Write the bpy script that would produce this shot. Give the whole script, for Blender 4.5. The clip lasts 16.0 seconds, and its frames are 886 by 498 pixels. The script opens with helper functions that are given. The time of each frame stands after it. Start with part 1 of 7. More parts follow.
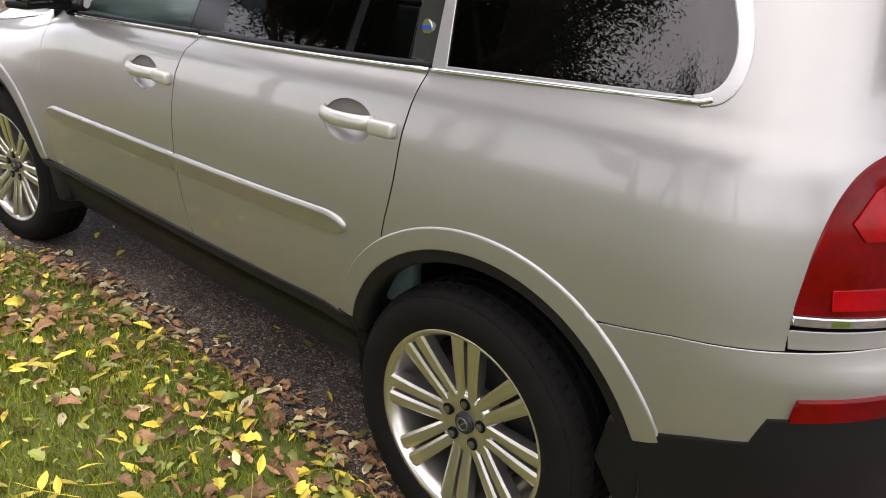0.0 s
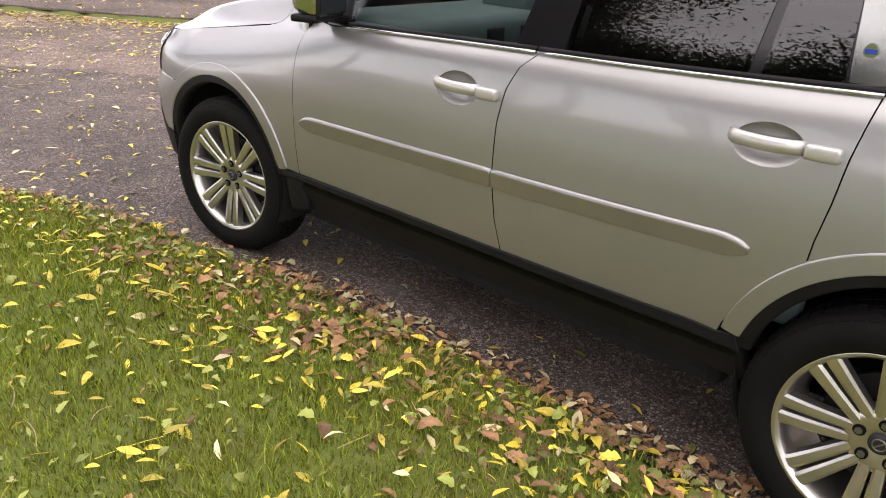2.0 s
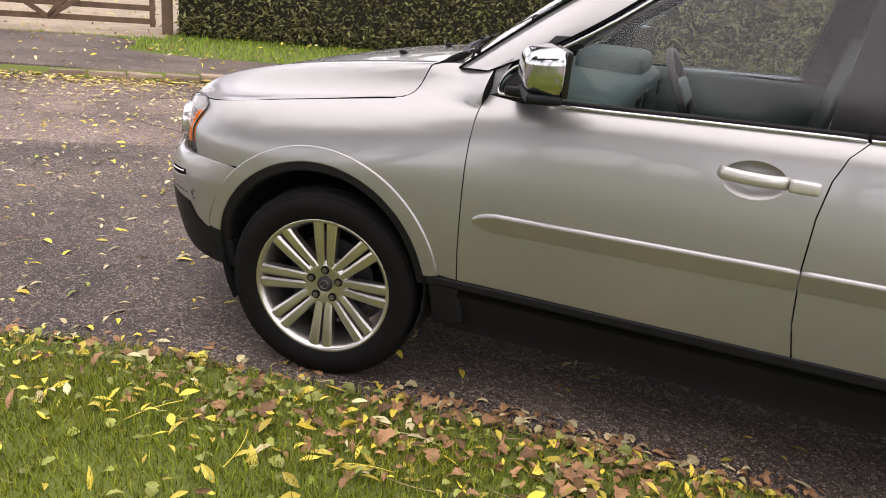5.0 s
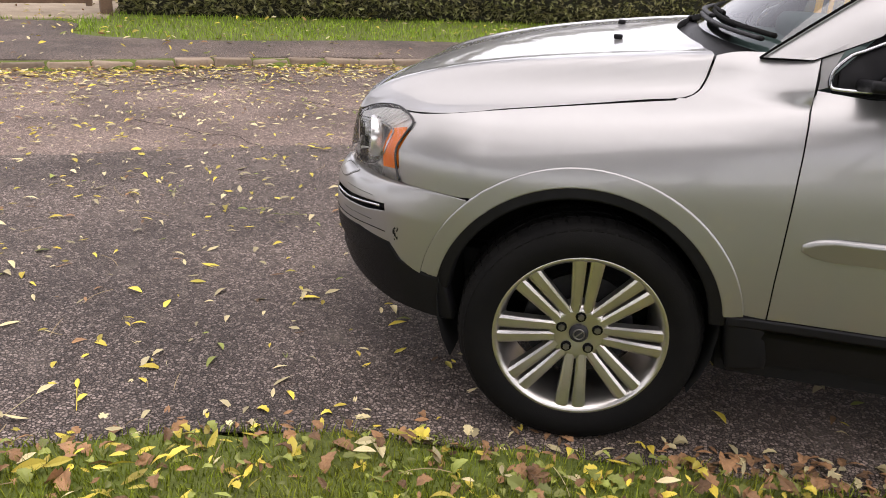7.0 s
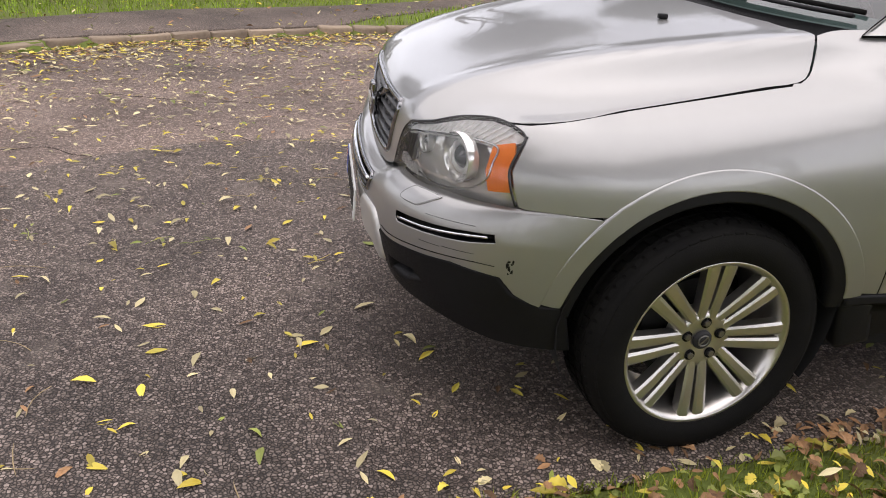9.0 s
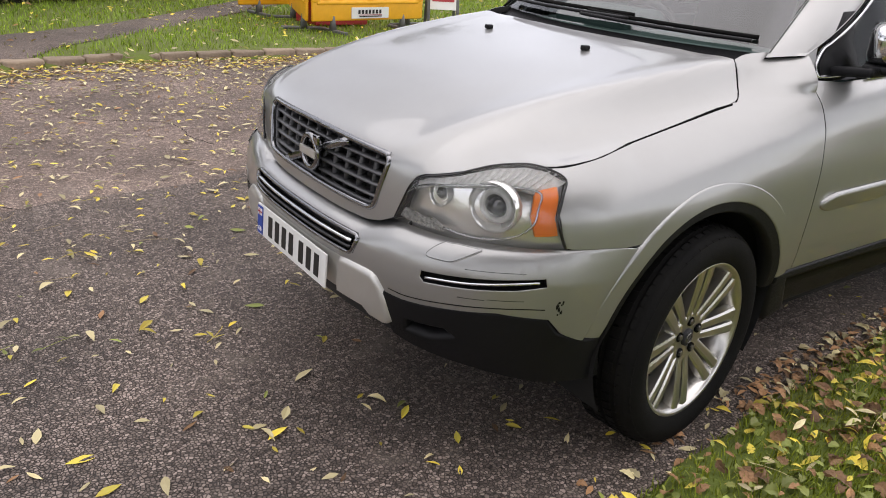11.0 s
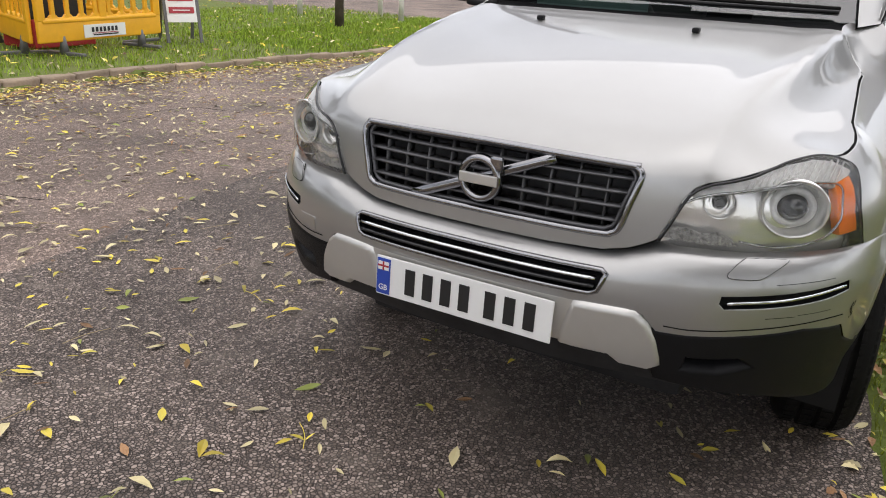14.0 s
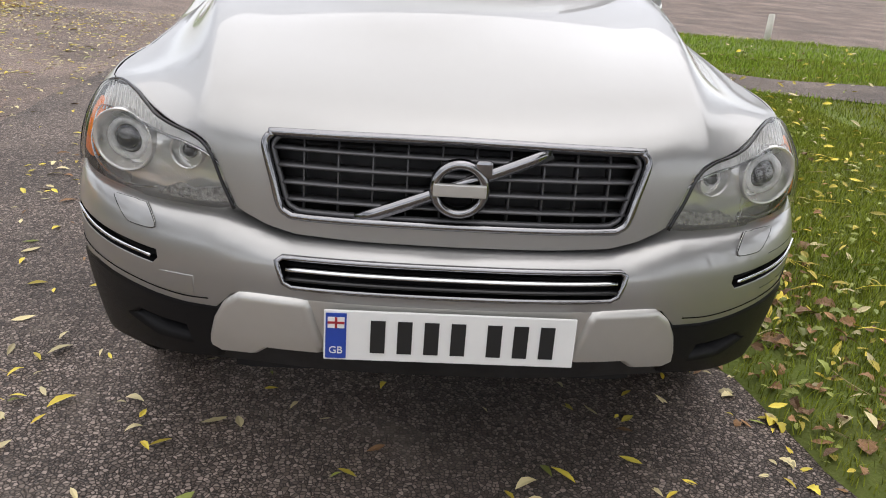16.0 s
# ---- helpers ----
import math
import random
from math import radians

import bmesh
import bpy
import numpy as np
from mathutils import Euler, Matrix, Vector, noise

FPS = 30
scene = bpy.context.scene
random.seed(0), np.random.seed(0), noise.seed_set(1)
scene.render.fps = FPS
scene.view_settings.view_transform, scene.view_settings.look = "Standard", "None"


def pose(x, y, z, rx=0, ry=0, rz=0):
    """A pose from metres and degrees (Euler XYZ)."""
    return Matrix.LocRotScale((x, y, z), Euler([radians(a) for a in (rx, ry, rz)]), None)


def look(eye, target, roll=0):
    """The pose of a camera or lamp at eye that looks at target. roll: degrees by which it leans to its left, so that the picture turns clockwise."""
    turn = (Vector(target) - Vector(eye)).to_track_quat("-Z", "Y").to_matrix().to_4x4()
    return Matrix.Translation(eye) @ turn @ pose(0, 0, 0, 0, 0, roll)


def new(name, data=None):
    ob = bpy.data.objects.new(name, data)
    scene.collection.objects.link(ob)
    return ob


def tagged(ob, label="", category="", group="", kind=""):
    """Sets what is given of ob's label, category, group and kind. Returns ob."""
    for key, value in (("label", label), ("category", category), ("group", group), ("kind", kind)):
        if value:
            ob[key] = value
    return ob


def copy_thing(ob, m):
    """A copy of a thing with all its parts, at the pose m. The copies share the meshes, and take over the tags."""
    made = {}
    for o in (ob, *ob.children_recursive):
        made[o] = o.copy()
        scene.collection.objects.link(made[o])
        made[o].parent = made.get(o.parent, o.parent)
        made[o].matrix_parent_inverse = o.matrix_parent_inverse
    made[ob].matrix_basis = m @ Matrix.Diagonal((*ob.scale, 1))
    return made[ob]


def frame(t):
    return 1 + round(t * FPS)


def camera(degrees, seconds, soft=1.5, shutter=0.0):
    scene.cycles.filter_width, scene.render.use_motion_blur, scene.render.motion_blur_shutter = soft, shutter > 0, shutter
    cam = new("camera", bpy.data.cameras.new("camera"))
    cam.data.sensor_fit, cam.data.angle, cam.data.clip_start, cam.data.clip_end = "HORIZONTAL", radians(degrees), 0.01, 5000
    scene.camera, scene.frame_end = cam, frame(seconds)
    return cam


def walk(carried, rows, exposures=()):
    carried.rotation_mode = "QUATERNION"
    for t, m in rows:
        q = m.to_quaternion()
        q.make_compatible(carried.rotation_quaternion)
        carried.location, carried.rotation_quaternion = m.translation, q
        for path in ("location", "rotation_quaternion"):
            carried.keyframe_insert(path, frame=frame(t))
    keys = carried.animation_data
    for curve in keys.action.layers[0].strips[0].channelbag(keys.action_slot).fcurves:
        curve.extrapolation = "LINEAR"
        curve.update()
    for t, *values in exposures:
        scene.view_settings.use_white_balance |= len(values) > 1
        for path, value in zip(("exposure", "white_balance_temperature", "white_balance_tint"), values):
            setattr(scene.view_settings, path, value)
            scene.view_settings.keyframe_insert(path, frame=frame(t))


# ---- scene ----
cam = camera(59.5, 16.0, soft=1.0)
PATH = [
    (0, (-3.89, 2.177, 1.524), (-2.686, 0.795, 0.774), 3.6),
    (0.5, (-3.719, 2.355, 1.546), (-2.511, 0.982, 0.787), 4.4),
    (1, (-3.554, 2.6, 1.539), (-2.355, 1.206, 0.805), 5.1),
    (1.5, (-3.343, 2.778, 1.521), (-2.13, 1.406, 0.767), 4.0),
    (2, (-3.056, 2.868, 1.565), (-1.877, 1.488, 0.775), 3.1),
    (2.5, (-2.822, 2.968, 1.569), (-1.753, 1.476, 0.828), 4.9),
    (3, (-2.576, 3.109, 1.579), (-1.628, 1.524, 0.868), 4.9),
    (3.5, (-2.209, 3.139, 1.525), (-1.305, 1.535, 0.795), 2.2),
    (4, (-1.898, 3.219, 1.546), (-1.025, 1.603, 0.809), 1.9),
    (4.2, (-1.768, 3.258, 1.539), (-0.945, 1.608, 0.82), 2.6),
    (6.3, (-0.519, 3.173, 1.498), (-0.072, 1.362, 0.831), 7.6),
    (6.5, (-0.385, 3.131, 1.47), (0.054, 1.326, 0.79), 7.3),
    (7, (-0.03, 3.006, 1.477), (0.355, 1.216, 0.723), 3.5),
    (7.5, (0.303, 3.037, 1.484), (0.524, 1.206, 0.766), 3.7),
    (8, (0.537, 2.997, 1.487), (0.553, 1.144, 0.785), 4.5),
    (8.5, (0.821, 2.799, 1.458), (0.68, 0.984, 0.678), 4.2),
    (8.7, (0.925, 2.735, 1.477), (0.715, 0.939, 0.671), 3.9),
    (10.8, (1.855, 2.218, 1.506), (0.881, 0.676, 0.733), 3.8),
    (11, (1.934, 2.176, 1.515), (0.853, 0.699, 0.761), 4.1),
    (11.5, (2.02, 2.04, 1.491), (0.776, 0.691, 0.746), 3.7),
    (12, (2.102, 1.828, 1.453), (0.832, 0.499, 0.718), 2.2),
    (12.5, (2.29, 1.615, 1.338), (0.985, 0.293, 0.654), 1.9),
    (13, (2.402, 1.413, 1.32), (1.023, 0.161, 0.648), 2.6),
    (13.5, (2.475, 1.086, 1.338), (0.998, -0.043, 0.657), 2.7),
    (14, (2.562, 0.879, 1.351), (0.96, -0.055, 0.658), 2.7),
    (14.5, (2.692, 0.643, 1.356), (0.97, -0.05, 0.667), 2.6),
    (15, (2.627, 0.396, 1.32), (0.826, -0.05, 0.63), 1.4),
    (15.5, (2.501, 0.145, 1.336), (0.678, -0.069, 0.593), 0.5),
    (16, (2.371, -0.135, 1.305), (0.538, 0.002, 0.57), 4.3),
]
walk(cam, [(t, look(eye, target, roll)) for t, eye, target, roll in PATH],
     exposures=((0, 1.27, 6650, 18), (3, 1.26, 6700, 22), (7, 1.00, 6600, 20), (12, 0.80, 6450, 15), (16, 0.80, 6450, 13)))


# ---- world and light ----
SUN_EL, SUN_AZ = radians(82), radians(350)
world = bpy.data.worlds.new("overcast_sky")
scene.world = world
world.use_nodes = True
wn, wl = world.node_tree.nodes, world.node_tree.links
wn.clear()
sky = wn.new("ShaderNodeTexSky")
sky.sky_type, sky.sun_disc = "NISHITA", False
sky.sun_elevation, sky.sun_rotation = SUN_EL, SUN_AZ
sky.dust_density, sky.air_density = 1.0, 1.0
grey = wn.new("ShaderNodeHueSaturation")
grey.inputs["Saturation"].default_value = 0.18
wl.new(sky.outputs[0], grey.inputs["Color"])
coord = wn.new("ShaderNodeTexCoord")
cloud = wn.new("ShaderNodeTexNoise")
cloud.inputs["Scale"].default_value, cloud.inputs["Detail"].default_value = 2.6, 5
wl.new(coord.outputs["Generated"], cloud.inputs["Vector"])
ramp = wn.new("ShaderNodeMapRange")
ramp.inputs[1].default_value, ramp.inputs[2].default_value = 0.35, 0.68
ramp.inputs[3].default_value, ramp.inputs[4].default_value = 0.55, 1.3
wl.new(cloud.outputs[0], ramp.inputs[0])
mul = wn.new("ShaderNodeMix")
mul.data_type, mul.blend_type = "RGBA", "MULTIPLY"
mul.inputs[0].default_value = 1.0
wl.new(grey.outputs[0], mul.inputs[6])
sepz = wn.new("ShaderNodeSeparateXYZ")
wl.new(coord.outputs["Generated"], sepz.inputs[0])
zen = wn.new("ShaderNodeMapRange")             # thinner cloud towards the horizon
zen.inputs[1].default_value, zen.inputs[2].default_value, zen.inputs[3].default_value, zen.inputs[4].default_value = 0.0, 0.9, 1.2, 0.85
wl.new(sepz.outputs[2], zen.inputs[0])
both_ = wn.new("ShaderNodeMath")
both_.operation = "MULTIPLY"
wl.new(ramp.outputs[0], both_.inputs[0])
wl.new(zen.outputs[0], both_.inputs[1])
wl.new(both_.outputs[0], mul.inputs[7])
back = wn.new("ShaderNodeBackground")
back.inputs[1].default_value = 0.15
wl.new(mul.outputs[2], back.inputs[0])
wo = wn.new("ShaderNodeOutputWorld")
wl.new(back.outputs[0], wo.inputs[0])

sun_data = bpy.data.lights.new("sun", "SUN")
sun_data.energy, sun_data.angle, sun_data.color = 1.5, radians(125), (1.0, 0.96, 0.90)
sun = new("sun", sun_data)
sun.matrix_world = look((0, 0, 20), (-20 * math.cos(SUN_EL) * math.sin(SUN_AZ), -20 * math.cos(SUN_EL) * math.cos(SUN_AZ), 20 - 20 * math.sin(SUN_EL)))


# ---- materials ----
def mat(name, color, rough=0.6, metal=0.0, vary=0.15, scale=8.0, bump=0.0, bump_scale=None, coat=0.0, coat_rough=0.03,
        color2=None, spec=0.5, island=0.0, objvar=0.0, fine=60.0):
    """A surface with two scales of variation, from a coarse and a fine noise, and a bump."""
    m = bpy.data.materials.new(name)
    m.use_nodes = True
    n, l = m.node_tree.nodes, m.node_tree.links
    b = n["Principled BSDF"]
    b.inputs["Roughness"].default_value, b.inputs["Metallic"].default_value = rough, metal
    b.inputs["Coat Weight"].default_value, b.inputs["Coat Roughness"].default_value = coat, coat_rough
    b.inputs["Specular IOR Level"].default_value = spec
    tc = n.new("ShaderNodeTexCoord")
    n1, n2 = n.new("ShaderNodeTexNoise"), n.new("ShaderNodeTexNoise")
    n1.inputs["Scale"].default_value, n1.inputs["Detail"].default_value = scale, 5
    n2.inputs["Scale"].default_value, n2.inputs["Detail"].default_value = scale * fine / 8.0, 3
    l.new(tc.outputs["Object"], n1.inputs["Vector"])
    l.new(tc.outputs["Object"], n2.inputs["Vector"])
    c2 = color2 or tuple(c * (1 - 2 * vary) for c in color)
    c1 = tuple(min(1, c * (1 + vary * (0 if color2 else 1))) for c in color)
    r = n.new("ShaderNodeMix")
    r.data_type = "RGBA"
    r.inputs[6].default_value, r.inputs[7].default_value = (*c1, 1), (*c2, 1)
    f = n.new("ShaderNodeMath")
    f.operation = "MULTIPLY_ADD"
    f.inputs[1].default_value, f.inputs[2].default_value = 0.55, 0.0
    mr = n.new("ShaderNodeMapRange")
    mr.inputs[1].default_value, mr.inputs[2].default_value = 0.3, 0.7
    l.new(n1.outputs[0], mr.inputs[0])
    l.new(n2.outputs[0], f.inputs[0])
    s = n.new("ShaderNodeMath")
    s.operation = "MULTIPLY_ADD"
    s.inputs[1].default_value = 0.55
    l.new(mr.outputs[0], s.inputs[0])
    l.new(f.outputs[0], s.inputs[2])
    l.new(s.outputs[0], r.inputs[0])
    out = r.outputs[2]
    if island or objvar:
        src = n.new("ShaderNodeNewGeometry").outputs["Random Per Island"] if island else n.new("ShaderNodeObjectInfo").outputs["Random"]
        hs = n.new("ShaderNodeHueSaturation")
        v = n.new("ShaderNodeMapRange")
        amount = island or objvar
        v.inputs[3].default_value, v.inputs[4].default_value = 1 - amount, 1 + amount
        l.new(src, v.inputs[0])
        l.new(v.outputs[0], hs.inputs["Value"])
        l.new(out, hs.inputs["Color"])
        out = hs.outputs[0]
    l.new(out, b.inputs["Base Color"])
    if bump:
        bp = n.new("ShaderNodeBump")
        bp.inputs["Strength"].default_value, bp.inputs["Distance"].default_value = bump, 0.01
        src = n2
        if bump_scale:
            src = n.new("ShaderNodeTexNoise")
            src.inputs["Scale"].default_value, src.inputs["Detail"].default_value = bump_scale, 4
            l.new(tc.outputs["Object"], src.inputs["Vector"])
        l.new(src.outputs[0], bp.inputs["Height"])
        l.new(bp.outputs[0], b.inputs["Normal"])
    return m


def glass(name, tint=(1, 1, 1), rough=0.0, haze=0.0, ior=1.85):
    """A thin pane: a clear (or tinted) film that lets the view through and mirrors by Fresnel."""
    m = bpy.data.materials.new(name)
    m.use_nodes = True
    n, l = m.node_tree.nodes, m.node_tree.links
    n.clear()
    o = n.new("ShaderNodeOutputMaterial")
    tr, gl, fr, mx = n.new("ShaderNodeBsdfTransparent"), n.new("ShaderNodeBsdfGlossy"), n.new("ShaderNodeFresnel"), n.new("ShaderNodeMixShader")
    tr.inputs[0].default_value = (*tint, 1)
    gl.inputs["Roughness"].default_value = rough
    fr.inputs[0].default_value = ior
    l.new(fr.outputs[0], mx.inputs[0])
    l.new(tr.outputs[0], mx.inputs[1])
    l.new(gl.outputs[0], mx.inputs[2])
    out = mx.outputs[0]
    if haze:
        df, m2 = n.new("ShaderNodeBsdfDiffuse"), n.new("ShaderNodeMixShader")
        df.inputs[0].default_value, m2.inputs[0].default_value = (0.88, 0.87, 0.83, 1), haze
        l.new(out, m2.inputs[1])
        l.new(df.outputs[0], m2.inputs[2])
        out = m2.outputs[0]
    l.new(out, o.inputs[0])
    return m


M_PAINT = mat("silver_paint", (0.382, 0.380, 0.371), 0.38, 0.76, 0.02, 3.0, coat=0.9, coat_rough=0.02, bump=0.02, bump_scale=900)
M_TRIMSILVER = mat("satin_silver_plastic", (0.62, 0.61, 0.58), 0.4, 0.7, 0.03, 5.0)
M_BLACK = mat("black_plastic", (0.0095, 0.0094, 0.0105), 0.45, 0.0, 0.2, 6.0, bump=0.15, bump_scale=700, spec=0.18)
M_GLOSSBLACK = mat("gloss_black", (0.01, 0.01, 0.011), 0.12, 0.0, 0.1, 6.0)
M_RUBBER = mat("tyre_rubber", (0.0045, 0.0045, 0.0048), 0.72, 0.0, 0.25, 14.0, bump=0.2, bump_scale=300, color2=(0.009, 0.0085, 0.0075), spec=0.11)
M_DARKCHROME = mat("dark_chrome", (0.30, 0.30, 0.31), 0.16, 1.0, 0.05, 9.0)
M_CHROME = mat("chrome", (0.60, 0.61, 0.62), 0.09, 1.0, 0.02, 5.0)
M_ALLOY = mat("alloy", (0.66, 0.64, 0.60), 0.28, 0.95, 0.05, 6.0, coat=0.3)
M_BOLT = mat("wheel_bolt_steel", (0.30, 0.29, 0.27), 0.35, 0.9, 0.2, 9.0)
M_SURROUND = mat("satin_chrome", (0.44, 0.44, 0.44), 0.22, 0.95, 0.04, 6.0)
M_DARK = mat("dark_metal", (0.03, 0.03, 0.032), 0.6, 0.3, 0.3, 9.0)
M_SCREEN = glass("windscreen_glass", (0.62, 0.70, 0.68), ior=2.35)
M_GLASS = glass("clear_glass", (0.86, 0.93, 0.91), ior=1.55)
M_TINT = glass("privacy_glass", (0.10, 0.09, 0.10))
M_LENS = glass("lamp_lens", (0.97, 0.97, 0.96), haze=0.03, ior=1.5)
M_ORANGE = mat("amber_plastic", (0.95, 0.22, 0.003), 0.25, 0.0, 0.1, 9.0)
M_RED = mat("red_plastic", (0.17, 0.001, 0.002), 0.10, 0.0, 0.3, 9.0, spec=0.2)
M_REDLIT = mat("bright_red_plastic", (0.36, 0.002, 0.006), 0.12, 0.0, 0.25, 14.0, spec=0.2)
M_CABIN = mat("cabin_trim", (0.095, 0.145, 0.14), 0.7, 0.0, 0.1, 6.0, bump=0.1)
M_SEAT = mat("seat_leather", (0.05, 0.05, 0.05), 0.5, 0.0, 0.15, 9.0)
M_PLATE = mat("white_plate", (0.78, 0.78, 0.76), 0.35, 0.0, 0.02, 9.0)
M_BLUE = mat("blue_band", (0.02, 0.06, 0.36), 0.4, 0.0, 0.05, 9.0)
M_INK = mat("black_ink", (0.012, 0.012, 0.012), 0.5)


def asphalt(name, light, dark, binder, size, bump):
    """Rolled stone chippings in a dark binder, with worn paler patches and old stains."""
    m = bpy.data.materials.new(name)
    m.use_nodes = True
    n, l = m.node_tree.nodes, m.node_tree.links
    b = n["Principled BSDF"]
    b.inputs["Roughness"].default_value = 0.72
    tc = n.new("ShaderNodeTexCoord")
    cell, rim = n.new("ShaderNodeTexVoronoi"), n.new("ShaderNodeTexVoronoi")
    rim.feature = "DISTANCE_TO_EDGE"
    wear, stain = n.new("ShaderNodeTexNoise"), n.new("ShaderNodeTexNoise")
    warp = n.new("ShaderNodeTexNoise")
    for t, sc in ((cell, 1 / size), (rim, 1 / size)):
        t.inputs["Scale"].default_value = sc
        l.new(tc.outputs["Object"], t.inputs["Vector"])
    for t, sc, d in ((wear, 1.1, 7), (stain, 0.35, 4), (warp, 14.0, 3)):
        t.inputs["Scale"].default_value, t.inputs["Detail"].default_value = sc, d
        l.new(tc.outputs["Object"], t.inputs["Vector"])
    sep = n.new("ShaderNodeSeparateColor")
    l.new(cell.outputs["Color"], sep.inputs[0])
    stone = n.new("ShaderNodeMix")
    stone.data_type = "RGBA"
    stone.inputs[6].default_value, stone.inputs[7].default_value = (*dark, 1), (*light, 1)
    pw = n.new("ShaderNodeMath")
    pw.operation = "POWER"
    pw.inputs[1].default_value = 1.8
    l.new(sep.outputs[0], pw.inputs[0])
    l.new(pw.outputs[0], stone.inputs[0])
    gap = n.new("ShaderNodeMapRange")
    gap.inputs[1].default_value, gap.inputs[2].default_value = 0.02, 0.16
    l.new(rim.outputs["Distance"], gap.inputs[0])
    full = n.new("ShaderNodeMix")
    full.data_type = "RGBA"
    full.inputs[6].default_value = (*binder, 1)
    l.new(gap.outputs[0], full.inputs[0])
    l.new(stone.outputs[2], full.inputs[7])
    wr = n.new("ShaderNodeMapRange")
    wr.inputs[1].default_value, wr.inputs[2].default_value, wr.inputs[3].default_value, wr.inputs[4].default_value = 0.35, 0.7, 0.72, 1.45
    l.new(wear.outputs[0], wr.inputs[0])
    sr = n.new("ShaderNodeMapRange")
    sr.inputs[1].default_value, sr.inputs[2].default_value, sr.inputs[3].default_value, sr.inputs[4].default_value = 0.3, 0.7, 0.8, 1.2
    l.new(stain.outputs[0], sr.inputs[0])
    mm = n.new("ShaderNodeMath")
    mm.operation = "MULTIPLY"
    l.new(wr.outputs[0], mm.inputs[0])
    l.new(sr.outputs[0], mm.inputs[1])
    hs = n.new("ShaderNodeHueSaturation")
    l.new(full.outputs[2], hs.inputs["Color"])
    l.new(mm.outputs[0], hs.inputs["Value"])
    dust = n.new("ShaderNodeTexNoise")
    dust.inputs["Scale"].default_value, dust.inputs["Detail"].default_value, dust.inputs["Roughness"].default_value = 2.6, 9, 0.68
    l.new(tc.outputs["Object"], dust.inputs["Vector"])
    dr = n.new("ShaderNodeMapRange")
    dr.inputs[1].default_value, dr.inputs[2].default_value, dr.inputs[3].default_value, dr.inputs[4].default_value = 0.55, 0.68, 0.0, 0.45
    l.new(dust.outputs[0], dr.inputs[0])
    silt = n.new("ShaderNodeMix")
    silt.data_type = "RGBA"
    silt.inputs[7].default_value = (0.25, 0.205, 0.17, 1)
    l.new(dr.outputs[0], silt.inputs[0])
    l.new(hs.outputs[0], silt.inputs[6])
    l.new(silt.outputs[2], b.inputs["Base Color"])
    hgt = n.new("ShaderNodeMath")
    hgt.operation = "ADD"
    l.new(gap.outputs[0], hgt.inputs[0])
    l.new(warp.outputs[0], hgt.inputs[1])
    bp = n.new("ShaderNodeBump")
    bp.inputs["Strength"].default_value, bp.inputs["Distance"].default_value = bump, 0.006
    l.new(hgt.outputs[0], bp.inputs["Height"])
    l.new(bp.outputs[0], b.inputs["Normal"])
    return m


M_ROAD = asphalt("asphalt", (0.50, 0.38, 0.315), (0.18, 0.133, 0.107), (0.08, 0.057, 0.046), 0.012, 0.8)
M_BAY = asphalt("newer_asphalt", (0.38, 0.305, 0.26), (0.115, 0.088, 0.072), (0.034, 0.026, 0.022), 0.012, 1.0)
M_GRASSGROUND = mat("grass_ground", (0.13, 0.19, 0.02), 0.95, 0.0, 0.3, 2.0, bump=0.8, bump_scale=60, color2=(0.10, 0.105, 0.028), fine=300)
M_PATH = asphalt("path_tarmac", (0.27, 0.205, 0.165), (0.10, 0.076, 0.062), (0.06, 0.046, 0.038), 0.012, 0.6)
M_KERB = mat("kerb_stone", (0.36, 0.28, 0.20), 0.85, 0.0, 0.25, 7.0, bump=0.7, bump_scale=40, color2=(0.19, 0.145, 0.105), objvar=0.25)
M_YELLOWPL = mat("yellow_barrier_plastic", (0.84, 0.42, 0.012), 0.45, 0.0, 0.08, 3.0)
M_BARK = mat("bark", (0.09, 0.07, 0.05), 0.9, 0.0, 0.3, 9.0, bump=0.8, bump_scale=30)
M_LEAFG = mat("leaf_green", (0.05, 0.06, 0.015), 0.55, 0.0, 0.2, 3.0, island=0.5, color2=(0.03, 0.05, 0.015))
M_WOOD = mat("gate_wood", (0.16, 0.10, 0.06), 0.8, 0.0, 0.25, 6.0, bump=0.4, bump_scale=50)
M_HEDGE = mat("hedge_leaf", (0.17, 0.20, 0.055), 0.5, 0.0, 0.2, 3.0, island=0.6, color2=(0.13, 0.10, 0.045))

M_DARKSILVER = mat("dark_silver_plastic", (0.10, 0.10, 0.105), 0.35, 0.5, 0.1, 6.0)
M_BOWL = mat("lamp_reflector", (0.88, 0.875, 0.86), 0.16, 0.72, 0.05, 18.0, bump=0.4, bump_scale=12)
M_BROW = mat("ribbed_lamp_glass", (0.90, 0.90, 0.87), 0.3, 0.1, 0.2, 60.0, bump=0.4, bump_scale=200)
M_LAMPGLASS = mat("projector_glass", (0.012, 0.014, 0.016), 0.05, 0.0, 0.1, 9.0, coat=1.0)
M_CARPET = mat("black_felt", (0.006, 0.006, 0.006), 0.95, 0.0, 0.2, 20.0)
M_SILVERGLOSS = mat("gloss_silver_film", (0.30, 0.31, 0.30), 0.08, 0.9, 0.1, 6.0)
M_GRAVEL = mat("pale_gravel", (0.42, 0.34, 0.24), 0.9, 0.0, 0.2, 3.0, bump=0.6, bump_scale=70, fine=300)
M_LEAFY = mat("yellow_leaf", (0.66, 0.47, 0.035), 0.55, 0.0, 0.15, 9.0, island=0.55, color2=(0.56, 0.50, 0.08))
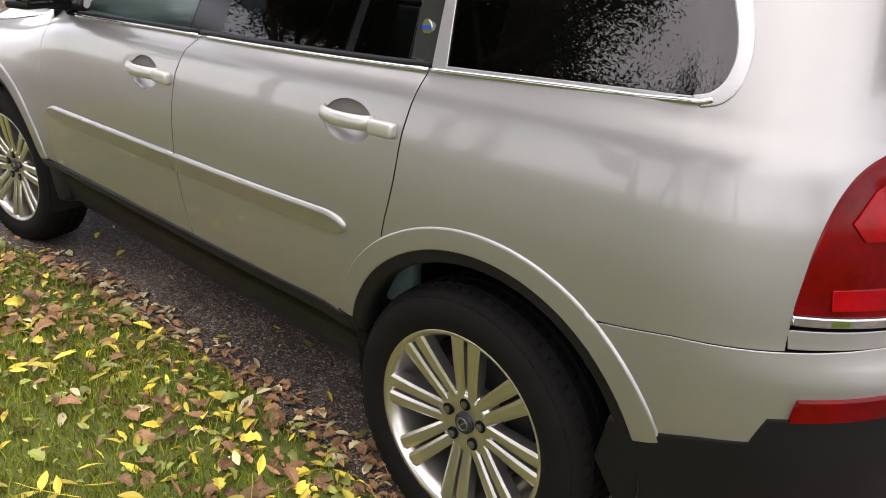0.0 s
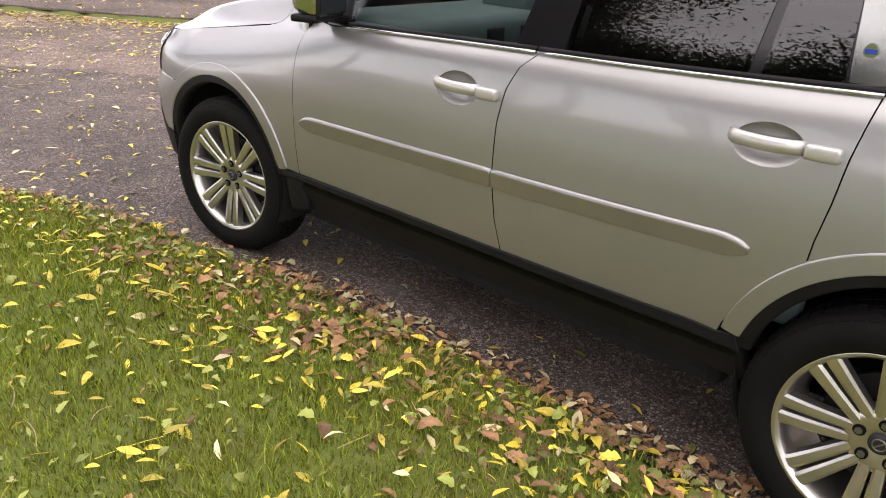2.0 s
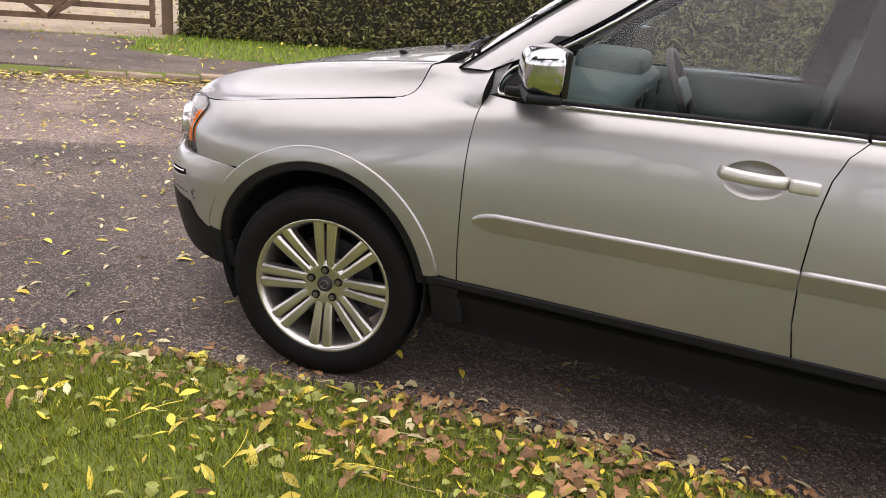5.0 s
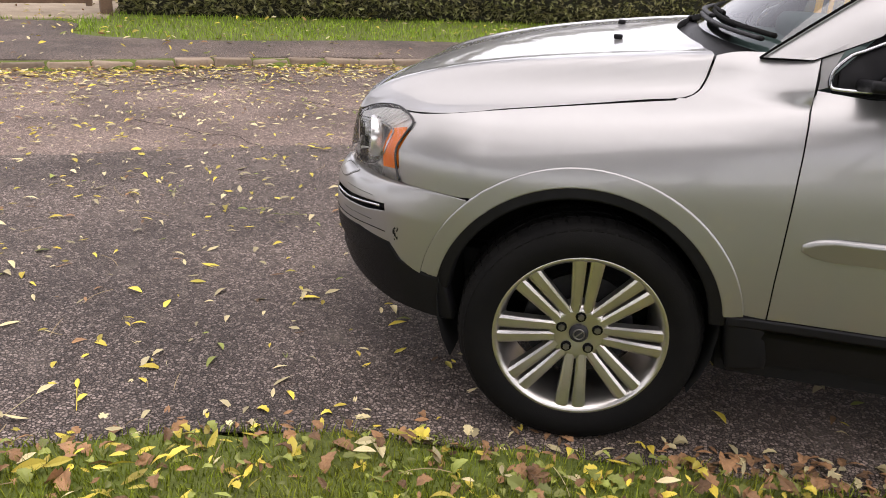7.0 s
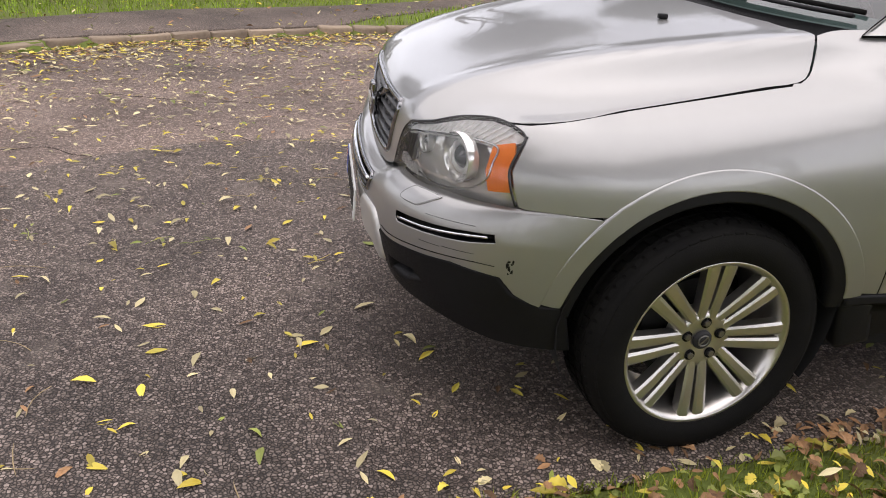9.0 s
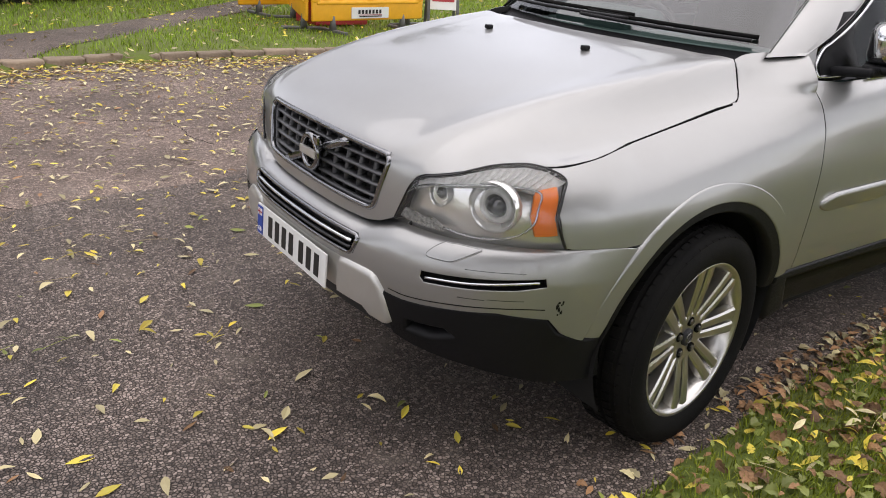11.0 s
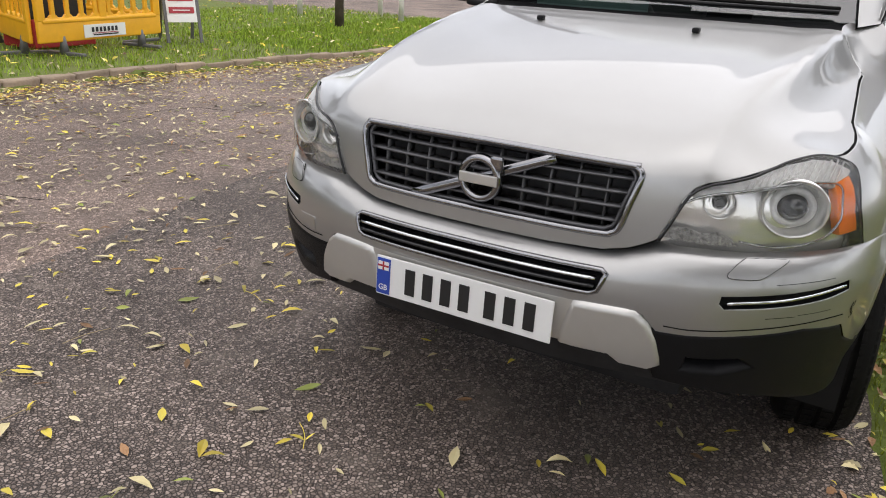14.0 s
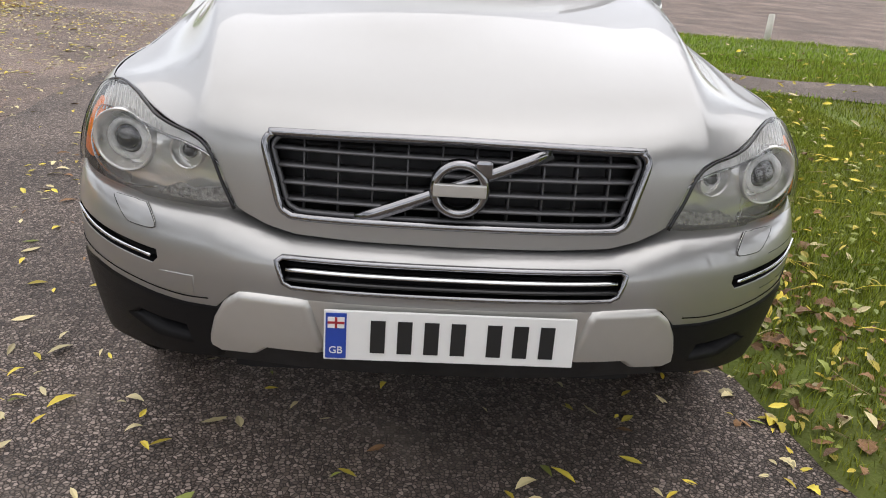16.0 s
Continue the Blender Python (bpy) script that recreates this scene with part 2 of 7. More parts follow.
M_LEAFP = mat("pale_leaf", (0.62, 0.55, 0.33), 0.6, 0.0, 0.15, 9.0, island=0.45, color2=(0.52, 0.44, 0.22))
M_LEAFB = mat("brown_leaf", (0.40, 0.215, 0.095), 0.7, 0.0, 0.3, 30.0, island=0.6, color2=(0.20, 0.115, 0.058), bump=0.6, bump_scale=120)
M_LEAFO = mat("green_fallen_leaf", (0.22, 0.28, 0.05), 0.55, 0.0, 0.2, 9.0, island=0.5, color2=(0.26, 0.27, 0.06))
M_TWIG = mat("twig", (0.42, 0.32, 0.17), 0.7, 0.0, 0.2, 9.0)
M_HEDGECORE = mat("dark_hedge_core", (0.03, 0.03, 0.016), 0.9, 0.0, 0.3, 9.0)
M_BLADE = mat("grass_blade", (0.15, 0.22, 0.018), 0.6, 0.0, 0.2, 2.5, island=0.6, color2=(0.25, 0.27, 0.028), spec=0.2)
M_LUSH = mat("lush_grass_blade", (0.17, 0.30, 0.022), 0.6, 0.0, 0.2, 2.5, island=0.5, color2=(0.28, 0.36, 0.04), spec=0.2)
M_GREYPL = mat("grey_plastic", (0.13, 0.13, 0.13), 0.6, 0.0, 0.15, 6.0)
M_REDPAINT = mat("red_print", (0.42, 0.03, 0.04), 0.5, 0.0, 0.15, 6.0)
M_WHITEPOST = mat("white_post_paint", (0.62, 0.60, 0.54), 0.7, 0.0, 0.15, 9.0)
M_LENSRIB = mat("clear_rib", (0.85, 0.85, 0.83), 0.15, 0.2, 0.05, 20.0)
M_RIBBED = mat("faceted_glass", (0.55, 0.55, 0.53), 0.15, 0.5, 0.45, 90.0, bump=0.9, bump_scale=150)
# near-black that puts the shade of gaps and recesses into the colour
M_GAPSHADE = mat("gap_shade", (0.006, 0.006, 0.006), 0.8, 0.0, 0.2, 9.0, spec=0.1)
STEER = 7

# ---- small helpers ----
BODY = [False]                                 # true while the car's own panels are being built
ARCHES = ((0.016, 0.425), (-2.905, 0.437))     # the wheel arches' centres


def settle_body(verts):
    """The body's stance: the tail stands a little higher, the doors sit forward, the nose is blunt with full corners, and the wheel arches flare."""
    co = np.array([tuple(v) for v in verts], float)
    x, y, z = co.T.copy()
    a = np.abs(y)
    ease = lambda v, lo, hi: (lambda t: t * t * (3 - 2 * t))(np.clip((v - lo) / (hi - lo), 0, 1))
    move = np.interp(x, (-3.5, -3.2, -2.9, -2.6, -1.6, -1.2, -0.54, 0.0, 0.5, 0.7), (-0.004, 0.004, 0.016, 0.026, 0.034, 0.034, 0.015, 0.004, -0.006, -0.006))
    co[:, 0] = x + move - 0.034 * ease(x, 0.1, 0.9) * (1 - ease(a, 0.38, 0.64))
    out = 0.020 * ease(a, 0.55, 0.84) * ease(x, -0.4, 0.5)
    for cx, cz in ARCHES:
        r = np.hypot((x - cx) / 1.06, z - cz)
        out += 0.020 * np.exp(-((r - 0.43) / 0.075) ** 2) * ease(a, 0.74, 0.86) * ease(z, 0.40, 0.55)
    co[:, 1] = y + np.sign(y) * out
    co[:, 2] = z + 0.020 * ease(-x, 1.8, 3.2)
    return co


def mesh_ob(name, verts, faces, material, parent=None, label="", smooth=False, normals=None, walls=0):
    me = bpy.data.meshes.new(name)
    if BODY[0]:
        verts = settle_body(verts)
    me.from_pydata([tuple(v) for v in verts], [], faces)
    me.materials.append(material)
    # rim walls get the shade colour, so panel gaps look dark inside
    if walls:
        me.materials.append(M_GAPSHADE)
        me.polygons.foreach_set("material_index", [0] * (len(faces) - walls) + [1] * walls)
    if smooth:
        me.polygons.foreach_set("use_smooth", [True] * len(me.polygons))
    me.update()
    if normals is not None:
        me.normals_split_custom_set_from_vertices([tuple(v) for v in normals])
    ob = new(name, me)
    if parent:
        ob.parent = parent
    if label:
        ob["label"] = label
    return ob


def thing(name, label, category, place=(0, 0, 0), turn=0.0, group="", kind=""):
    e = new(name)
    e.matrix_world = pose(*place, 0, 0, turn)
    return tagged(e, label, category, group, kind)


def part(name, bm, material, parent=None, label="", smooth=False):
    me = bpy.data.meshes.new(name)
    bm.normal_update()
    if BODY[0]:
        for v, p in zip(bm.verts, settle_body([v.co for v in bm.verts])):
            v.co = p
    bm.to_mesh(me)
    bm.free()
    me.materials.append(material)
    if smooth:
        me.polygons.foreach_set("use_smooth", [True] * len(me.polygons))
    ob = new(name, me)
    if parent:
        ob.parent = parent
    if label:
        ob["label"] = label
    return ob


def bm_box(size, m=None, bevel=0.0, segs=2):
    bm = bmesh.new()
    bmesh.ops.create_cube(bm, size=1.0, matrix=Matrix.Diagonal((*size, 1)))
    if bevel:
        bmesh.ops.bevel(bm, geom=bm.edges[:], offset=bevel, segments=segs, profile=0.6, affect="EDGES")
    if m is not None:
        bm.transform(m)
    return bm


def join(*bms):
    out = bms[0]
    for b in bms[1:]:
        me = bpy.data.meshes.new("tmp")
        b.to_mesh(me)
        b.free()
        out.from_mesh(me)
        bpy.data.meshes.remove(me)
    return out


def bm_cyl(r1, r2, depth, m=None, segs=24, bevel=0.0):
    bm = bmesh.new()
    bmesh.ops.create_cone(bm, cap_ends=True, segments=segs, radius1=r1, radius2=r2, depth=depth)
    if bevel:
        edges = [e for e in bm.edges if len(e.link_faces) == 2 and any(len(f.verts) > 4 for f in e.link_faces)]
        bmesh.ops.bevel(bm, geom=edges, offset=bevel, segments=2, affect="EDGES")
    if m is not None:
        bm.transform(m)
    return bm


def lathe(profile, segs=64, closed=False):
    """Turns (radius, height) pairs about the y axis: verts and faces. Height runs along y."""
    verts, faces, k = [], [], len(profile)
    for i in range(segs):
        a = 2 * math.pi * i / segs
        verts += [(r * math.cos(a), h, r * math.sin(a)) for r, h in profile]
    for i in range(segs):
        j = (i + 1) % segs
        for p in range(k if closed else k - 1):
            q = (p + 1) % k
            faces.append((i * k + p, i * k + q, j * k + q, j * k + p))
    return verts, faces


def sweep(points, shape, up=(0, 0, 1), closed=False, cap=True):
    """Carries a closed flat outline (side, up) along a line of points: verts and faces."""
    pts = [Vector(p) for p in points]
    n, k = len(pts), len(shape)
    verts, faces = [], []
    for i, p in enumerate(pts):
        a, b = (pts[i - 1], pts[(i + 1) % n]) if closed else (pts[max(i - 1, 0)], pts[min(i + 1, n - 1)])
        d = (b - a).normalized()
        u = Vector(up[i]) if isinstance(up, list) else Vector(up)
        s = d.cross(u).normalized()
        u = s.cross(d)
        verts += [p + s * c + u * h for c, h in shape]
    for i in range(n if closed else n - 1):
        j = (i + 1) % n
        faces += [(i * k + q, i * k + (q + 1) % k, j * k + (q + 1) % k, j * k + q) for q in range(k)]
    if cap and not closed:
        faces += [tuple(range(k))[::-1], tuple(range((n - 1) * k, n * k))]
    return verts, faces


def round_shape(w, h, n=10):
    return [(w / 2 * math.cos(2 * math.pi * i / n), h / 2 * math.sin(2 * math.pi * i / n)) for i in range(n)]


def hermite(xs, ys, x):
    """A smooth line through the given pairs, with no overshoot."""
    n = len(xs)
    if x <= xs[0]:
        return ys[0] + (ys[1] - ys[0]) / (xs[1] - xs[0]) * (x - xs[0])
    if x >= xs[-1]:
        return ys[-1] + (ys[-1] - ys[-2]) / (xs[-1] - xs[-2]) * (x - xs[-1])
    i = 0
    while x > xs[i + 1]:
        i += 1

    def slope(j):
        if j == 0:
            return (ys[1] - ys[0]) / (xs[1] - xs[0])
        if j == n - 1:
            return (ys[-1] - ys[-2]) / (xs[-1] - xs[-2])
        a, b = (ys[j] - ys[j - 1]) / (xs[j] - xs[j - 1]), (ys[j + 1] - ys[j]) / (xs[j + 1] - xs[j])
        return 0 if a * b <= 0 else 2 * a * b / (a + b)
    h = xs[i + 1] - xs[i]
    t = (x - xs[i]) / h
    m0, m1 = slope(i) * h, slope(i + 1) * h
    return ((2 * t**3 - 3 * t**2 + 1) * ys[i] + (t**3 - 2 * t**2 + t) * m0 + (-2 * t**3 + 3 * t**2) * ys[i + 1] + (t**3 - t**2) * m1)


def spline(xs, ys, x):
    """A rounder line through the given pairs, for body sections."""
    n = len(xs)
    i = min(max(0, sum(1 for q in xs[1:-1] if q < x)), n - 2)

    def slope(j):
        if j == 0:
            return (ys[1] - ys[0]) / (xs[1] - xs[0])
        if j == n - 1:
            return (ys[-1] - ys[-2]) / (xs[-1] - xs[-2])
        h0, h1 = xs[j] - xs[j - 1], xs[j + 1] - xs[j]
        return ((ys[j] - ys[j - 1]) / h0 * h1 + (ys[j + 1] - ys[j]) / h1 * h0) / (h0 + h1)
    if x <= xs[0]:
        return ys[0] + slope(0) * (x - xs[0])
    if x >= xs[-1]:
        return ys[-1] + slope(n - 1) * (x - xs[-1])
    h = xs[i + 1] - xs[i]
    t = (x - xs[i]) / h
    m0, m1 = slope(i) * h, slope(i + 1) * h
    return ((2 * t**3 - 3 * t**2 + 1) * ys[i] + (t**3 - 2 * t**2 + t) * m0 + (-2 * t**3 + 3 * t**2) * ys[i + 1] + (t**3 - t**2) * m1)


def smooth_line(points, steps=6, closed=False):
    """Catmull-Rom through 2D or 3D points."""
    p = [Vector(q) for q in points]
    n, out = len(p), []
    for i in range(n if closed else n - 1):
        a, b, c, d = (p[(i - 1) % n], p[i], p[(i + 1) % n], p[(i + 2) % n]) if closed else (p[max(i - 1, 0)], p[i], p[i + 1], p[min(i + 2, n - 1)])
        for s in range(steps):
            t = s / steps
            out.append(0.5 * ((2 * b) + (c - a) * t + (2 * a - 5 * b + 4 * c - d) * t * t + (3 * b - a - 3 * c + d) * t**3))
    if not closed:
        out.append(p[-1])
    return [tuple(q) for q in out]


def inside(px, py, poly):
    poly = np.asarray(poly)
    hit = np.zeros(len(px), bool)
    x1, y1 = poly[:, 0], poly[:, 1]
    x2, y2 = np.roll(x1, -1), np.roll(y1, -1)
    for a, b, c, d in zip(x1, y1, x2, y2):
        if b != d:
            hit ^= ((b > py) != (d > py)) & (px < (c - a) * (py - b) / (d - b) + a)
    return hit


def resample(poly, step):
    out, n = [], len(poly)
    for i in range(n):
        a, b = np.array(poly[i]), np.array(poly[(i + 1) % n])
        k = max(1, int(math.ceil(np.linalg.norm(b - a) / step)))
        out += [tuple(a + (b - a) * j / k) for j in range(k)]
    return out


from mathutils.geometry import delaunay_2d_cdt


def patch(outline, surf, step=0.03, holes=(), edge=0.02, lift=0.0, chamfer=0.002, flip=False):
    """A panel: fills an outline in a surface's own two coordinates, lays it on the surface, and turns its rims inwards."""
    rings = [resample(outline, step * 0.7)] + [resample(h, step * 0.7) for h in holes]
    o = np.array(rings[0])
    lo, hi = o.min(0), o.max(0)
    gx, gy = np.meshgrid(np.arange(lo[0] + step / 2, hi[0], step), np.arange(lo[1] + step / 2, hi[1], step))
    gx, gy = gx.ravel(), gy.ravel()
    keep = inside(gx, gy, o)
    for r in rings[1:]:
        keep &= ~inside(gx, gy, r)
    allb = np.array([p for r in rings for p in r])
    gx, gy = gx[keep], gy[keep]
    if len(gx):
        near = np.min((gx[:, None] - allb[None, :, 0]) ** 2 + (gy[:, None] - allb[None, :, 1]) ** 2, axis=1)
        gx, gy = gx[near > (step * 0.45) ** 2], gy[near > (step * 0.45) ** 2]
    pts = [Vector(p) for p in allb] + [Vector(p) for p in zip(gx, gy)]
    edges, base = [], 0
    for r in rings:
        edges += [(base + i, base + (i + 1) % len(r)) for i in range(len(r))]
        base += len(r)
    v2, _, tris, _, _, _ = delaunay_2d_cdt(pts, edges, [], 0, 1e-6)
    cx = np.array([sum(v2[i][0] for i in t) / 3 for t in tris])
    cy = np.array([sum(v2[i][1] for i in t) / 3 for t in tris])
    ok = inside(cx, cy, o)
    for r in rings[1:]:
        ok &= ~inside(cx, cy, r)
    tris = [tuple(t) for t, k in zip(tris, ok) if k]
    e = 1e-3
    verts, norms = [], []

    def at(u, v):
        p = Vector(surf(u, v))
        n = (Vector(surf(u + e, v)) - p).cross(Vector(surf(u, v + e)) - p) * (-1 if flip else 1)
        return p, n.normalized() if n.length > 0 else Vector((0, 0, 1))
    for q in v2:
        p, n = at(q[0], q[1])
        verts.append(p + n * lift)
        norms.append(n)
    faces = []
    for t in tris:
        a, b, c = (Vector((*v2[i], 0)) for i in t)
        faces.append(t if ((b - a).cross(c - a).z > 0) != flip else t[::-1])
    if edge:
        # chamfered rim, then a wall inwards
        count = {}
        for t in faces:
            for i in range(3):
                count[(t[i], t[(i + 1) % 3])] = 1
        rim = [(a, b) for a, b in count if (b, a) not in count]
        out_dir = {}
        for a, b in rim:
            d = (verts[b] - verts[a]).normalized()
            for i in (a, b):
                out_dir[i] = out_dir.get(i, Vector()) + d.cross(norms[i])
        top, low, deep = {}, {}, {}
        for i, d in out_dir.items():
            d = d.normalized()
            low[i] = len(verts)
            verts.append(verts[i] + d * chamfer - norms[i] * chamfer)
            norms.append((norms[i] + d * 1.2).normalized())
            deep[i] = len(verts)
            verts.append(verts[i] + d * chamfer - norms[i] * edge)
            norms.append(d)
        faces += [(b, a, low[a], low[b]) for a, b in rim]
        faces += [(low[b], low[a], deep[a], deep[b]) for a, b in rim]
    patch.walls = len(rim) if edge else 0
    return verts, faces, norms


def panel(name, outline, surf, material, parent, label="", both=True, seal=True, **kw):
    """A panel on the car's left, and its mirror image on the right."""
    v, f, n = patch(outline, surf, flip=True, **kw)
    # seal: colour the painted panel's rim walls with the dark gap shade
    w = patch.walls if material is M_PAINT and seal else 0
    obs = [mesh_ob(name, v, f, material, parent[0] if isinstance(parent, tuple) else parent, label, True, n, w)]
    if both:
        obs.append(mesh_ob(name, [(a.x, -a.y, a.z) for a in v], [q[::-1] for q in f], material,
                           parent[1] if isinstance(parent, tuple) else parent, label, True, [(a.x, -a.y, a.z) for a in n], w))
    return tuple(obs)


def strip(name, points, shape, material, parent, label="", both=True, up=(0, 0, 1), smooth=True, closed=False):
    v, f = sweep(points, shape, up, closed)
    obs = [mesh_ob(name, v, f, material, parent[0] if isinstance(parent, tuple) else parent, label, smooth)]
    if both:
        obs.append(mesh_ob(name, [(a.x, -a.y, a.z) for a in v], [q[::-1] for q in f], material,
                           parent[1] if isinstance(parent, tuple) else parent, label, smooth))
    return tuple(obs)


# ---- ground ----
ROAD_NEAR = [(14, 30), (9, 14), (5.5, 6.5), (3.2, 3.0), (2.0, 1.8), (1.45, 1.42), (0.84, 1.15), (0.2, 1.04), (-0.5, 0.95), (-1.6, 0.88),
             (-2.6, 0.92), (-4.0, 1.0), (-6, 1.05), (-9, 0.9), (-10.9, 0.6)]
ROAD_FAR = [(22, 5.5), (12, 0.4), (8.2, -1.7), (6.6, -2.75), (5.35, -3.52), (4.2, -4.45), (3.05, -5.25), (1.5, -6.0), (0.2, -6.38), (-1.3, -6.47), (-2.8, -6.47), (-4.4, -6.2), (-6.8, -5.85), (-9.2, -5.9), (-12.4, -6.5)]
near_line, far_line = smooth_line(ROAD_NEAR, 6), smooth_line(ROAD_FAR, 8)
cross_road = [(-10.9, 0.6), (-10.8, 4), (-10.2, 7), (-9.5, 14), (-9, 40), (-42, 40), (-36, 10), (-29, -8), (-26, -40), (-15, -40), (-13.4, -16), (-12.9, -8)]
road_poly = list(near_line) + cross_road[1:] + list(far_line)[::-1] + [(40, 14), (34, 30)]
road_np = np.array(road_poly)


def edge_dist(x, y, line):
    """The distance of points to a line of points."""
    p = np.array(line)
    best = np.full(len(x), 1e9)
    for (ax, ay), (bx, by) in zip(p[:-1], p[1:]):
        dx, dy = bx - ax, by - ay
        t = np.clip(((x - ax) * dx + (y - ay) * dy) / (dx * dx + dy * dy + 1e-9), 0, 1)
        best = np.minimum(best, (x - ax - t * dx) ** 2 + (y - ay - t * dy) ** 2)
    return np.sqrt(best)


def ground_z(x, y):
    """The height of the soil: under the road it lies low, beside it the verge rises."""
    x, y = np.asarray(x, float), np.asarray(y, float)
    on = inside(x, y, road_np)
    d = edge_dist(x, y, np.vstack([road_np, road_np[:1]]))
    near_side = (edge_dist(x, y, near_line) < edge_dist(x, y, far_line))
    bank = 0.02 + 0.15 * np.clip(d / 0.8, 0, 1) ** 0.8 + 0.012 * np.sin(3.1 * x + y) * np.clip(d, 0, 1)
    far = 0.07 + 0.01 * np.sin(0.8 * x + 0.5 * y)
    z = np.where(near_side, bank, far)
    return np.where(on, np.where(d < 0.05, 0.0, -0.06), z)


def axis_steps(lo, hi, fine_lo, fine_hi, fine):
    a = list(np.arange(fine_lo, fine_hi, fine))
    s, v = fine, fine_lo
    while v > lo:
        s *= 1.25
        v -= s
        a.insert(0, v)
    s, v = fine, a[-1]
    while v < hi:
        s *= 1.25
        v += s
        a.append(v)
    return np.array(a)


gx, gy = axis_steps(-900, 900, -9, 6, 0.14), axis_steps(-900, 900, -10.5, 4.5, 0.14)
GX, GY = np.meshgrid(gx, gy, indexing="ij")
gz = ground_z(GX.ravel(), GY.ravel())
W = len(gy)
ground = mesh_ob("ground", np.stack([GX.ravel(), GY.ravel(), gz], 1).tolist(),
                 [(i * W + j, (i + 1) * W + j, (i + 1) * W + j + 1, i * W + j + 1) for i in range(len(gx) - 1) for j in range(W - 1)], M_GRASSGROUND, smooth=True)
tagged(ground, "short autumn grass verge strewn with leaves", "ground", kind="structure")

flat = lambda z: (lambda u, v: (u, v, z + 0.012 * math.sin(0.5 * u + 0.3) * math.sin(0.7 * v)))
v, f, n = patch(road_poly, flat(0.0), step=0.8, edge=0)
road = tagged(mesh_ob("road", v, f, M_ROAD, smooth=True), "dark worn asphalt road with scattered fallen leaves", "road", kind="structure")
bay_edge = smooth_line([(6.5, 1.6), (5.2, 0.2), (3.9, -0.85), (3.0, -1.45), (2.0, -2.1), (1.3, -2.28), (0.6, -2.3), (0.0, -2.42), (-0.7, -2.55), (-1.5, -2.62), (-4, -2.7), (-8, -2.6), (-12, -2.2)], 10)
bay_edge = [(x + 0.05 * noise.noise((x * 3, y * 3, 0)), y + 0.06 * noise.noise((x * 3, y * 3, 9)) + 0.02 * noise.noise((x * 14, y * 14, 4))) for x, y in bay_edge]
bay_near = [p for p in near_line if -12 < p[0] < 6.5]
v, f, n = patch(bay_edge + bay_near[::-1], lambda u, v: (u, v, flat(0.0)(u, v)[2] + 0.006), step=0.3, edge=0)
tagged(mesh_ob("road_bay", v, f, M_BAY, smooth=True), "newer dark asphalt strip beside the verge", "road", kind="structure")


# ---- the car: forward is +x, its left is +y, the front axle stands over the origin ----
STATIONS = (-3.3, -2.6, -1.6, -0.66, -0.22, 0.10, 0.30)
SIDE_Z = ((0.50, 0.62, 0.80, 0.98, 1.10, 1.19, 1.24),
          (0.44, 0.60, 0.79, 0.97, 1.08, 1.165, 1.215),
          (0.42, 0.60, 0.78, 0.95, 1.06, 1.14, 1.185),
          (0.42, 0.60, 0.76, 0.93, 1.03, 1.10, 1.15),
          (0.42, 0.60, 0.76, 0.91, 0.99, 1.045, 1.082),
          (0.42, 0.60, 0.76, 0.88, 0.95, 1.00, 1.034),
          (0.42, 0.60, 0.76, 0.87, 0.93, 0.975, 1.005))
SIDE_Y = ((0.875, 0.890, 0.898, 0.893, 0.876, 0.846, 0.810),
          (0.868, 0.893, 0.906, 0.903, 0.889, 0.862, 0.826),
          (0.862, 0.890, 0.905, 0.903, 0.889, 0.862, 0.826),
          (0.858, 0.885, 0.897, 0.893, 0.875, 0.842, 0.788),
          (0.858, 0.882, 0.890, 0.878, 0.845, 0.795, 0.735),
          (0.858, 0.880, 0.886, 0.870, 0.835, 0.790, 0.745),
          (0.856, 0.876, 0.881, 0.866, 0.832, 0.793, 0.752))
COLUMNS_Z, COLUMNS_Y = list(zip(*SIDE_Z)), list(zip(*SIDE_Y))
X0, LF, NF = 0.30, 1.05, 2.6
X1, LR, NR = -3.20, 1.2, 2.6
_rows = {}


def side_y(x, z):
    """The half-width of the body at x and the height z."""
    k = round(x, 4)
    if k not in _rows:
        _rows[k] = [spline(STATIONS, c, x) for c in COLUMNS_Z], [spline(STATIONS, c, x) for c in COLUMNS_Y]
    return spline(*_rows[k], z)


def nose_upper(z):
    return hermite((0.70, 0.80, 0.88, 0.93, 0.97, 1.02), (0.928, 0.922, 0.912, 0.895, 0.865, 0.80), z)


def nose_bumper(z):
    return hermite((0.30, 0.42, 0.52, 0.62, 0.68, 0.715, 0.74, 0.757, 0.768), (0.86, 0.945, 0.975, 0.985, 0.98, 0.968, 0.95, 0.92, 0.86), z)


def tail(z):
    return hermite((0.4, 0.6, 0.75, 0.85, 1.1, 1.3), (-3.80, -3.84, -3.84, -3.80, -3.76, -3.70), z)


def shell(nose):
    """The outer skin in (u, z): u is x along the side, and runs on round the corners to the middle of front and rear."""
    def surf(u, z):
        if u > X0:
            th = min((u - X0) / LF, 1.0) * math.pi / 2
            y0 = side_y(X0, z)
            return X0 + (nose(z) - X0) * max(math.sin(th), 0) ** (2 / NF), y0 * max(math.cos(th), 0) ** (2 / NF), z
        if u < X1:
            th = min((X1 - u) / LR, 1.0) * math.pi / 2
            y0 = side_y(X1, z)
            return X1 + (tail(z) - X1) * max(math.sin(th), 0) ** (2 / NR), y0 * max(math.cos(th), 0) ** (2 / NR), z
        return u, side_y(u, z), z
    return surf


S_UP, S_BUMP = shell(nose_upper), shell(nose_bumper)


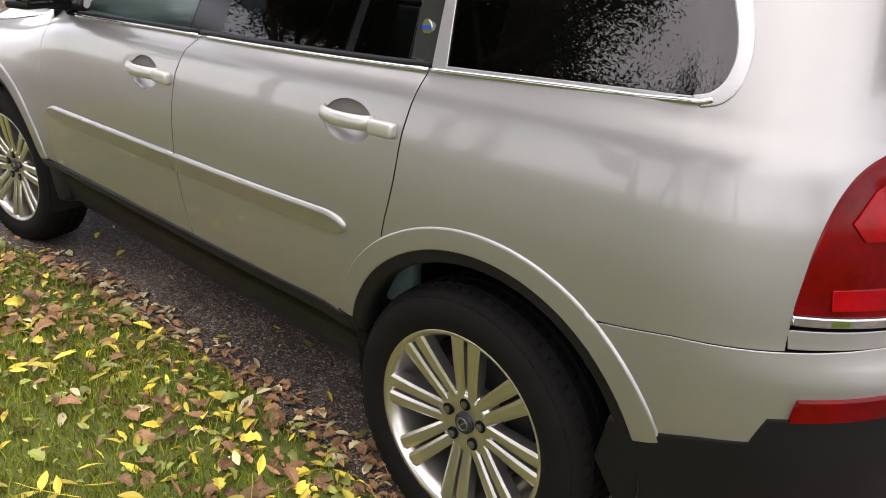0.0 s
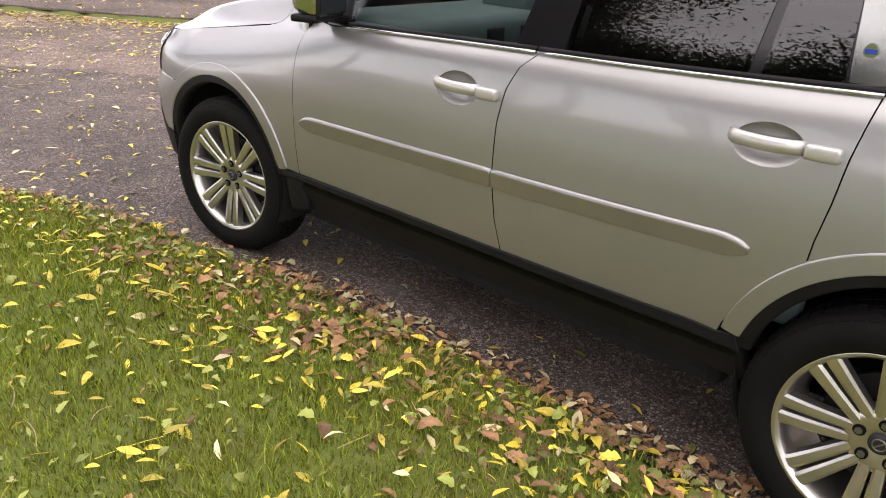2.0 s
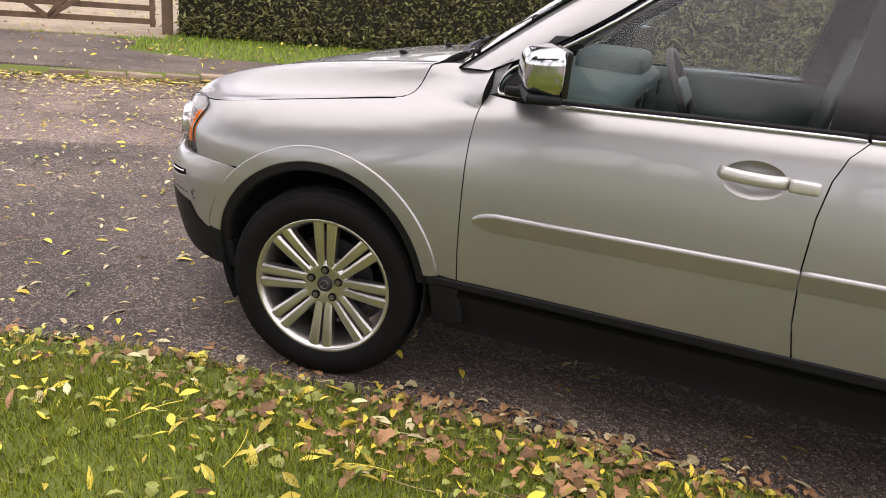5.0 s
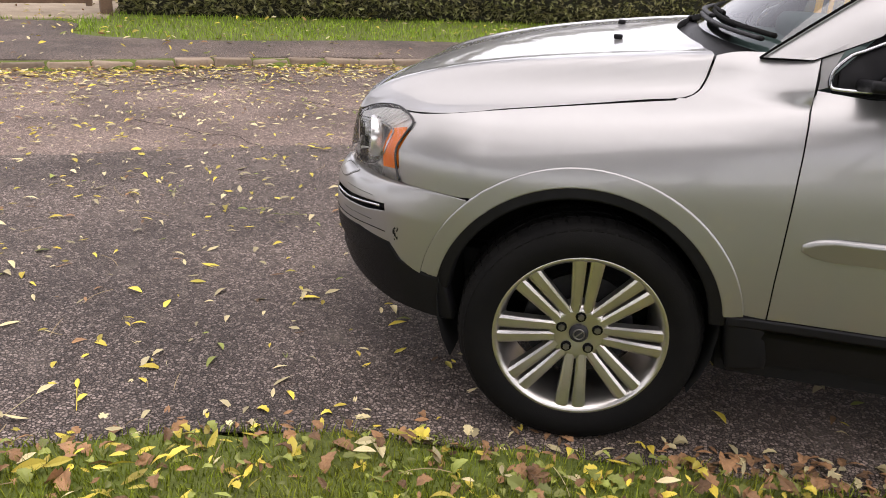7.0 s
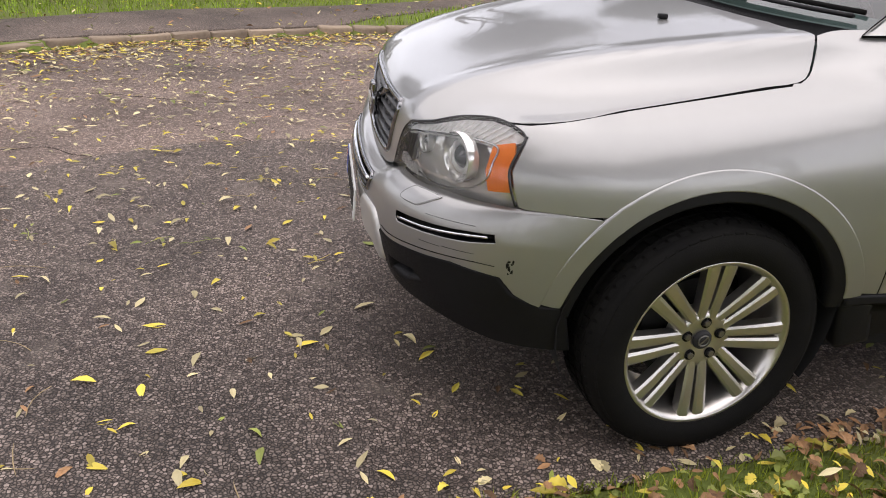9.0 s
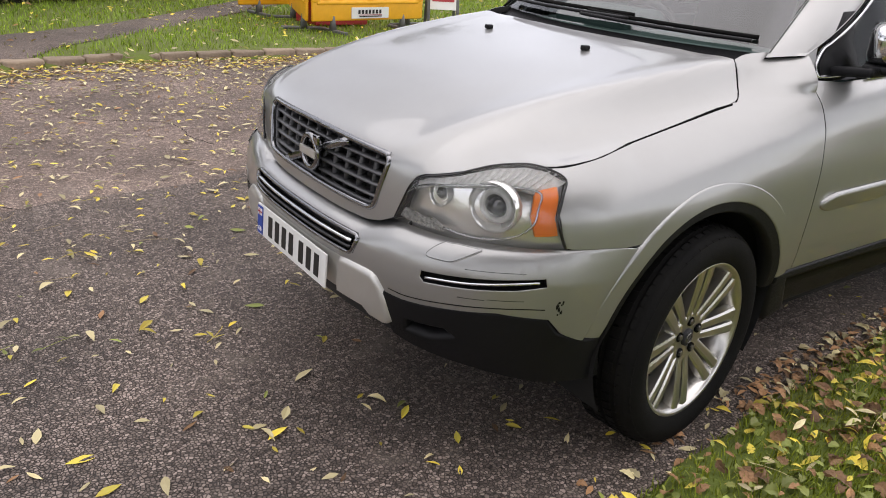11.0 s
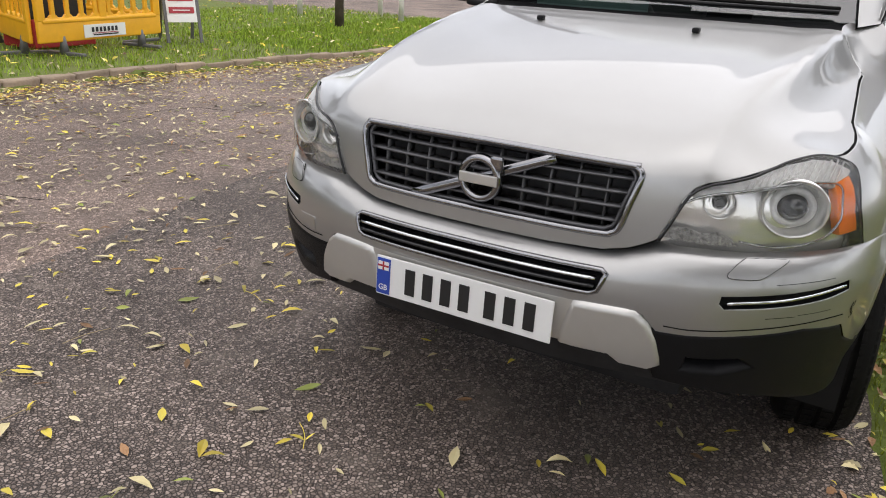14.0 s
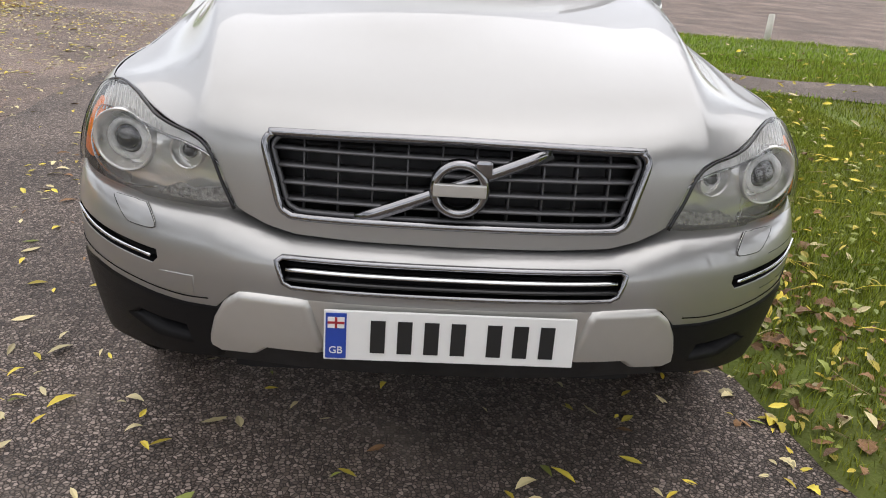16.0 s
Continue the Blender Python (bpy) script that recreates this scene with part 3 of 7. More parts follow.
def u_front(y, z):
    """u on the front corner at the half-width y."""
    return X0 + LF * math.acos(min(1, max(0, y / side_y(X0, z))) ** (NF / 2)) / (math.pi / 2)


def u_rear(x, z):
    return X1 - LR * math.asin(min(1, max(0, (x - X1) / (tail(z) - X1))) ** (NR / 2)) / (math.pi / 2)


EX = 1.06                                      # the arches are a little wider than high


def arc(cx, cz, r, a0, a1, n=24):
    return [(cx + EX * r * math.cos(radians(a0 + (a1 - a0) * i / n)), cz + r * math.sin(radians(a0 + (a1 - a0) * i / n))) for i in range(n + 1)]


def ux(x, z):
    return X0 + LF * math.asin(min(1, max(0, (x - X0) / (nose_upper(z) - X0))) ** (NF / 2)) / (math.pi / 2) if x > X0 else x


def uxb(x, z):
    return X0 + LF * math.asin(min(1, max(0, (x - X0) / (nose_bumper(z) - X0))) ** (NF / 2)) / (math.pi / 2) if x > X0 else x


def on_side(x, z):
    """The skin's own coordinates of a point given by x and height, also round the corners."""
    return (ux(x, z) if x > X0 else u_rear(x, z) if x < X1 else x), z


def arc_u(*a):
    return [on_side(x, z) for x, z in arc(*a)]


AF, AR, ACZ, R_OUT, R_SEAM, R_IN = (0.013, -2.915, 0.425, 0.460, 0.414, 0.382)
car = thing("car", "silver metallic estate off-roader parked with its wheels beside the grass verge", "car")
BODY[0] = True
G = 0.0036                                     # half a panel gap


def belt(x):
    return hermite((-3.4, -2.67, -1.655, -0.86, -0.6), (1.243, 1.207, 1.175, 1.143, 1.128), x)


# doors
gap_f = [(-0.536, 0.505), (-0.531, 0.62), (-0.529, 0.77), (-0.528, 0.92), (-0.530, 1.03), (-0.533, 1.09), (-0.538, 1.12), (-0.545, 1.138)]
gap_m = [(-1.645, 0.508), (-1.62, 0.62), (-1.605, 0.78), (-1.608, 0.95), (-1.625, 1.06), (-1.655, 1.13), (-1.70, 1.174)]
gap_r = [(-2.428, 0.515), (-2.438, 0.548)] + [(x, z) for x, z in arc(AR, ACZ, R_OUT, 20, 52, 8)] + [(-2.618, 0.85), (-2.632, 0.95), (-2.642, 1.06), (-2.656, 1.15), (-2.664, 1.205)]


def between(right, left, zlow_r, zlow_l):
    """A door's outline between its front gap (right) and its rear gap (left)."""
    a = [(x - G, z) for x, z in right]
    b = [(x + G, z) for x, z in left][::-1]
    top = [(x, belt(x)) for x in np.linspace(a[-1][0], b[0][0], 10)[1:-1]]
    return a + top + b


def pocket(u, z, bu, bz):
    """The hollow behind a door handle."""
    d = ((u - bu) / 0.093) ** 2 + ((z - bz) / 0.057) ** 2
    return 0.021 * (1 - max(0.0, d) ** 1.5) ** 0.75 if d < 1 else 0.0


def door_surf(bu, bz):
    def surf(u, z):
        x, y, zz = S_UP(u, z)
        return x, y - pocket(u, z, bu, bz), zz
    return surf


def oval(bu, bz, k=1.0):
    return [(bu + 0.092 * k * math.cos(2 * math.pi * i / 40), bz + 0.056 * k * math.sin(2 * math.pi * i / 40)) for i in range(40)]


FH, RH = (-1.425, 1.028), (-2.45, 1.058)
front_door = panel("front_door", between(gap_f, gap_m, 0, 0), S_UP, M_PAINT, car, step=0.022, edge=0.03, chamfer=0.0015, holes=[oval(*FH)])
rear_door = panel("rear_door", between(gap_m, gap_r, 0, 0), S_UP, M_PAINT, car, step=0.022, edge=0.03, chamfer=0.0015, holes=[oval(*RH)])
for c_, d_ in ((FH, front_door), (RH, rear_door)):
    panel("handle_recess", oval(*c_, 1.005), door_surf(*c_), M_PAINT, d_, "", step=0.007, edge=0.0)


def handle(center, doors):
    """A pull handle across its hollow, with the lock cap behind it."""
    bu, bz = center
    pts = []
    for i in range(13):
        t = i / 12
        u = bu + 0.095 - 0.185 * t
        z = bz + 0.010 - 0.002 * t
        bow = 0.034 * math.sin(math.pi * min(1, max(0, t * 1.0))) ** 0.5
        pts.append((u, side_y(u, z) - 0.008 + bow, z))
    shape = [(0.016 * math.cos(a) * (1 if math.cos(a) > 0 else 0.5), 0.0195 * math.sin(a)) for a in [2 * math.pi * i / 12 for i in range(12)]]
    strip("door_handle", [(p[0], p[1] + 0.002, p[2]) for p in pts], [(c * 0.8, h) for c, h in shape], M_TRIMSILVER, doors, "silver pull handle")
    y = side_y(bu - 0.14, bz) + 0.008
    for k, d in enumerate(doors):
        s = 1 if k == 0 else -1
        part("lock_cap", bm_box((0.084, 0.03, 0.039), Matrix.Translation((bu - 0.135, s * y, bz + 0.006)) @ Matrix.Rotation(s * 0.02, 4, "Z"), 0.011, 3), M_TRIMSILVER, d, "", True)


handle(FH, front_door)
handle(RH, rear_door)


def moulding(x_f, x_r, doors, tip):
    """The raised rubbing strip along a door."""
    n = 40
    top, low = [], []
    for i in range(n + 1):
        x = x_f + (x_r - x_f) * i / n
        zc = 0.740 - 0.0195 * (x + 0.58)
        h = 0.026
        e = min(1.0, (abs(x - (x_f if tip == "front" else x_r)) + 0.002) / 0.07) ** 0.5
        h *= e
        top.append((x, zc + h))
        low.append((x, zc - h))
    def face(u, z):
        x, y, zz = S_UP(u, z)
        return x, y + 0.28 * (z - 0.740 + 0.0195 * (u + 0.58)), zz
    panel("moulding", (top + low[::-1])[::-1], face, M_PAINT, doors, "raised silver rubbing strip", step=0.02, lift=0.013, edge=0.02, chamfer=0.008, seal=False)


moulding(-0.585, -1.598, front_door, "front")
moulding(-1.615, -2.462, rear_door, "rear")

# front wing: arch, wing top along the bonnet, and back to the door
gap_top = lambda x: 0.966 + (0.553 - x) * 0.1465
LAMP_OUT = [(0.750, 0.962), (0.785, 0.941), (0.803, 0.905), (0.815, 0.86), (0.828, 0.81), (0.836, 0.772)]


wing_base = lambda x: hermite((-0.54, -0.45, -0.36, -0.24, -0.205), (1.105, 1.100, 1.095, 1.083, 1.074), x)
wing = [(x + G, z) for x, z in gap_f[:-2]] + [(-0.534, wing_base(-0.534)), (-0.534, wing_base(-0.534) + 0.065), (-0.534, wing_base(-0.534) + 0.13)]
wing += [(x, wing_base(x) + 0.13) for x in (-0.48, -0.425, -0.37, -0.31, -0.25)] + [(-0.205, wing_base(-0.205) + k) for k in (0.13, 0.10, 0.07, 0.04, 0.01)]
wing += [(ux(x, gap_top(x)), gap_top(x) - 0.003) for x in (-0.19, -0.1, 0.0, 0.1, 0.2, 0.28, 0.33, 0.42, 0.5, 0.545)]
wing += [(u_front(y, z) - 0.006, z) for y, z in LAMP_OUT]
wing += [(ux(0.56, 0.768), 0.768), (ux(0.47, 0.765), 0.765), (ux(0.40, 0.762), 0.762)]
wing += arc_u(AF, ACZ, R_OUT + 0.006, 47, 169, 30)
wing = [p for p in wing]


def arch_trim(cx, a0, a1, name_parent, surf):
    """The silver lip round a wheel arch, and the black edge inside it."""
    outer, inner = arc_u(cx, ACZ, R_OUT, a0, a1, 40), arc_u(cx, ACZ, R_SEAM, a0, a1, 40)
    panel("wheel_arch_trim", (outer + inner[::-1]), surf, M_PAINT, car, "raised silver wheel arch lip", step=0.02, lift=0.008, edge=0.03, chamfer=0.005, seal=False)
    o2, i2 = arc_u(cx, ACZ, R_SEAM - 0.002, a0 - 5, a1 + 5, 40), arc_u(cx, ACZ, R_IN, a0 - 5, a1 + 5, 40)
    panel("arch_edge", (o2 + i2[::-1]), surf, M_BLACK, car, "black plastic arch edge", step=0.02, lift=0.004, edge=0.05, chamfer=0.008)


arch_trim(AF, 10, 169, car, S_UP)
arch_trim(AR, 14, 160, car, S_UP)

# rear quarter
def flank(u, z):
    """The rear flank: above the waist it leans in towards the roof."""
    zt = 1.20
    if z <= zt:
        return S_UP(u, z)
    x, y, _ = S_UP(u, zt)
    d = z - zt
    return x + (0.16 * d if u < -3.3 else 0.16 * d * max(0, (-2.9 - u) / 0.4) if u < -2.9 else 0.0), y - 0.42 * d - 0.12 * d * d, z


Q_IN = smooth_line([(-3.28, 1.252), (-3.315, 1.261), (-3.341, 1.283), (-3.354, 1.320), (-3.350, 1.360), (-3.333, 1.405), (-3.288, 1.50), (-3.24, 1.56), (-3.15, 1.60)], 4)
Q_OUT = smooth_line([(-3.30, 1.238), (-3.338, 1.248), (-3.368, 1.274), (-3.382, 1.320), (-3.379, 1.360), (-3.364, 1.405), (-3.322, 1.50), (-3.268, 1.575), (-3.16, 1.612)], 4)
qwin = [(x, belt(x) + 0.014) for x in (-2.712, -2.85, -3.0, -3.15)] + Q_IN + [(-2.62, 1.62), (-2.652, 1.45)]
LAMP_EDGE = smooth_line([(u_rear(x, z), z) for x, z in ((-3.537, 0.895), (-3.539, 0.97), (-3.542, 1.04), (-3.551, 1.115), (-3.570, 1.170), (-3.605, 1.203), (-3.65, 1.221))], 4)
quarter = [(x - G, z) for x, z in gap_r[3:]] + [(-2.672, 1.215), (-2.630, 1.45), (-2.597, 1.645), (-3.2, 1.63), (-3.5, 1.60), (u_rear(-3.58, 1.2), 1.58)]
quarter += [(u_rear(-3.66, 1.2), 1.40), (u_rear(-3.66, 1.2), 1.225)] + LAMP_EDGE[::-1] + [(u_rear(-3.54, 0.833), 0.833)]
quarter += [(u_rear(-3.36, 0.817), 0.817), on_side(-3.205, 0.798)] + arc_u(AR, ACZ, R_OUT + 0.006, 126, 52, 14)
rear_quarter = panel("rear_quarter", quarter, flank, M_PAINT, car, step=0.025, edge=0.03, holes=[qwin])

# rear bumper, lamps and tailgate
bump = [on_side(-3.203, 0.792), (u_rear(-3.36, 0.81), 0.811), (u_rear(-3.54, 0.826), 0.827), (u_rear(-3.66, 0.838), 0.838), (X1 - LR, 0.85), (X1 - LR, 0.70),
        (u_rear(-3.70, 0.72), 0.72), (u_rear(-3.56, 0.68), 0.68), (u_rear(-3.53, 0.632), 0.632), (u_rear(-3.44, 0.615), 0.615), on_side(-3.325, 0.592)] + arc_u(AR, ACZ, R_OUT + 0.006, 158, 127, 8)
panel("rear_bumper", bump, S_UP, M_PAINT, car, step=0.025, edge=0.03)
low = [on_side(-3.27, 0.575), (u_rear(-3.44, 0.605), 0.608), (u_rear(-3.525, 0.62), 0.625), (u_rear(-3.545, 0.69), 0.685), (u_rear(-3.70, 0.715), 0.712), (X1 - LR, 0.695), (X1 - LR, 0.36), on_side(-3.30, 0.34), on_side(-3.24, 0.45)]
panel("lower_bumper", low, S_UP, M_BLACK, car, "black plastic lower bumper", step=0.03, lift=0.006, edge=0.04, chamfer=0.01)
refl = [(u_rear(-3.575, 0.7), 0.695), (u_rear(-3.58, 0.735), 0.738), (u_rear(-3.78, 0.76), 0.765), (u_rear(-3.78, 0.72), 0.728)]
panel("reflector", refl[::-1], S_UP, M_RED, car, "red rear reflector", step=0.03, lift=0.012, edge=0.02)
lamp = [(u - 0.004, z - 0.006 * (z - 0.9) / 0.32) for u, z in LAMP_EDGE[1:]] + [(u_rear(-3.72, 1.2), 1.225), (u_rear(-3.745, 1.1), 1.10), (u_rear(-3.76, 0.9), 0.902)]
tl = panel("tail_lamp", lamp[::-1], S_UP, M_RED, car, "red rear lamp with chrome lower edge", step=0.03, lift=0.004, edge=0.03, chamfer=0.006)
for seg in (((-3.600, 1.045), (-3.578, 1.075), (-3.592, 1.130), (-3.622, 1.168), (-3.735, 1.185), (-3.74, 1.05)), ((-3.585, 0.918), (-3.580, 0.955), (-3.75, 0.965), (-3.75, 0.922))):
    panel("lamp_segment", [(u_rear(x, z), z) for x, z in seg][::-1], S_UP, M_REDLIT, tl, "brighter red lens segment", step=0.03, lift=0.0085, edge=0.004, chamfer=0.001)
chr_ = [(u_rear(-3.54, 0.89), 0.888), (u_rear(-3.54, 0.89), 0.900), (u_rear(-3.76, 0.885), 0.895), (u_rear(-3.76, 0.885), 0.883)]
panel("lamp_chrome", chr_[::-1], S_UP, M_CHROME, tl, "chrome strip", step=0.03, lift=0.008, edge=0.015, chamfer=0.003)
tail_fill = [(u_rear(-3.545, 0.84), 0.838), (u_rear(-3.54, 0.87), 0.872), (X1 - LR, 0.872), (X1 - LR, 0.855)]
panel("tailgate_corner", tail_fill[::-1], S_UP, M_PAINT, car, step=0.03, edge=0.02)
gate = [(u_rear(-3.765, 0.9), 0.90), (u_rear(-3.72, 1.4), 1.40), (X1 - LR, 1.40), (X1 - LR, 0.90)]
panel("tailgate", gate[::-1], S_UP, M_PAINT, car, step=0.05, edge=0.02)

# sill cladding
clad = [(-0.43, 0.50), (-0.56, 0.494), (-1.6, 0.500), (-2.42, 0.508), (-2.475, 0.520), (-2.52, 0.36), (-2.4, 0.375), (-1.6, 0.375), (-0.62, 0.345), (-0.47, 0.31)]


def clad_surf(u, z):
    x, y, zz = S_UP(u, 0.5)
    return x, y + 0.008 - 0.35 * max(0, 0.475 - z) ** 1.0 - (0.012 if abs(z - 0.455) < 0.006 else 0), z


panel("sill_cladding", clad[::-1][::-1], clad_surf, M_BLACK, car, "black plastic sill cladding", step=0.02, edge=0.04, chamfer=0.006)


# ---- bonnet: one skin from the lip under the grille over the leading edge to the windscreen ----
def power_row(k, x):
    r = 0.0
    for q in k:
        r = r * x + q
    return r


def bonnet_top(x, y):
    a = abs(y)
    c = power_row((-0.08018, -0.01358, -0.05546, -0.13919, 1.17332), x)
    yc = power_row((-0.08054, -0.10471, 0.62632), x)
    zg = gap_top(x)
    mid = c - 0.045 * a * a + 0.006 * math.exp(-((a - yc + 0.03) / 0.06) ** 2)
    if a <= yc:
        s = 0.0
    else:
        s = min(1.2, (a - yc) / (0.755 - yc))
    r_ = math.sqrt(s * s + 0.04) - 0.20
    k = 1 - (1 - min(r_, 1)) ** 3.0 if s > 0 else 0.0
    k = min(k, 1.0) + max(0, s - 1) * 0.2
    return mid * (1 - k) + zg * k


def front_x(y, z):
    a = min(abs(y), 0.87)
    return X0 + (nose_upper(z) - X0) * (1 - (a / 0.885) ** NF) ** (1 / NF)


def brow_swell(v, x, a):
    """The bonnet swells up over the headlamp's peak."""
    k = min(1.0, max(0.0, (v - 1) / 0.4))
    return 0.015 * k * k * (3 - 2 * k) * math.exp(-((x - 0.66) / 0.13) ** 2 - ((a - 0.70) / 0.09) ** 2)


def bonnet(v, y):
    """v 0..1 climbs the front face, 1..2 rounds the leading edge, 2 and on runs back over the top in metres."""
    a = abs(y)
    xl = front_x(y, 0.93) - 0.008
    zl = bonnet_top(xl - 0.05, y)
    z1, x2 = zl - 0.085, xl - 0.15
    p1 = (front_x(y, z1), z1)
    p2 = (x2, bonnet_top(x2, y))
    if v <= 1:
        z = 0.69 + (z1 - 0.69) * v
        return front_x(y, z), y, z
    if v >= 2:
        x = x2 - (v - 2)
        return x, y, bonnet_top(x, y) + brow_swell(v, x, a)
    s1 = (front_x(y, z1) - front_x(y, z1 - 0.01)) / 0.01
    s2 = (bonnet_top(x2 - 0.01, y) - p2[1]) / -0.01
    zc = min(max(p1[1] + 0.055, p1[1] + 0.01), p2[1] - 0.001)
    cx, cz = p1[0] + s1 * (zc - p1[1]), zc
    cz2 = p2[1] + s2 * (cx - p2[0])
    cz = max(min(cz2, p2[1]), p1[1] + 0.02)
    t = v - 1
    x = (1 - t) ** 2 * p1[0] + 2 * t * (1 - t) * cx + t * t * p2[0]
    return x, y, (1 - t) ** 2 * p1[1] + 2 * t * (1 - t) * cz + t * t * p2[1] + brow_swell(v, x, a)


def v_at_z(y, z):
    lo, hi = 0.0, 2.2
    for _ in range(30):
        m = (lo + hi) / 2
        lo, hi = (m, hi) if bonnet(m, y)[2] < z else (lo, m)
    return lo


def v_at_x(x, y):
    lo, hi = 0.3, 4.0
    for _ in range(30):
        m = (lo + hi) / 2
        lo, hi = (m, hi) if bonnet(m, y)[0] > x else (lo, m)
    return lo


LAMP_TOP = [(0.453, 0.761), (0.475, 0.81), (0.495, 0.86), (0.515, 0.888), (0.545, 0.905), (0.585, 0.916), (0.62, 0.929), (0.645, 0.944), (0.675, 0.960), (0.715, 0.969)]
REAR_CORNER = ((-0.175, 0.7355), (-0.210, 0.732), (-0.232, 0.723), (-0.250, 0.708), (-0.264, 0.688), (-0.274, 0.668), (-0.281, 0.648))
half = [(v_at_z(0.0, 0.716), 0.0), (v_at_z(0.2, 0.717), 0.2), (v_at_z(0.33, 0.722), 0.33), (v_at_z(0.39, 0.736), 0.39), (v_at_z(0.43, 0.755), 0.43)]
half += [(v_at_z(y, z + 0.006), y - 0.004) for y, z in LAMP_TOP[:6]]
half += [(v_at_x(S_UP(u_front(y, z), z)[0] - 0.004, y - 0.003), y - 0.003) for y, z in LAMP_TOP[6:]]
half += [(v_at_x(x, y), y) for x, y in ((0.598, 0.741), (0.566, 0.756)) + tuple((x, S_UP(ux(x, gap_top(x)), gap_top(x))[1] - 0.006) for x in (0.52, 0.45, 0.38, 0.3, 0.22, 0.15, 0.07, 0.0, -0.07, -0.12)) + REAR_CORNER + ((-0.278, 0.60), (-0.258, 0.45), (-0.222, 0.25), (-0.20, 0.0))]
GRILLE = [(0.0, 0.757), (0.30, 0.757), (0.345, 0.763), (0.362, 0.78), (0.375, 0.83), (0.39, 0.885), (0.392, 0.905), (0.38, 0.919), (0.35, 0.924), (0.0, 0.930)]
gh = [(v_at_z(y, z), y) for y, z in GRILLE]
bonnet_out = half + [(v, -y) for v, y in half[::-1][1:-1]]
grille_hole = gh + [(v, -y) for v, y in gh[::-1][1:-1]]


def bonnet_s(v, y):
    """The same skin in even steps: the first two parts are about a quarter and an eighth of a metre long."""
    return bonnet(v / 0.25 if v < 0.25 else 1 + (v - 0.25) / 0.17 if v < 0.42 else 2 + (v - 0.42), y)


sc = lambda v: v * 0.25 if v < 1 else 0.25 + (v - 1) * 0.17 if v < 2 else 0.42 + v - 2
bo, ho = [(sc(v), y) for v, y in bonnet_out], [(sc(v), y) for v, y in grille_hole]
vv, ff, nn = patch(bo[::-1], lambda u, w: bonnet_s(u, w), step=0.016, holes=[ho], edge=0.03, flip=True)
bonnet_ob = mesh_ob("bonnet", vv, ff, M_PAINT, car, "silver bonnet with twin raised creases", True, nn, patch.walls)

# the wing's rear top: it closes round the bonnet's corner and runs up to the windscreen's foot and the door
corner_edge = smooth_line([S_UP(-0.205, wing_base(-0.205))] + [(x - 0.008, y + 0.003, bonnet_top(x, y) - 0.001) for x, y in REAR_CORNER[2:]], 8)
top_edge = smooth_line([corner_edge[-1], (-0.345, 0.650, 1.207), (-0.428, 0.664, 1.214), (-0.49, 0.700, 1.217), (-0.545, 0.742, 1.219)], 8)
back_edge = smooth_line([S_UP(-0.534, wing_base(-0.534)), (-0.534, 0.806, 1.140), (-0.538, 0.778, 1.182), top_edge[-1]], 8)
foot_edge = [S_UP(-0.205 - 0.329 * k / 20, wing_base(-0.205 - 0.329 * k / 20)) for k in range(21)]


def along_edge(line, t):
    f_ = t * (len(line) - 1)
    i_ = max(0, min(int(f_), len(line) - 2))
    return Vector(line[i_]).lerp(Vector(line[i_ + 1]), f_ - i_)


def wing_skin(u, z):
    if u > -0.2045 or z <= wing_base(u):
        return S_UP(u, z)
    t, s_ = (-0.205 - u) / 0.329, (z - wing_base(u)) / 0.13
    a, b, c, d = along_edge(foot_edge, t), along_edge(top_edge, t), along_edge(corner_edge, s_), along_edge(back_edge, s_)
    p = a * (1 - s_) + b * s_ + c * (1 - t) + d * t - (Vector(foot_edge[0]) * (1 - t) * (1 - s_) + Vector(foot_edge[-1]) * t * (1 - s_) + Vector(top_edge[0]) * (1 - t) * s_ + Vector(top_edge[-1]) * t * s_)
    return p.x, p.y, p.z


front_wing = panel("front_wing", wing[::-1], wing_skin, M_PAINT, car, step=0.022, edge=0.03)


# ---- front bumper ----
def fu(y, z):
    return u_front(y, z)


def bump_skin(u, z):
    """The bumper: its top shelf dips towards the middle, under the bonnet's lip."""
    top = hermite((0.9, 1.02, 1.06, 1.10, 1.16, 1.35), (0.764, 0.758, 0.748, 0.733, 0.717, 0.713), u)
    k = min(1.0, max(0.0, (z - 0.64) / (top - 0.64))) if u > 0.85 else 0.0
    x, y, _ = shell_bump(u, z + (0.764 - top) * k)
    wide = 1 + 0.012 * min(1, max(0, (u - X0) / 0.2)) * min(1.0, max(0.0, (0.74 - z) / 0.06))
    return x, y * wide, z


shell_bump = S_BUMP
S_BUMP = bump_skin


END = X0 + LF                                  # the middle of the front, as u
top_line = [(fu(0.845, 0.764) if False else ux(0.56, 0.764), 0.764), (fu(0.70, 0.762), 0.762), (fu(0.55, 0.757), 0.757), (fu(0.455, 0.752), 0.752), (fu(0.41, 0.741), 0.741), (fu(0.385, 0.731), 0.730), (fu(0.33, 0.715), 0.715), (END, 0.710)]
slot_w = [(fu(0.826, 0.69), 0.694), (fu(0.828, 0.67), 0.668), (fu(0.79, 0.66), 0.655), (fu(0.70, 0.645), 0.643), (fu(0.615, 0.64), 0.636), (fu(0.603, 0.65), 0.650), (fu(0.605, 0.665), 0.670), (fu(0.70, 0.68), 0.678), (fu(0.78, 0.688), 0.688)]
bumper = [(uxb(0.405, 0.757), 0.757), (uxb(0.47, 0.761), 0.761)] + top_line
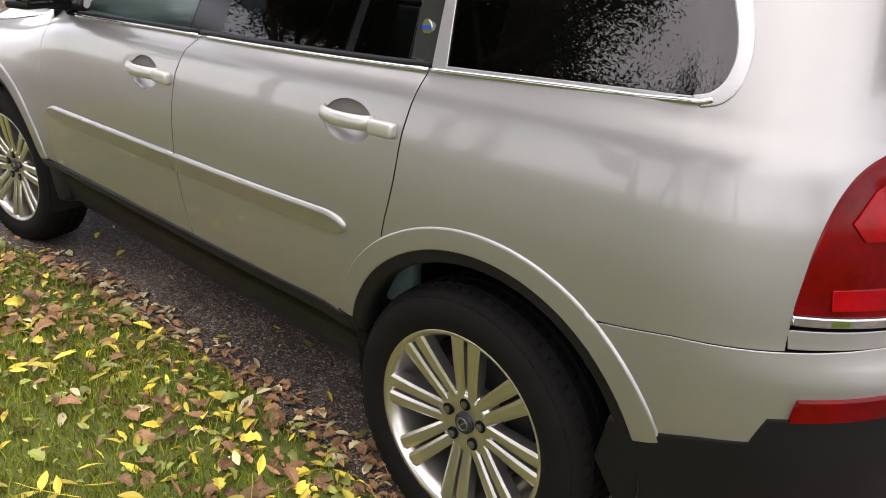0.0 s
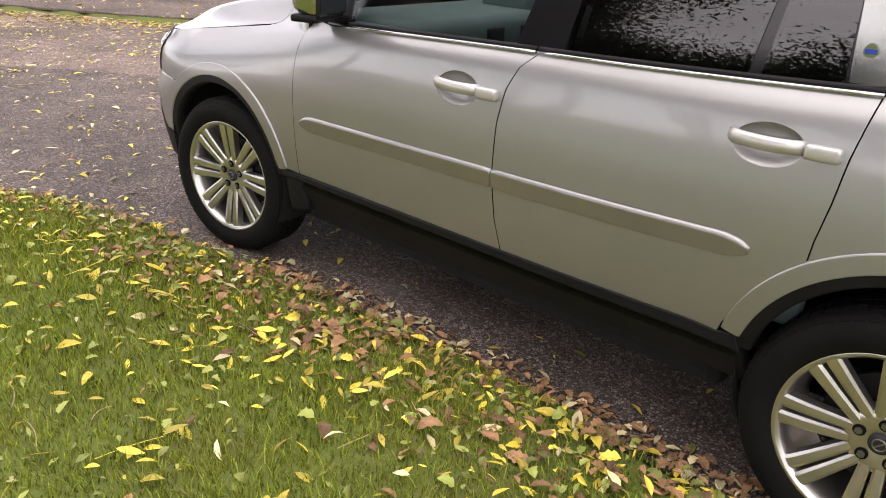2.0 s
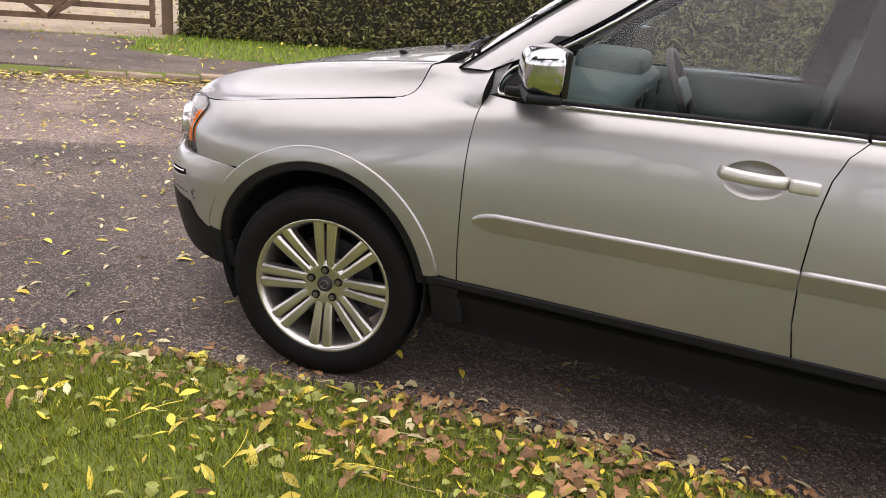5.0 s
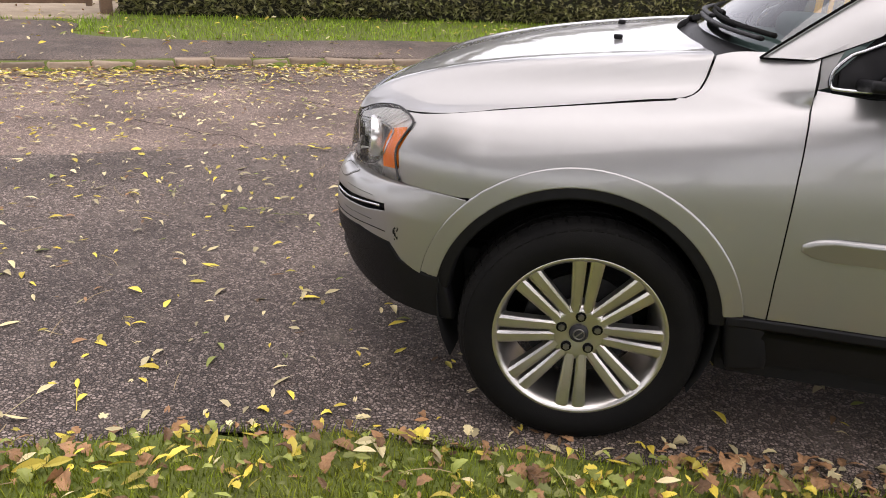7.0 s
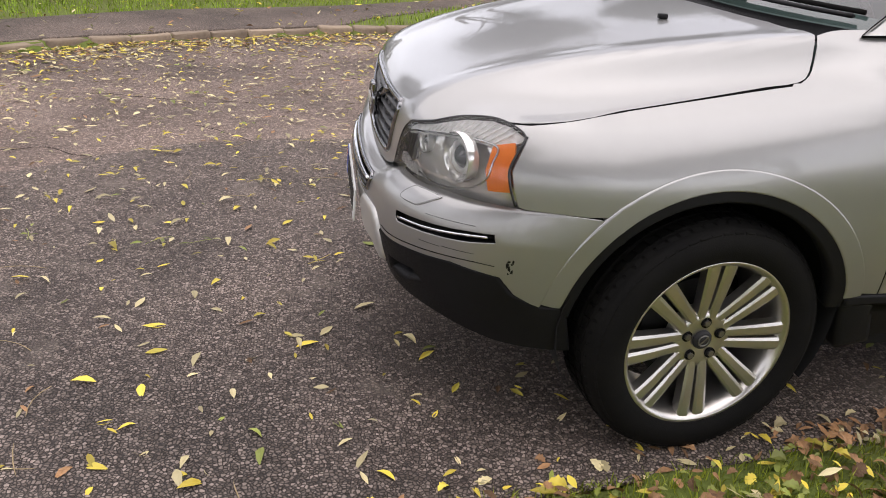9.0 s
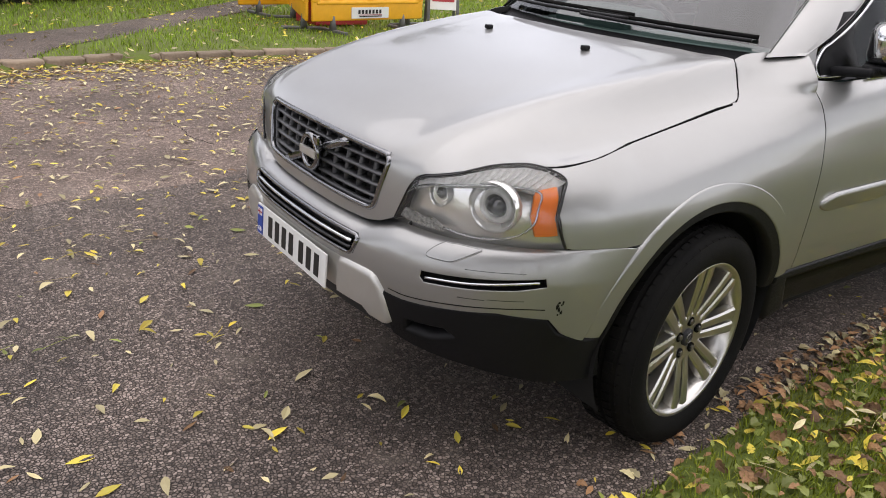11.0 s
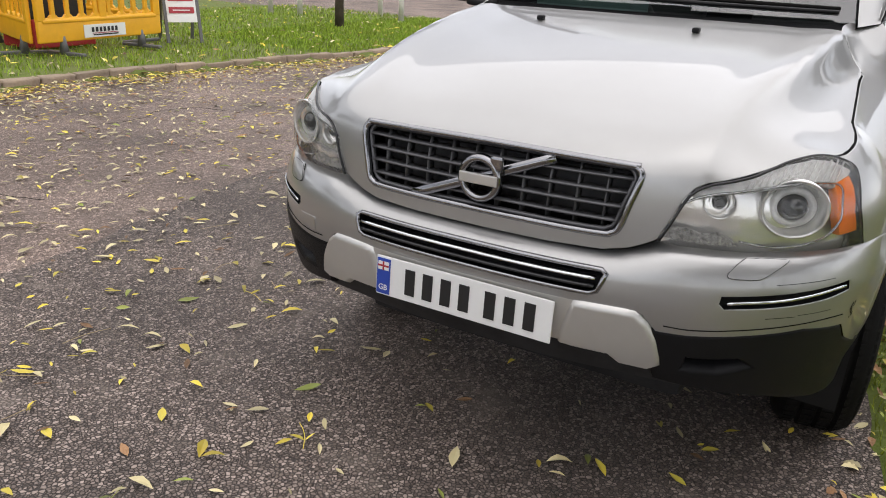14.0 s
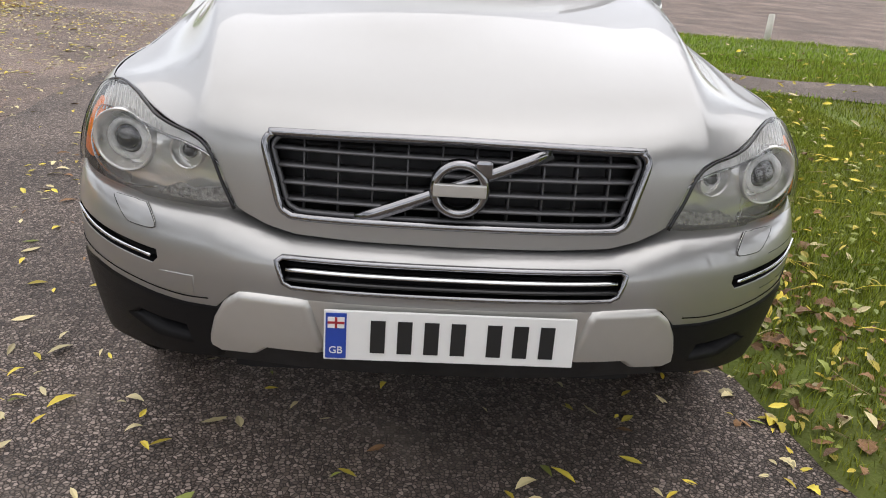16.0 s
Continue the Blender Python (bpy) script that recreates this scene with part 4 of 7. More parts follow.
bumper += [(END, 0.60), (fu(0.25, 0.60), 0.60), (fu(0.262, 0.596), 0.59), (fu(0.45, 0.595), 0.597), (fu(0.485, 0.56), 0.560), (fu(0.55, 0.560), 0.562), (fu(0.66, 0.572), 0.574), (fu(0.76, 0.585), 0.587), (fu(0.83, 0.585), 0.572), (fu(0.838, 0.53), 0.525), (uxb(0.502, 0.492), 0.492)]
bumper += [(uxb(x, z), z) for x, z in arc(AF, ACZ, R_OUT + 0.006, 10, 45, 14)]
low_slot = [(END + 0.0, 0.689), (fu(0.345, 0.685), 0.684), (fu(0.357, 0.68), 0.676), (fu(0.342, 0.63), 0.634), (fu(0.325, 0.625), 0.626), (END, 0.622)]
b = [(2 * END - u, z) for u, z in bumper]


def bump_full(u, z):
    """Both halves of the bumper in one coordinate that runs across the middle."""
    if u <= END:
        return S_BUMP(u, z)
    x, y, zz = S_BUMP(2 * END - u, z)
    return x, -y, zz


i0 = bumper.index((END, 0.60))
left_top, left_low = bumper[:i0], bumper[i0 + 1:]
mir = lambda line: [(2 * END - u, z) for u, z in line]
full = left_top + mir(left_top[:-1])[::-1] + mir(left_low)[::-1] + left_low
hole = low_slot[1:-1]
hole_full = hole[::-1] + mir(hole)
vv, ff, nn = patch(full, bump_full, step=0.018, holes=[hole_full, slot_w, mir(slot_w)], edge=0.03, flip=True)
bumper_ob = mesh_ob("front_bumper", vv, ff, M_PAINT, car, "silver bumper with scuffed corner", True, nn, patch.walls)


def backing(outline, surf, depth, material, parent, name, label="", both=True, step=0.03):
    return panel(name, outline, lambda u, z: surf(u, z), material, parent, label, both, step=step, lift=-depth, edge=0.0)


# side slots with a chrome blade
backing([(u + (0.0), z) for u, z in slot_w], S_BUMP, 0.03, M_CARPET, (bumper_ob, bumper_ob), "slot_back")
line = [S_BUMP(fu(y, z), z) for y, z in ((0.618, 0.653), (0.70, 0.661), (0.76, 0.671), (0.818, 0.682))]
strip("slot_blade", smooth_line(line, 5), round_shape(0.008, 0.008, 8), M_CHROME, (bumper_ob, bumper_ob), "chrome blade")

# lower intake with chrome frame and bars
backing(hole_full, bump_full, 0.045, M_BLACK, bumper_ob, "intake_back", "", False)
ring = resample(hole_full, 0.02)
strip("intake_frame", [bump_full(u, z) for u, z in ring], round_shape(0.014, 0.018, 8), M_DARKCHROME, bumper_ob, "chrome intake surround", False, up=(1, 0, 0.2), closed=True)
for zz in (0.664, 0.645):
    strip("intake_bar", [bump_full(u, zz) for u in np.linspace(fu(0.335, zz), 2 * END - fu(0.335, zz), 24)], round_shape(0.022, 0.011, 8), M_CHROME if zz > 0.65 else M_GLOSSBLACK, bumper_ob, "", False)

# headlamp washer covers
wash = smooth_line([(fu(y, z), z) for y, z in ((0.708, 0.751), (0.714, 0.745), (0.694, 0.727), (0.674, 0.712), (0.655, 0.7095), (0.620, 0.7105), (0.613, 0.717), (0.622, 0.732), (0.637, 0.749), (0.648, 0.752))], 3, True)
# a dark cord round the cover stands in for its gap's shade
strip("washer_seam", [S_BUMP(u, z) for u, z in resample(wash, 0.01)], round_shape(0.0022, 0.0075, 6), M_GAPSHADE, (bumper_ob, bumper_ob), "dark line painted as the gap's shade", up=(1, 0, 0.3), closed=True)
panel("washer_cover", wash, S_BUMP, M_PAINT, (bumper_ob, bumper_ob), "", True, step=0.015, lift=0.003, edge=0.006)
tow = [(fu(-0.0 + 0.60, 0.60), 0.585), (fu(0.60, 0.63), 0.625), (fu(0.53, 0.63), 0.625), (fu(0.53, 0.59), 0.585)]
vv, ff, nn = patch([(2 * END - u, z) for u, z in tow], bump_full, step=0.02, lift=0.002, edge=0.004, flip=True)
mesh_ob("towing_eye_cover", vv, ff, M_PAINT, bumper_ob, "", True, nn)
rng = random.Random(4)
for i in range(16):
    u, z = fu(0.838, 0.60) - 0.004 + rng.uniform(-0.008, 0.008), 0.608 + rng.uniform(-0.022, 0.022)
    s = rng.uniform(0.002, 0.006)
    poly = [(u + s * math.cos(a) * rng.uniform(0.4, 1), z + s * math.sin(a) * rng.uniform(0.6, 1.6)) for a in [k * 2 * math.pi / 7 for k in range(7)]]
    vv, ff, nn = patch(poly, S_BUMP, step=0.01, lift=0.0006, edge=0, flip=True)
    mesh_ob("paint_chip", vv, ff, M_BLACK, bumper_ob, "", True, nn)
for y0, y1, z in ((0.70, 0.80, 0.699), (0.69, 0.74, 0.618), (0.745, 0.80, 0.624)):
    pts = [S_BUMP(fu(y, z + (y - y0) * 0.06), z + (y - y0) * 0.06) for y in np.linspace(y0, y1, 8)]
    strip("scrape", pts, round_shape(0.0016, 0.0016, 5), M_BLACK, bumper_ob, "", False)

# no groove is cut: a dark cord gives its shaded line
strip("bumper_groove", smooth_line([S_BUMP(fu(y, z), z) for y, z in ((0.50, 0.577), (0.55, 0.577), (0.60, 0.582), (0.66, 0.589), (0.71, 0.595), (0.76, 0.601), (0.80, 0.604), (0.825, 0.602))], 4), round_shape(0.0035, 0.003, 6), M_GAPSHADE, (bumper_ob, bumper_ob), "dark line painted as the groove's shade")

# black lower bumper with fog lamp hollow, and the silver skid plate
blk = [(fu(0.475, 0.552), 0.552), (fu(0.55, 0.552), 0.555), (fu(0.66, 0.566), 0.567), (fu(0.76, 0.58), 0.580), (fu(0.825, 0.58), 0.566), (fu(0.832, 0.52), 0.518), (uxb(0.49, 0.487), 0.487), (uxb(0.445, 0.487), 0.487), (uxb(0.42, 0.44), 0.44), (uxb(0.395, 0.345), 0.345)]
blk += [(uxb(0.60, 0.36), 0.36), (fu(0.70, 0.40), 0.395), (fu(0.60, 0.42), 0.412), (fu(0.49, 0.43), 0.425)]
fog = [(fu(0.55, 0.505), 0.505), (fu(0.66, 0.51), 0.515), (fu(0.69, 0.49), 0.485), (fu(0.62, 0.45), 0.455), (fu(0.54, 0.46), 0.455)]
lb = panel("lower_bumper", blk, lambda u, z: S_BUMP(u, z), M_BLACK, car, "black plastic lower bumper", step=0.025, lift=0.004, edge=0.05, chamfer=0.01, holes=[fog])
backing(fog, S_BUMP, 0.05, M_CARPET, lb, "fog_recess")
skid = [(fu(0.30, 0.585), 0.588), (fu(0.43, 0.585), 0.588), (fu(0.455, 0.565), 0.568), (fu(0.475, 0.53), 0.53), (fu(0.489, 0.475), 0.473), (fu(0.47, 0.462), 0.461), (fu(0.41, 0.462), 0.461), (fu(0.385, 0.482), 0.482), (fu(0.27, 0.485), 0.485)]
panel("skid_plate", skid, S_BUMP, M_TRIMSILVER, car, "satin silver skid plate", step=0.02, lift=0.018, edge=0.05, chamfer=0.014)
mid = [(fu(0.29, 0.585), 0.598), (fu(0.285, 0.585), 0.482)]
mid_full = mid + mir(mid)[::-1]
vv, ff, nn = patch(mid_full, bump_full, step=0.025, lift=0.002, edge=0.05, chamfer=0.008, flip=True)
mesh_ob("plate_carrier", vv, ff, M_TRIMSILVER, car, "silver centre of the skid plate", True, nn)
under = [(END, 0.487), (fu(0.30, 0.46), 0.487), (fu(0.42, 0.42), 0.465), (fu(0.70, 0.39), 0.39), (fu(0.70, 0.3), 0.385), (END, 0.40)]
under_full = under[1:-1] + mir(under[1:-1])[::-1]
vv, ff, nn = patch(under_full, bump_full, step=0.05, lift=-0.02, edge=0.05, flip=True)
mesh_ob("air_dam", vv, ff, M_DARK, car, "dark air dam under the bumper", True, nn)

# number plate
plate = part("number_plate", bm_box((0.006, 0.520, 0.111), Matrix.Translation((1.000, 0, 0.540)) @ Matrix.Rotation(-0.05, 4, "Y"), 0.003), M_PLATE, car, "white number plate with a blue band")
part("blue_band", bm_box((0.002, 0.042, 0.100), Matrix.Translation((1.0045, -0.235, 0.540)) @ Matrix.Rotation(-0.05, 4, "Y")), M_BLUE, plate)


def letters(text, size, m, material, parent):
    cu = bpy.data.curves.new("letters", "FONT")
    cu.body, cu.size, cu.align_x, cu.align_y, cu.extrude = text, size, "CENTER", "CENTER", 0.0005
    ob = bpy.data.objects.new("tmp_letters", cu)
    me = bpy.data.meshes.new_from_object(ob)
    bpy.data.objects.remove(ob)
    me.transform(m)
    for v, p in zip(me.vertices, settle_body([v.co for v in me.vertices])):
        v.co = p
    me.materials.append(material)
    o = new("letters", me)
    o.parent = parent
    return o


face = Matrix.Translation((1.0062, -0.235, 0.540)) @ Matrix.Rotation(-0.05, 4, "Y") @ Matrix(((0, 0, 1, 0), (1, 0, 0, 0), (0, 1, 0, 0), (0, 0, 0, 1)))
letters("GB", 0.022, face @ Matrix.Translation((0, -0.032, 0)), M_PLATE, plate)
for w_, h_, mt, lift_ in ((0.034, 0.024, M_PLATE, 0.0), (0.034, 0.005, M_REDPAINT, 0.001), (0.005, 0.024, M_REDPAINT, 0.001)):
    part("flag_stripe", bm_box((w_, h_, 0.0012), face @ Matrix.Translation((0, 0.030, lift_))), mt, plate)
for k in range(7):
    y = -0.150 + k * 0.055 + (0.02 if k > 3 else 0)
    part("bar", bm_box((0.002, 0.030, 0.072), Matrix.Translation((1.0045, y, 0.540)) @ Matrix.Rotation(-0.05, 4, "Y")), M_INK, plate)

# ---- grille ----
grille = new("grille")
grille.parent = car
grille["label"] = "dark slatted grille in a chrome frame"


def gface(y, z, d=0.0):
    return front_x(y, z) - d, y, z


go = [p for p in GRILLE] + [(-y, z) for y, z in GRILLE[::-1][1:-1]]
go_s = resample(smooth_line(go, 3, True), 0.015)
strip("grille_frame", [gface(y, z, 0.003) for y, z in go_s], round_shape(0.018, 0.022, 10), M_DARKCHROME, grille, "dark chrome frame", False, up=(1, 0, 0.1), closed=True)
strip("frame_lip", [gface(y * 0.962, 0.842 + (z - 0.842) * 0.90, 0.016) for y, z in go_s], round_shape(0.012, 0.018, 8), M_DARKSILVER, grille, "dark inner lip", False, up=(1, 0, 0.1), closed=True)
inner = [(y * 0.965, 0.842 + (z - 0.842) * 0.9) for y, z in go]
vv, ff, nn = patch(inner, lambda y, z: gface(y, z, 0.075), step=0.05, edge=0)
mesh_ob("radiator", vv, ff, M_DARK, grille, "dark radiator behind the slats", True, nn)
for k in range(4):
    z = 0.790 + k * 0.034
    w = 0.352 + (z - 0.78) * 0.22
    strip("slat", [gface(y, z, 0.026) for y in np.linspace(-w, w, 22)], [(0.018, -0.0025), (0.018, 0.0025), (-0.016, 0.0038), (-0.018, 0.0), (-0.016, -0.0038)], M_DARKSILVER, grille, "", False)
for k in range(10):
    y = -0.315 + k * 0.07
    pts = [gface(y, z, 0.034) for z in np.linspace(0.765, 0.918, 4)]
    strip("upright", pts, [(0.0018, -0.016), (0.0018, 0.016), (-0.0018, 0.016), (-0.0018, -0.016)], M_DARKSILVER, grille, "", False, up=(1, 0, 0))
bar = [gface(y, 0.842 + y * 0.40, 0.006) for y in np.linspace(-0.205, 0.185, 12)]
strip("diagonal_bar", bar, [(0.006, -0.012), (0.006, 0.012), (-0.010, 0.012), (-0.010, -0.012)], M_DARKCHROME, grille, "satin chrome bar", False, up=(0, -0.37, 0.93))
bx = front_x(0, 0.842) + 0.010
tv, tf = lathe([(0.041, -0.010), (0.043, 0.006), (0.051, 0.011), (0.060, 0.006), (0.062, -0.010)], 48, True)
rot = Matrix.Translation((bx, 0, 0.840)) @ Matrix.Rotation(-math.pi / 2, 4, "Z")
mesh_ob("badge_ring", [rot @ Vector(q) for q in tv], tf, M_DARKCHROME, grille, "dark chrome ring emblem", True)
part("badge_band", bm_box((0.010, 0.108, 0.027), Matrix.Translation((bx + 0.008, 0, 0.840)), 0.003), M_TRIMSILVER, grille, "satin band across the emblem")
part("badge_tip", bm_box((0.016, 0.034, 0.034), Matrix.Translation((bx, 0.046, 0.885)), 0.006), M_DARKCHROME, grille)

# ---- headlamps ----
LAMP = LAMP_TOP + LAMP_OUT + [(0.74, 0.769), (0.62, 0.765), (0.52, 0.760)]


def lamp_surf(u, z):
    x, y, zz = S_UP(u, z)
    return x, y, zz


lamp_out = [(fu(y, z), z) for y, z in LAMP]
lamp_out = [(u, z) for u, z in lamp_out]
housing = panel("headlamp", lamp_out, S_UP, M_LENS, car, "clear headlamp with round projectors and amber corner", step=0.016, lift=0.006, edge=0.0)
for h in housing:
    h.visible_shadow = False
seal = [S_UP(u, z) for u, z in smooth_line(lamp_out[:16], 4)]
strip("lamp_seal", [(x + 0.004, y + 0.002, z + 0.001) for x, y, z in seal], round_shape(0.007, 0.007, 8), M_GLOSSBLACK, housing, "black rubber seal", up=(1, 0, 0.3))


def bowl(u, z):
    """The silvered reflector behind the lens."""
    x, y, zz = S_UP(u, z)
    return x - 0.042, y - 0.022, zz


panel("reflector_bowl", [((u - 0.86) * 0.985 + 0.86, (z - 0.85) * (0.98 if z > 0.80 else 1.45) + 0.85) for u, z in lamp_out], bowl, M_BOWL, housing, "", step=0.03, edge=0.0)
amber = [(fu(0.785, 0.925), 0.925), (fu(0.800, 0.90), 0.90), (fu(0.813, 0.85), 0.85), (fu(0.824, 0.81), 0.805), (fu(0.796, 0.80), 0.800), (fu(0.783, 0.85), 0.85), (fu(0.766, 0.912), 0.912)]
panel("indicator", amber, S_UP, M_ORANGE, housing, "amber side indicator", step=0.02, lift=-0.004, edge=0.02)


def lamp_axis(y, z, back, s):
    return Matrix.Translation((front_x(y, z) - back, s * y, z)) @ Matrix.Rotation(s * radians(20), 4, "Z") @ Matrix.Rotation(-math.pi / 2, 4, "Z")


def projector(y, z, r, back, ball):
    """A round lamp: a wide silver dish, a pale ring and a dark glass ball, facing ahead."""
    for h, s in zip(housing, (1, -1)):
        m = lamp_axis(y, z, back, s)
        v, f = lathe([(r * 0.70, -0.030), (r * 0.80, -0.012), (r * 0.92, 0.004), (r, 0.012), (r * 1.04, 0.010), (r * 1.05, -0.02)], 44)
        mesh_ob("lamp_dish", [m @ Vector(q) for q in v], f, M_BOWL, h, "", True)
        v, f = lathe([(ball, -0.010), (ball * 1.08, -0.004), (r * 0.66, -0.002), (r * 0.71, -0.010), (r * 0.72, -0.03)], 40)
        mesh_ob("lamp_ring", [m @ Vector(q) for q in v], f, M_BROW, h, "pale ring round the projector", True)
        v, f = lathe([(0.0005, 0.010), (ball * 0.4, 0.008), (ball * 0.8, 0.0), (ball, -0.012), (ball, -0.03)], 32)
        mesh_ob("lamp_ball", [m @ Vector(q) for q in v], f, M_LAMPGLASS, h, "dark glass projector lens", True)


projector(0.700, 0.858, 0.066, 0.042, 0.031)
projector(0.560, 0.858, 0.036, 0.050, 0.020)
EYELINE = [(0.480, 0.842), (0.515, 0.868), (0.56, 0.885), (0.60, 0.893), (0.65, 0.905), (0.70, 0.914), (0.745, 0.915), (0.775, 0.905)]
brow = [(fu(y, z), z - 0.004) for y, z in LAMP_TOP[3:]] + [(fu(y, z), z - 0.004) for y, z in LAMP_OUT[:2]] + [(fu(y, z), z) for y, z in EYELINE[::-1][:-1]]
panel("brow_glass", brow, S_UP, M_BROW, housing, "pale ribbed glass along the lamp top", step=0.02, lift=-0.010, edge=0.01)
for k in range(14):
    t = k / 13
    y0, z0 = 0.61 + 0.15 * t, 0.900 + 0.018 * math.sin(math.pi * t * 0.9)
    z1 = hermite([q[0] for q in LAMP_TOP], [q[1] for q in LAMP_TOP], min(y0, 0.715)) - 0.010 - 0.05 * max(0, y0 - 0.715)
    a, b_ = S_UP(fu(y0, z0), z0), S_UP(fu(y0 + 0.006, z1), z1)
    strip("rib", [(a[0] - 0.006, a[1], a[2]), (b_[0] - 0.006, b_[1], b_[2])], round_shape(0.004, 0.004, 5), M_LENSRIB, housing)
eye = [S_UP(fu(y, z), z) for y, z in smooth_line(EYELINE + [(0.785, 0.87), (0.788, 0.83), (0.765, 0.795), (0.72, 0.778), (0.67, 0.776), (0.62, 0.785)], 4)]
strip("eye_line", [(x - 0.005, y - 0.002, z) for x, y, z in eye], round_shape(0.006, 0.007, 6), M_CHROME, housing, "chrome edge line", up=(1, 0, 0.2))
ribs = [(fu(y, z), z) for y, z in ((0.465, 0.772), (0.480, 0.797), (0.52, 0.796), (0.55, 0.789), (0.58, 0.798), (0.61, 0.784), (0.625, 0.772), (0.55, 0.769))]
panel("ribbed_glass", ribs, S_UP, M_RIBBED, housing, "small-faceted glass strip", step=0.02, lift=-0.010, edge=0.01)

# ---- wheels ----
TYRE_R = 0.368


def make_wheel(x, y, turn, side):
    """A wheel with eight twin-spoke pairs; its face looks along +y before it is turned."""
    hub = new("wheel")
    hub.parent = car
    hub["label"] = "alloy wheel with eight twin spokes and a worn tyre"
    base = Matrix.Translation((x, y * side, 0.366)) @ Matrix.Rotation(radians(turn), 4, "Z") @ (Matrix.Identity(4) if side > 0 else Matrix.Rotation(math.pi, 4, "Z"))
    hub.matrix_basis = base
    prof = [(0.250, 0.092), (0.262, 0.100), (0.285, 0.112), (0.310, 0.116), (0.330, 0.112), (0.345, 0.104), (0.356, 0.094), (0.362, 0.083),
            (0.366, 0.066), (0.366, 0.060), (0.357, 0.058), (0.357, 0.050), (0.367, 0.048), (0.368, 0.014), (0.358, 0.012), (0.358, 0.004), (0.368, 0.002),
            (0.368, -0.034), (0.358, -0.036), (0.358, -0.044), (0.367, -0.046), (0.365, -0.075), (0.356, -0.094), (0.330, -0.112), (0.29, -0.116), (0.25, -0.098)]
    v, f = lathe(prof, 96)
    mesh_ob("tyre", v, f, M_RUBBER, hub, "worn black tyre", True)
    # tread blocks at the shoulder
    tv, tf = [], []
    for k in range(64):
        a = 2 * math.pi * k / 64
        for y0, y1, r0, r1 in ((0.064, 0.104, 0.3705, 0.349), (0.016, 0.046, 0.3715, 0.3715), (-0.032, 0.000, 0.3715, 0.3715), (-0.078, -0.048, 0.371, 0.369)):
            w = 0.037
            q = len(tv)
            for aa in (a - w, a + w):
                sk = 0.25 * (aa - a)
                for yy, rr in ((y0, r0), (y1, r1)):
                    tv += [((rr - 0.016) * math.cos(aa + yy * 0.4), yy, (rr - 0.016) * math.sin(aa + yy * 0.4)), (rr * math.cos(aa + yy * 0.4), yy, rr * math.sin(aa + yy * 0.4))]
            tf += [(q + 1, q + 5, q + 7, q + 3), (q, q + 1, q + 3, q + 2), (q + 4, q + 6, q + 7, q + 5), (q, q + 4, q + 5, q + 1), (q + 2, q + 3, q + 7, q + 6)]
    tagged(mesh_ob("tread", tv, tf, M_RUBBER, hub), kind="stuff")
    v, f = lathe([(0.264, 0.088), (0.266, 0.096), (0.262, 0.101), (0.254, 0.098), (0.244, 0.086), (0.238, 0.060), (0.228, 0.02), (0.225, -0.09)], 72)
    mesh_ob("rim", v, f, M_ALLOY, hub, "silver alloy rim", True)
    v, f = lathe([(0.022, 0.062), (0.040, 0.064), (0.068, 0.069), (0.086, 0.067), (0.096, 0.054), (0.098, 0.02)], 48)
    mesh_ob("hub", v, f, M_ALLOY, hub, "", True)
    v, f = lathe([(0.0005, 0.075), (0.022, 0.074), (0.029, 0.070), (0.030, 0.06)], 24)
    cap = mesh_ob("centre_cap", v, f, M_DARK, hub, "dark centre cap", True)
    v, f = lathe([(0.014, 0.0745), (0.0155, 0.0765), (0.0175, 0.0765), (0.019, 0.0740)], 24, True)
    mesh_ob("cap_ring", v, f, M_BOLT, cap, "thin silver ring", True)
    part("cap_bar", bm_box((0.034, 0.002, 0.004), Matrix.Translation((0, 0.0752, 0)) @ Matrix.Rotation(radians(45), 4, "Y")), M_BOLT, cap)
    v, f = lathe([(0.03, 0.0), (0.168, 0.0), (0.168, -0.02)], 40)
    mesh_ob("brake_disc", v, f, M_DARK, hub, "dark brake disc")
    for k in range(5):
        a = 2 * math.pi * (k + 0.25) / 5
        seat_m = Matrix.Translation((0.057 * math.cos(a), 0.0, 0.057 * math.sin(a)))
        # a proud dark disc replaces the shade of a sunk bolt hole
        part("bolt_shade", bm_cyl(0.0165, 0.0165, 0.012, seat_m @ Matrix.Translation((0, 0.0645, 0)) @ Matrix.Rotation(math.pi / 2, 4, "X"), 16), M_GAPSHADE, hub, "dark raised disc painted as a bolt recess's shade")
        part("wheel_bolt", bm_cyl(0.0105, 0.0095, 0.022, seat_m @ Matrix.Translation((0, 0.066, 0)) @ Matrix.Rotation(math.pi / 2, 4, "X"), 6, 0.001), M_BOLT, hub)
    for k in range(8):
        for s in (-1, 1):
            a = 2 * math.pi * k / 8 + math.pi / 2
            d, n = Vector((math.cos(a), 0, math.sin(a))), Vector((-math.sin(a), 0, math.cos(a)))
            rows, verts, faces = 8, [], []
            for i in range(rows):
                t = i / (rows - 1)
                r = 0.070 + (0.258 - 0.070) * t
                off = (0.0175 + 0.010 * t) * s
                hw = 0.0145 + 0.0065 * t
                yf = 0.068 + 0.012 * math.sin(math.pi * t * 0.5) + 0.012 * t
                c = d * r + n * off
                for u, h in ((-1, -0.035), (-1, -0.004), (-0.55, 0.0), (0.55, 0.0), (1, -0.004), (1, -0.035)):
                    verts.append(c + n * hw * u + Vector((0, yf + h, 0)))
            for i in range(rows - 1):
                for j in range(5):
                    faces.append((i * 6 + j, i * 6 + j + 1, i * 6 + 7 + j, i * 6 + 6 + j))
            mesh_ob("spoke", verts, [q[::-1] for q in faces], M_ALLOY, hub)
    return hub


BODY[0] = False
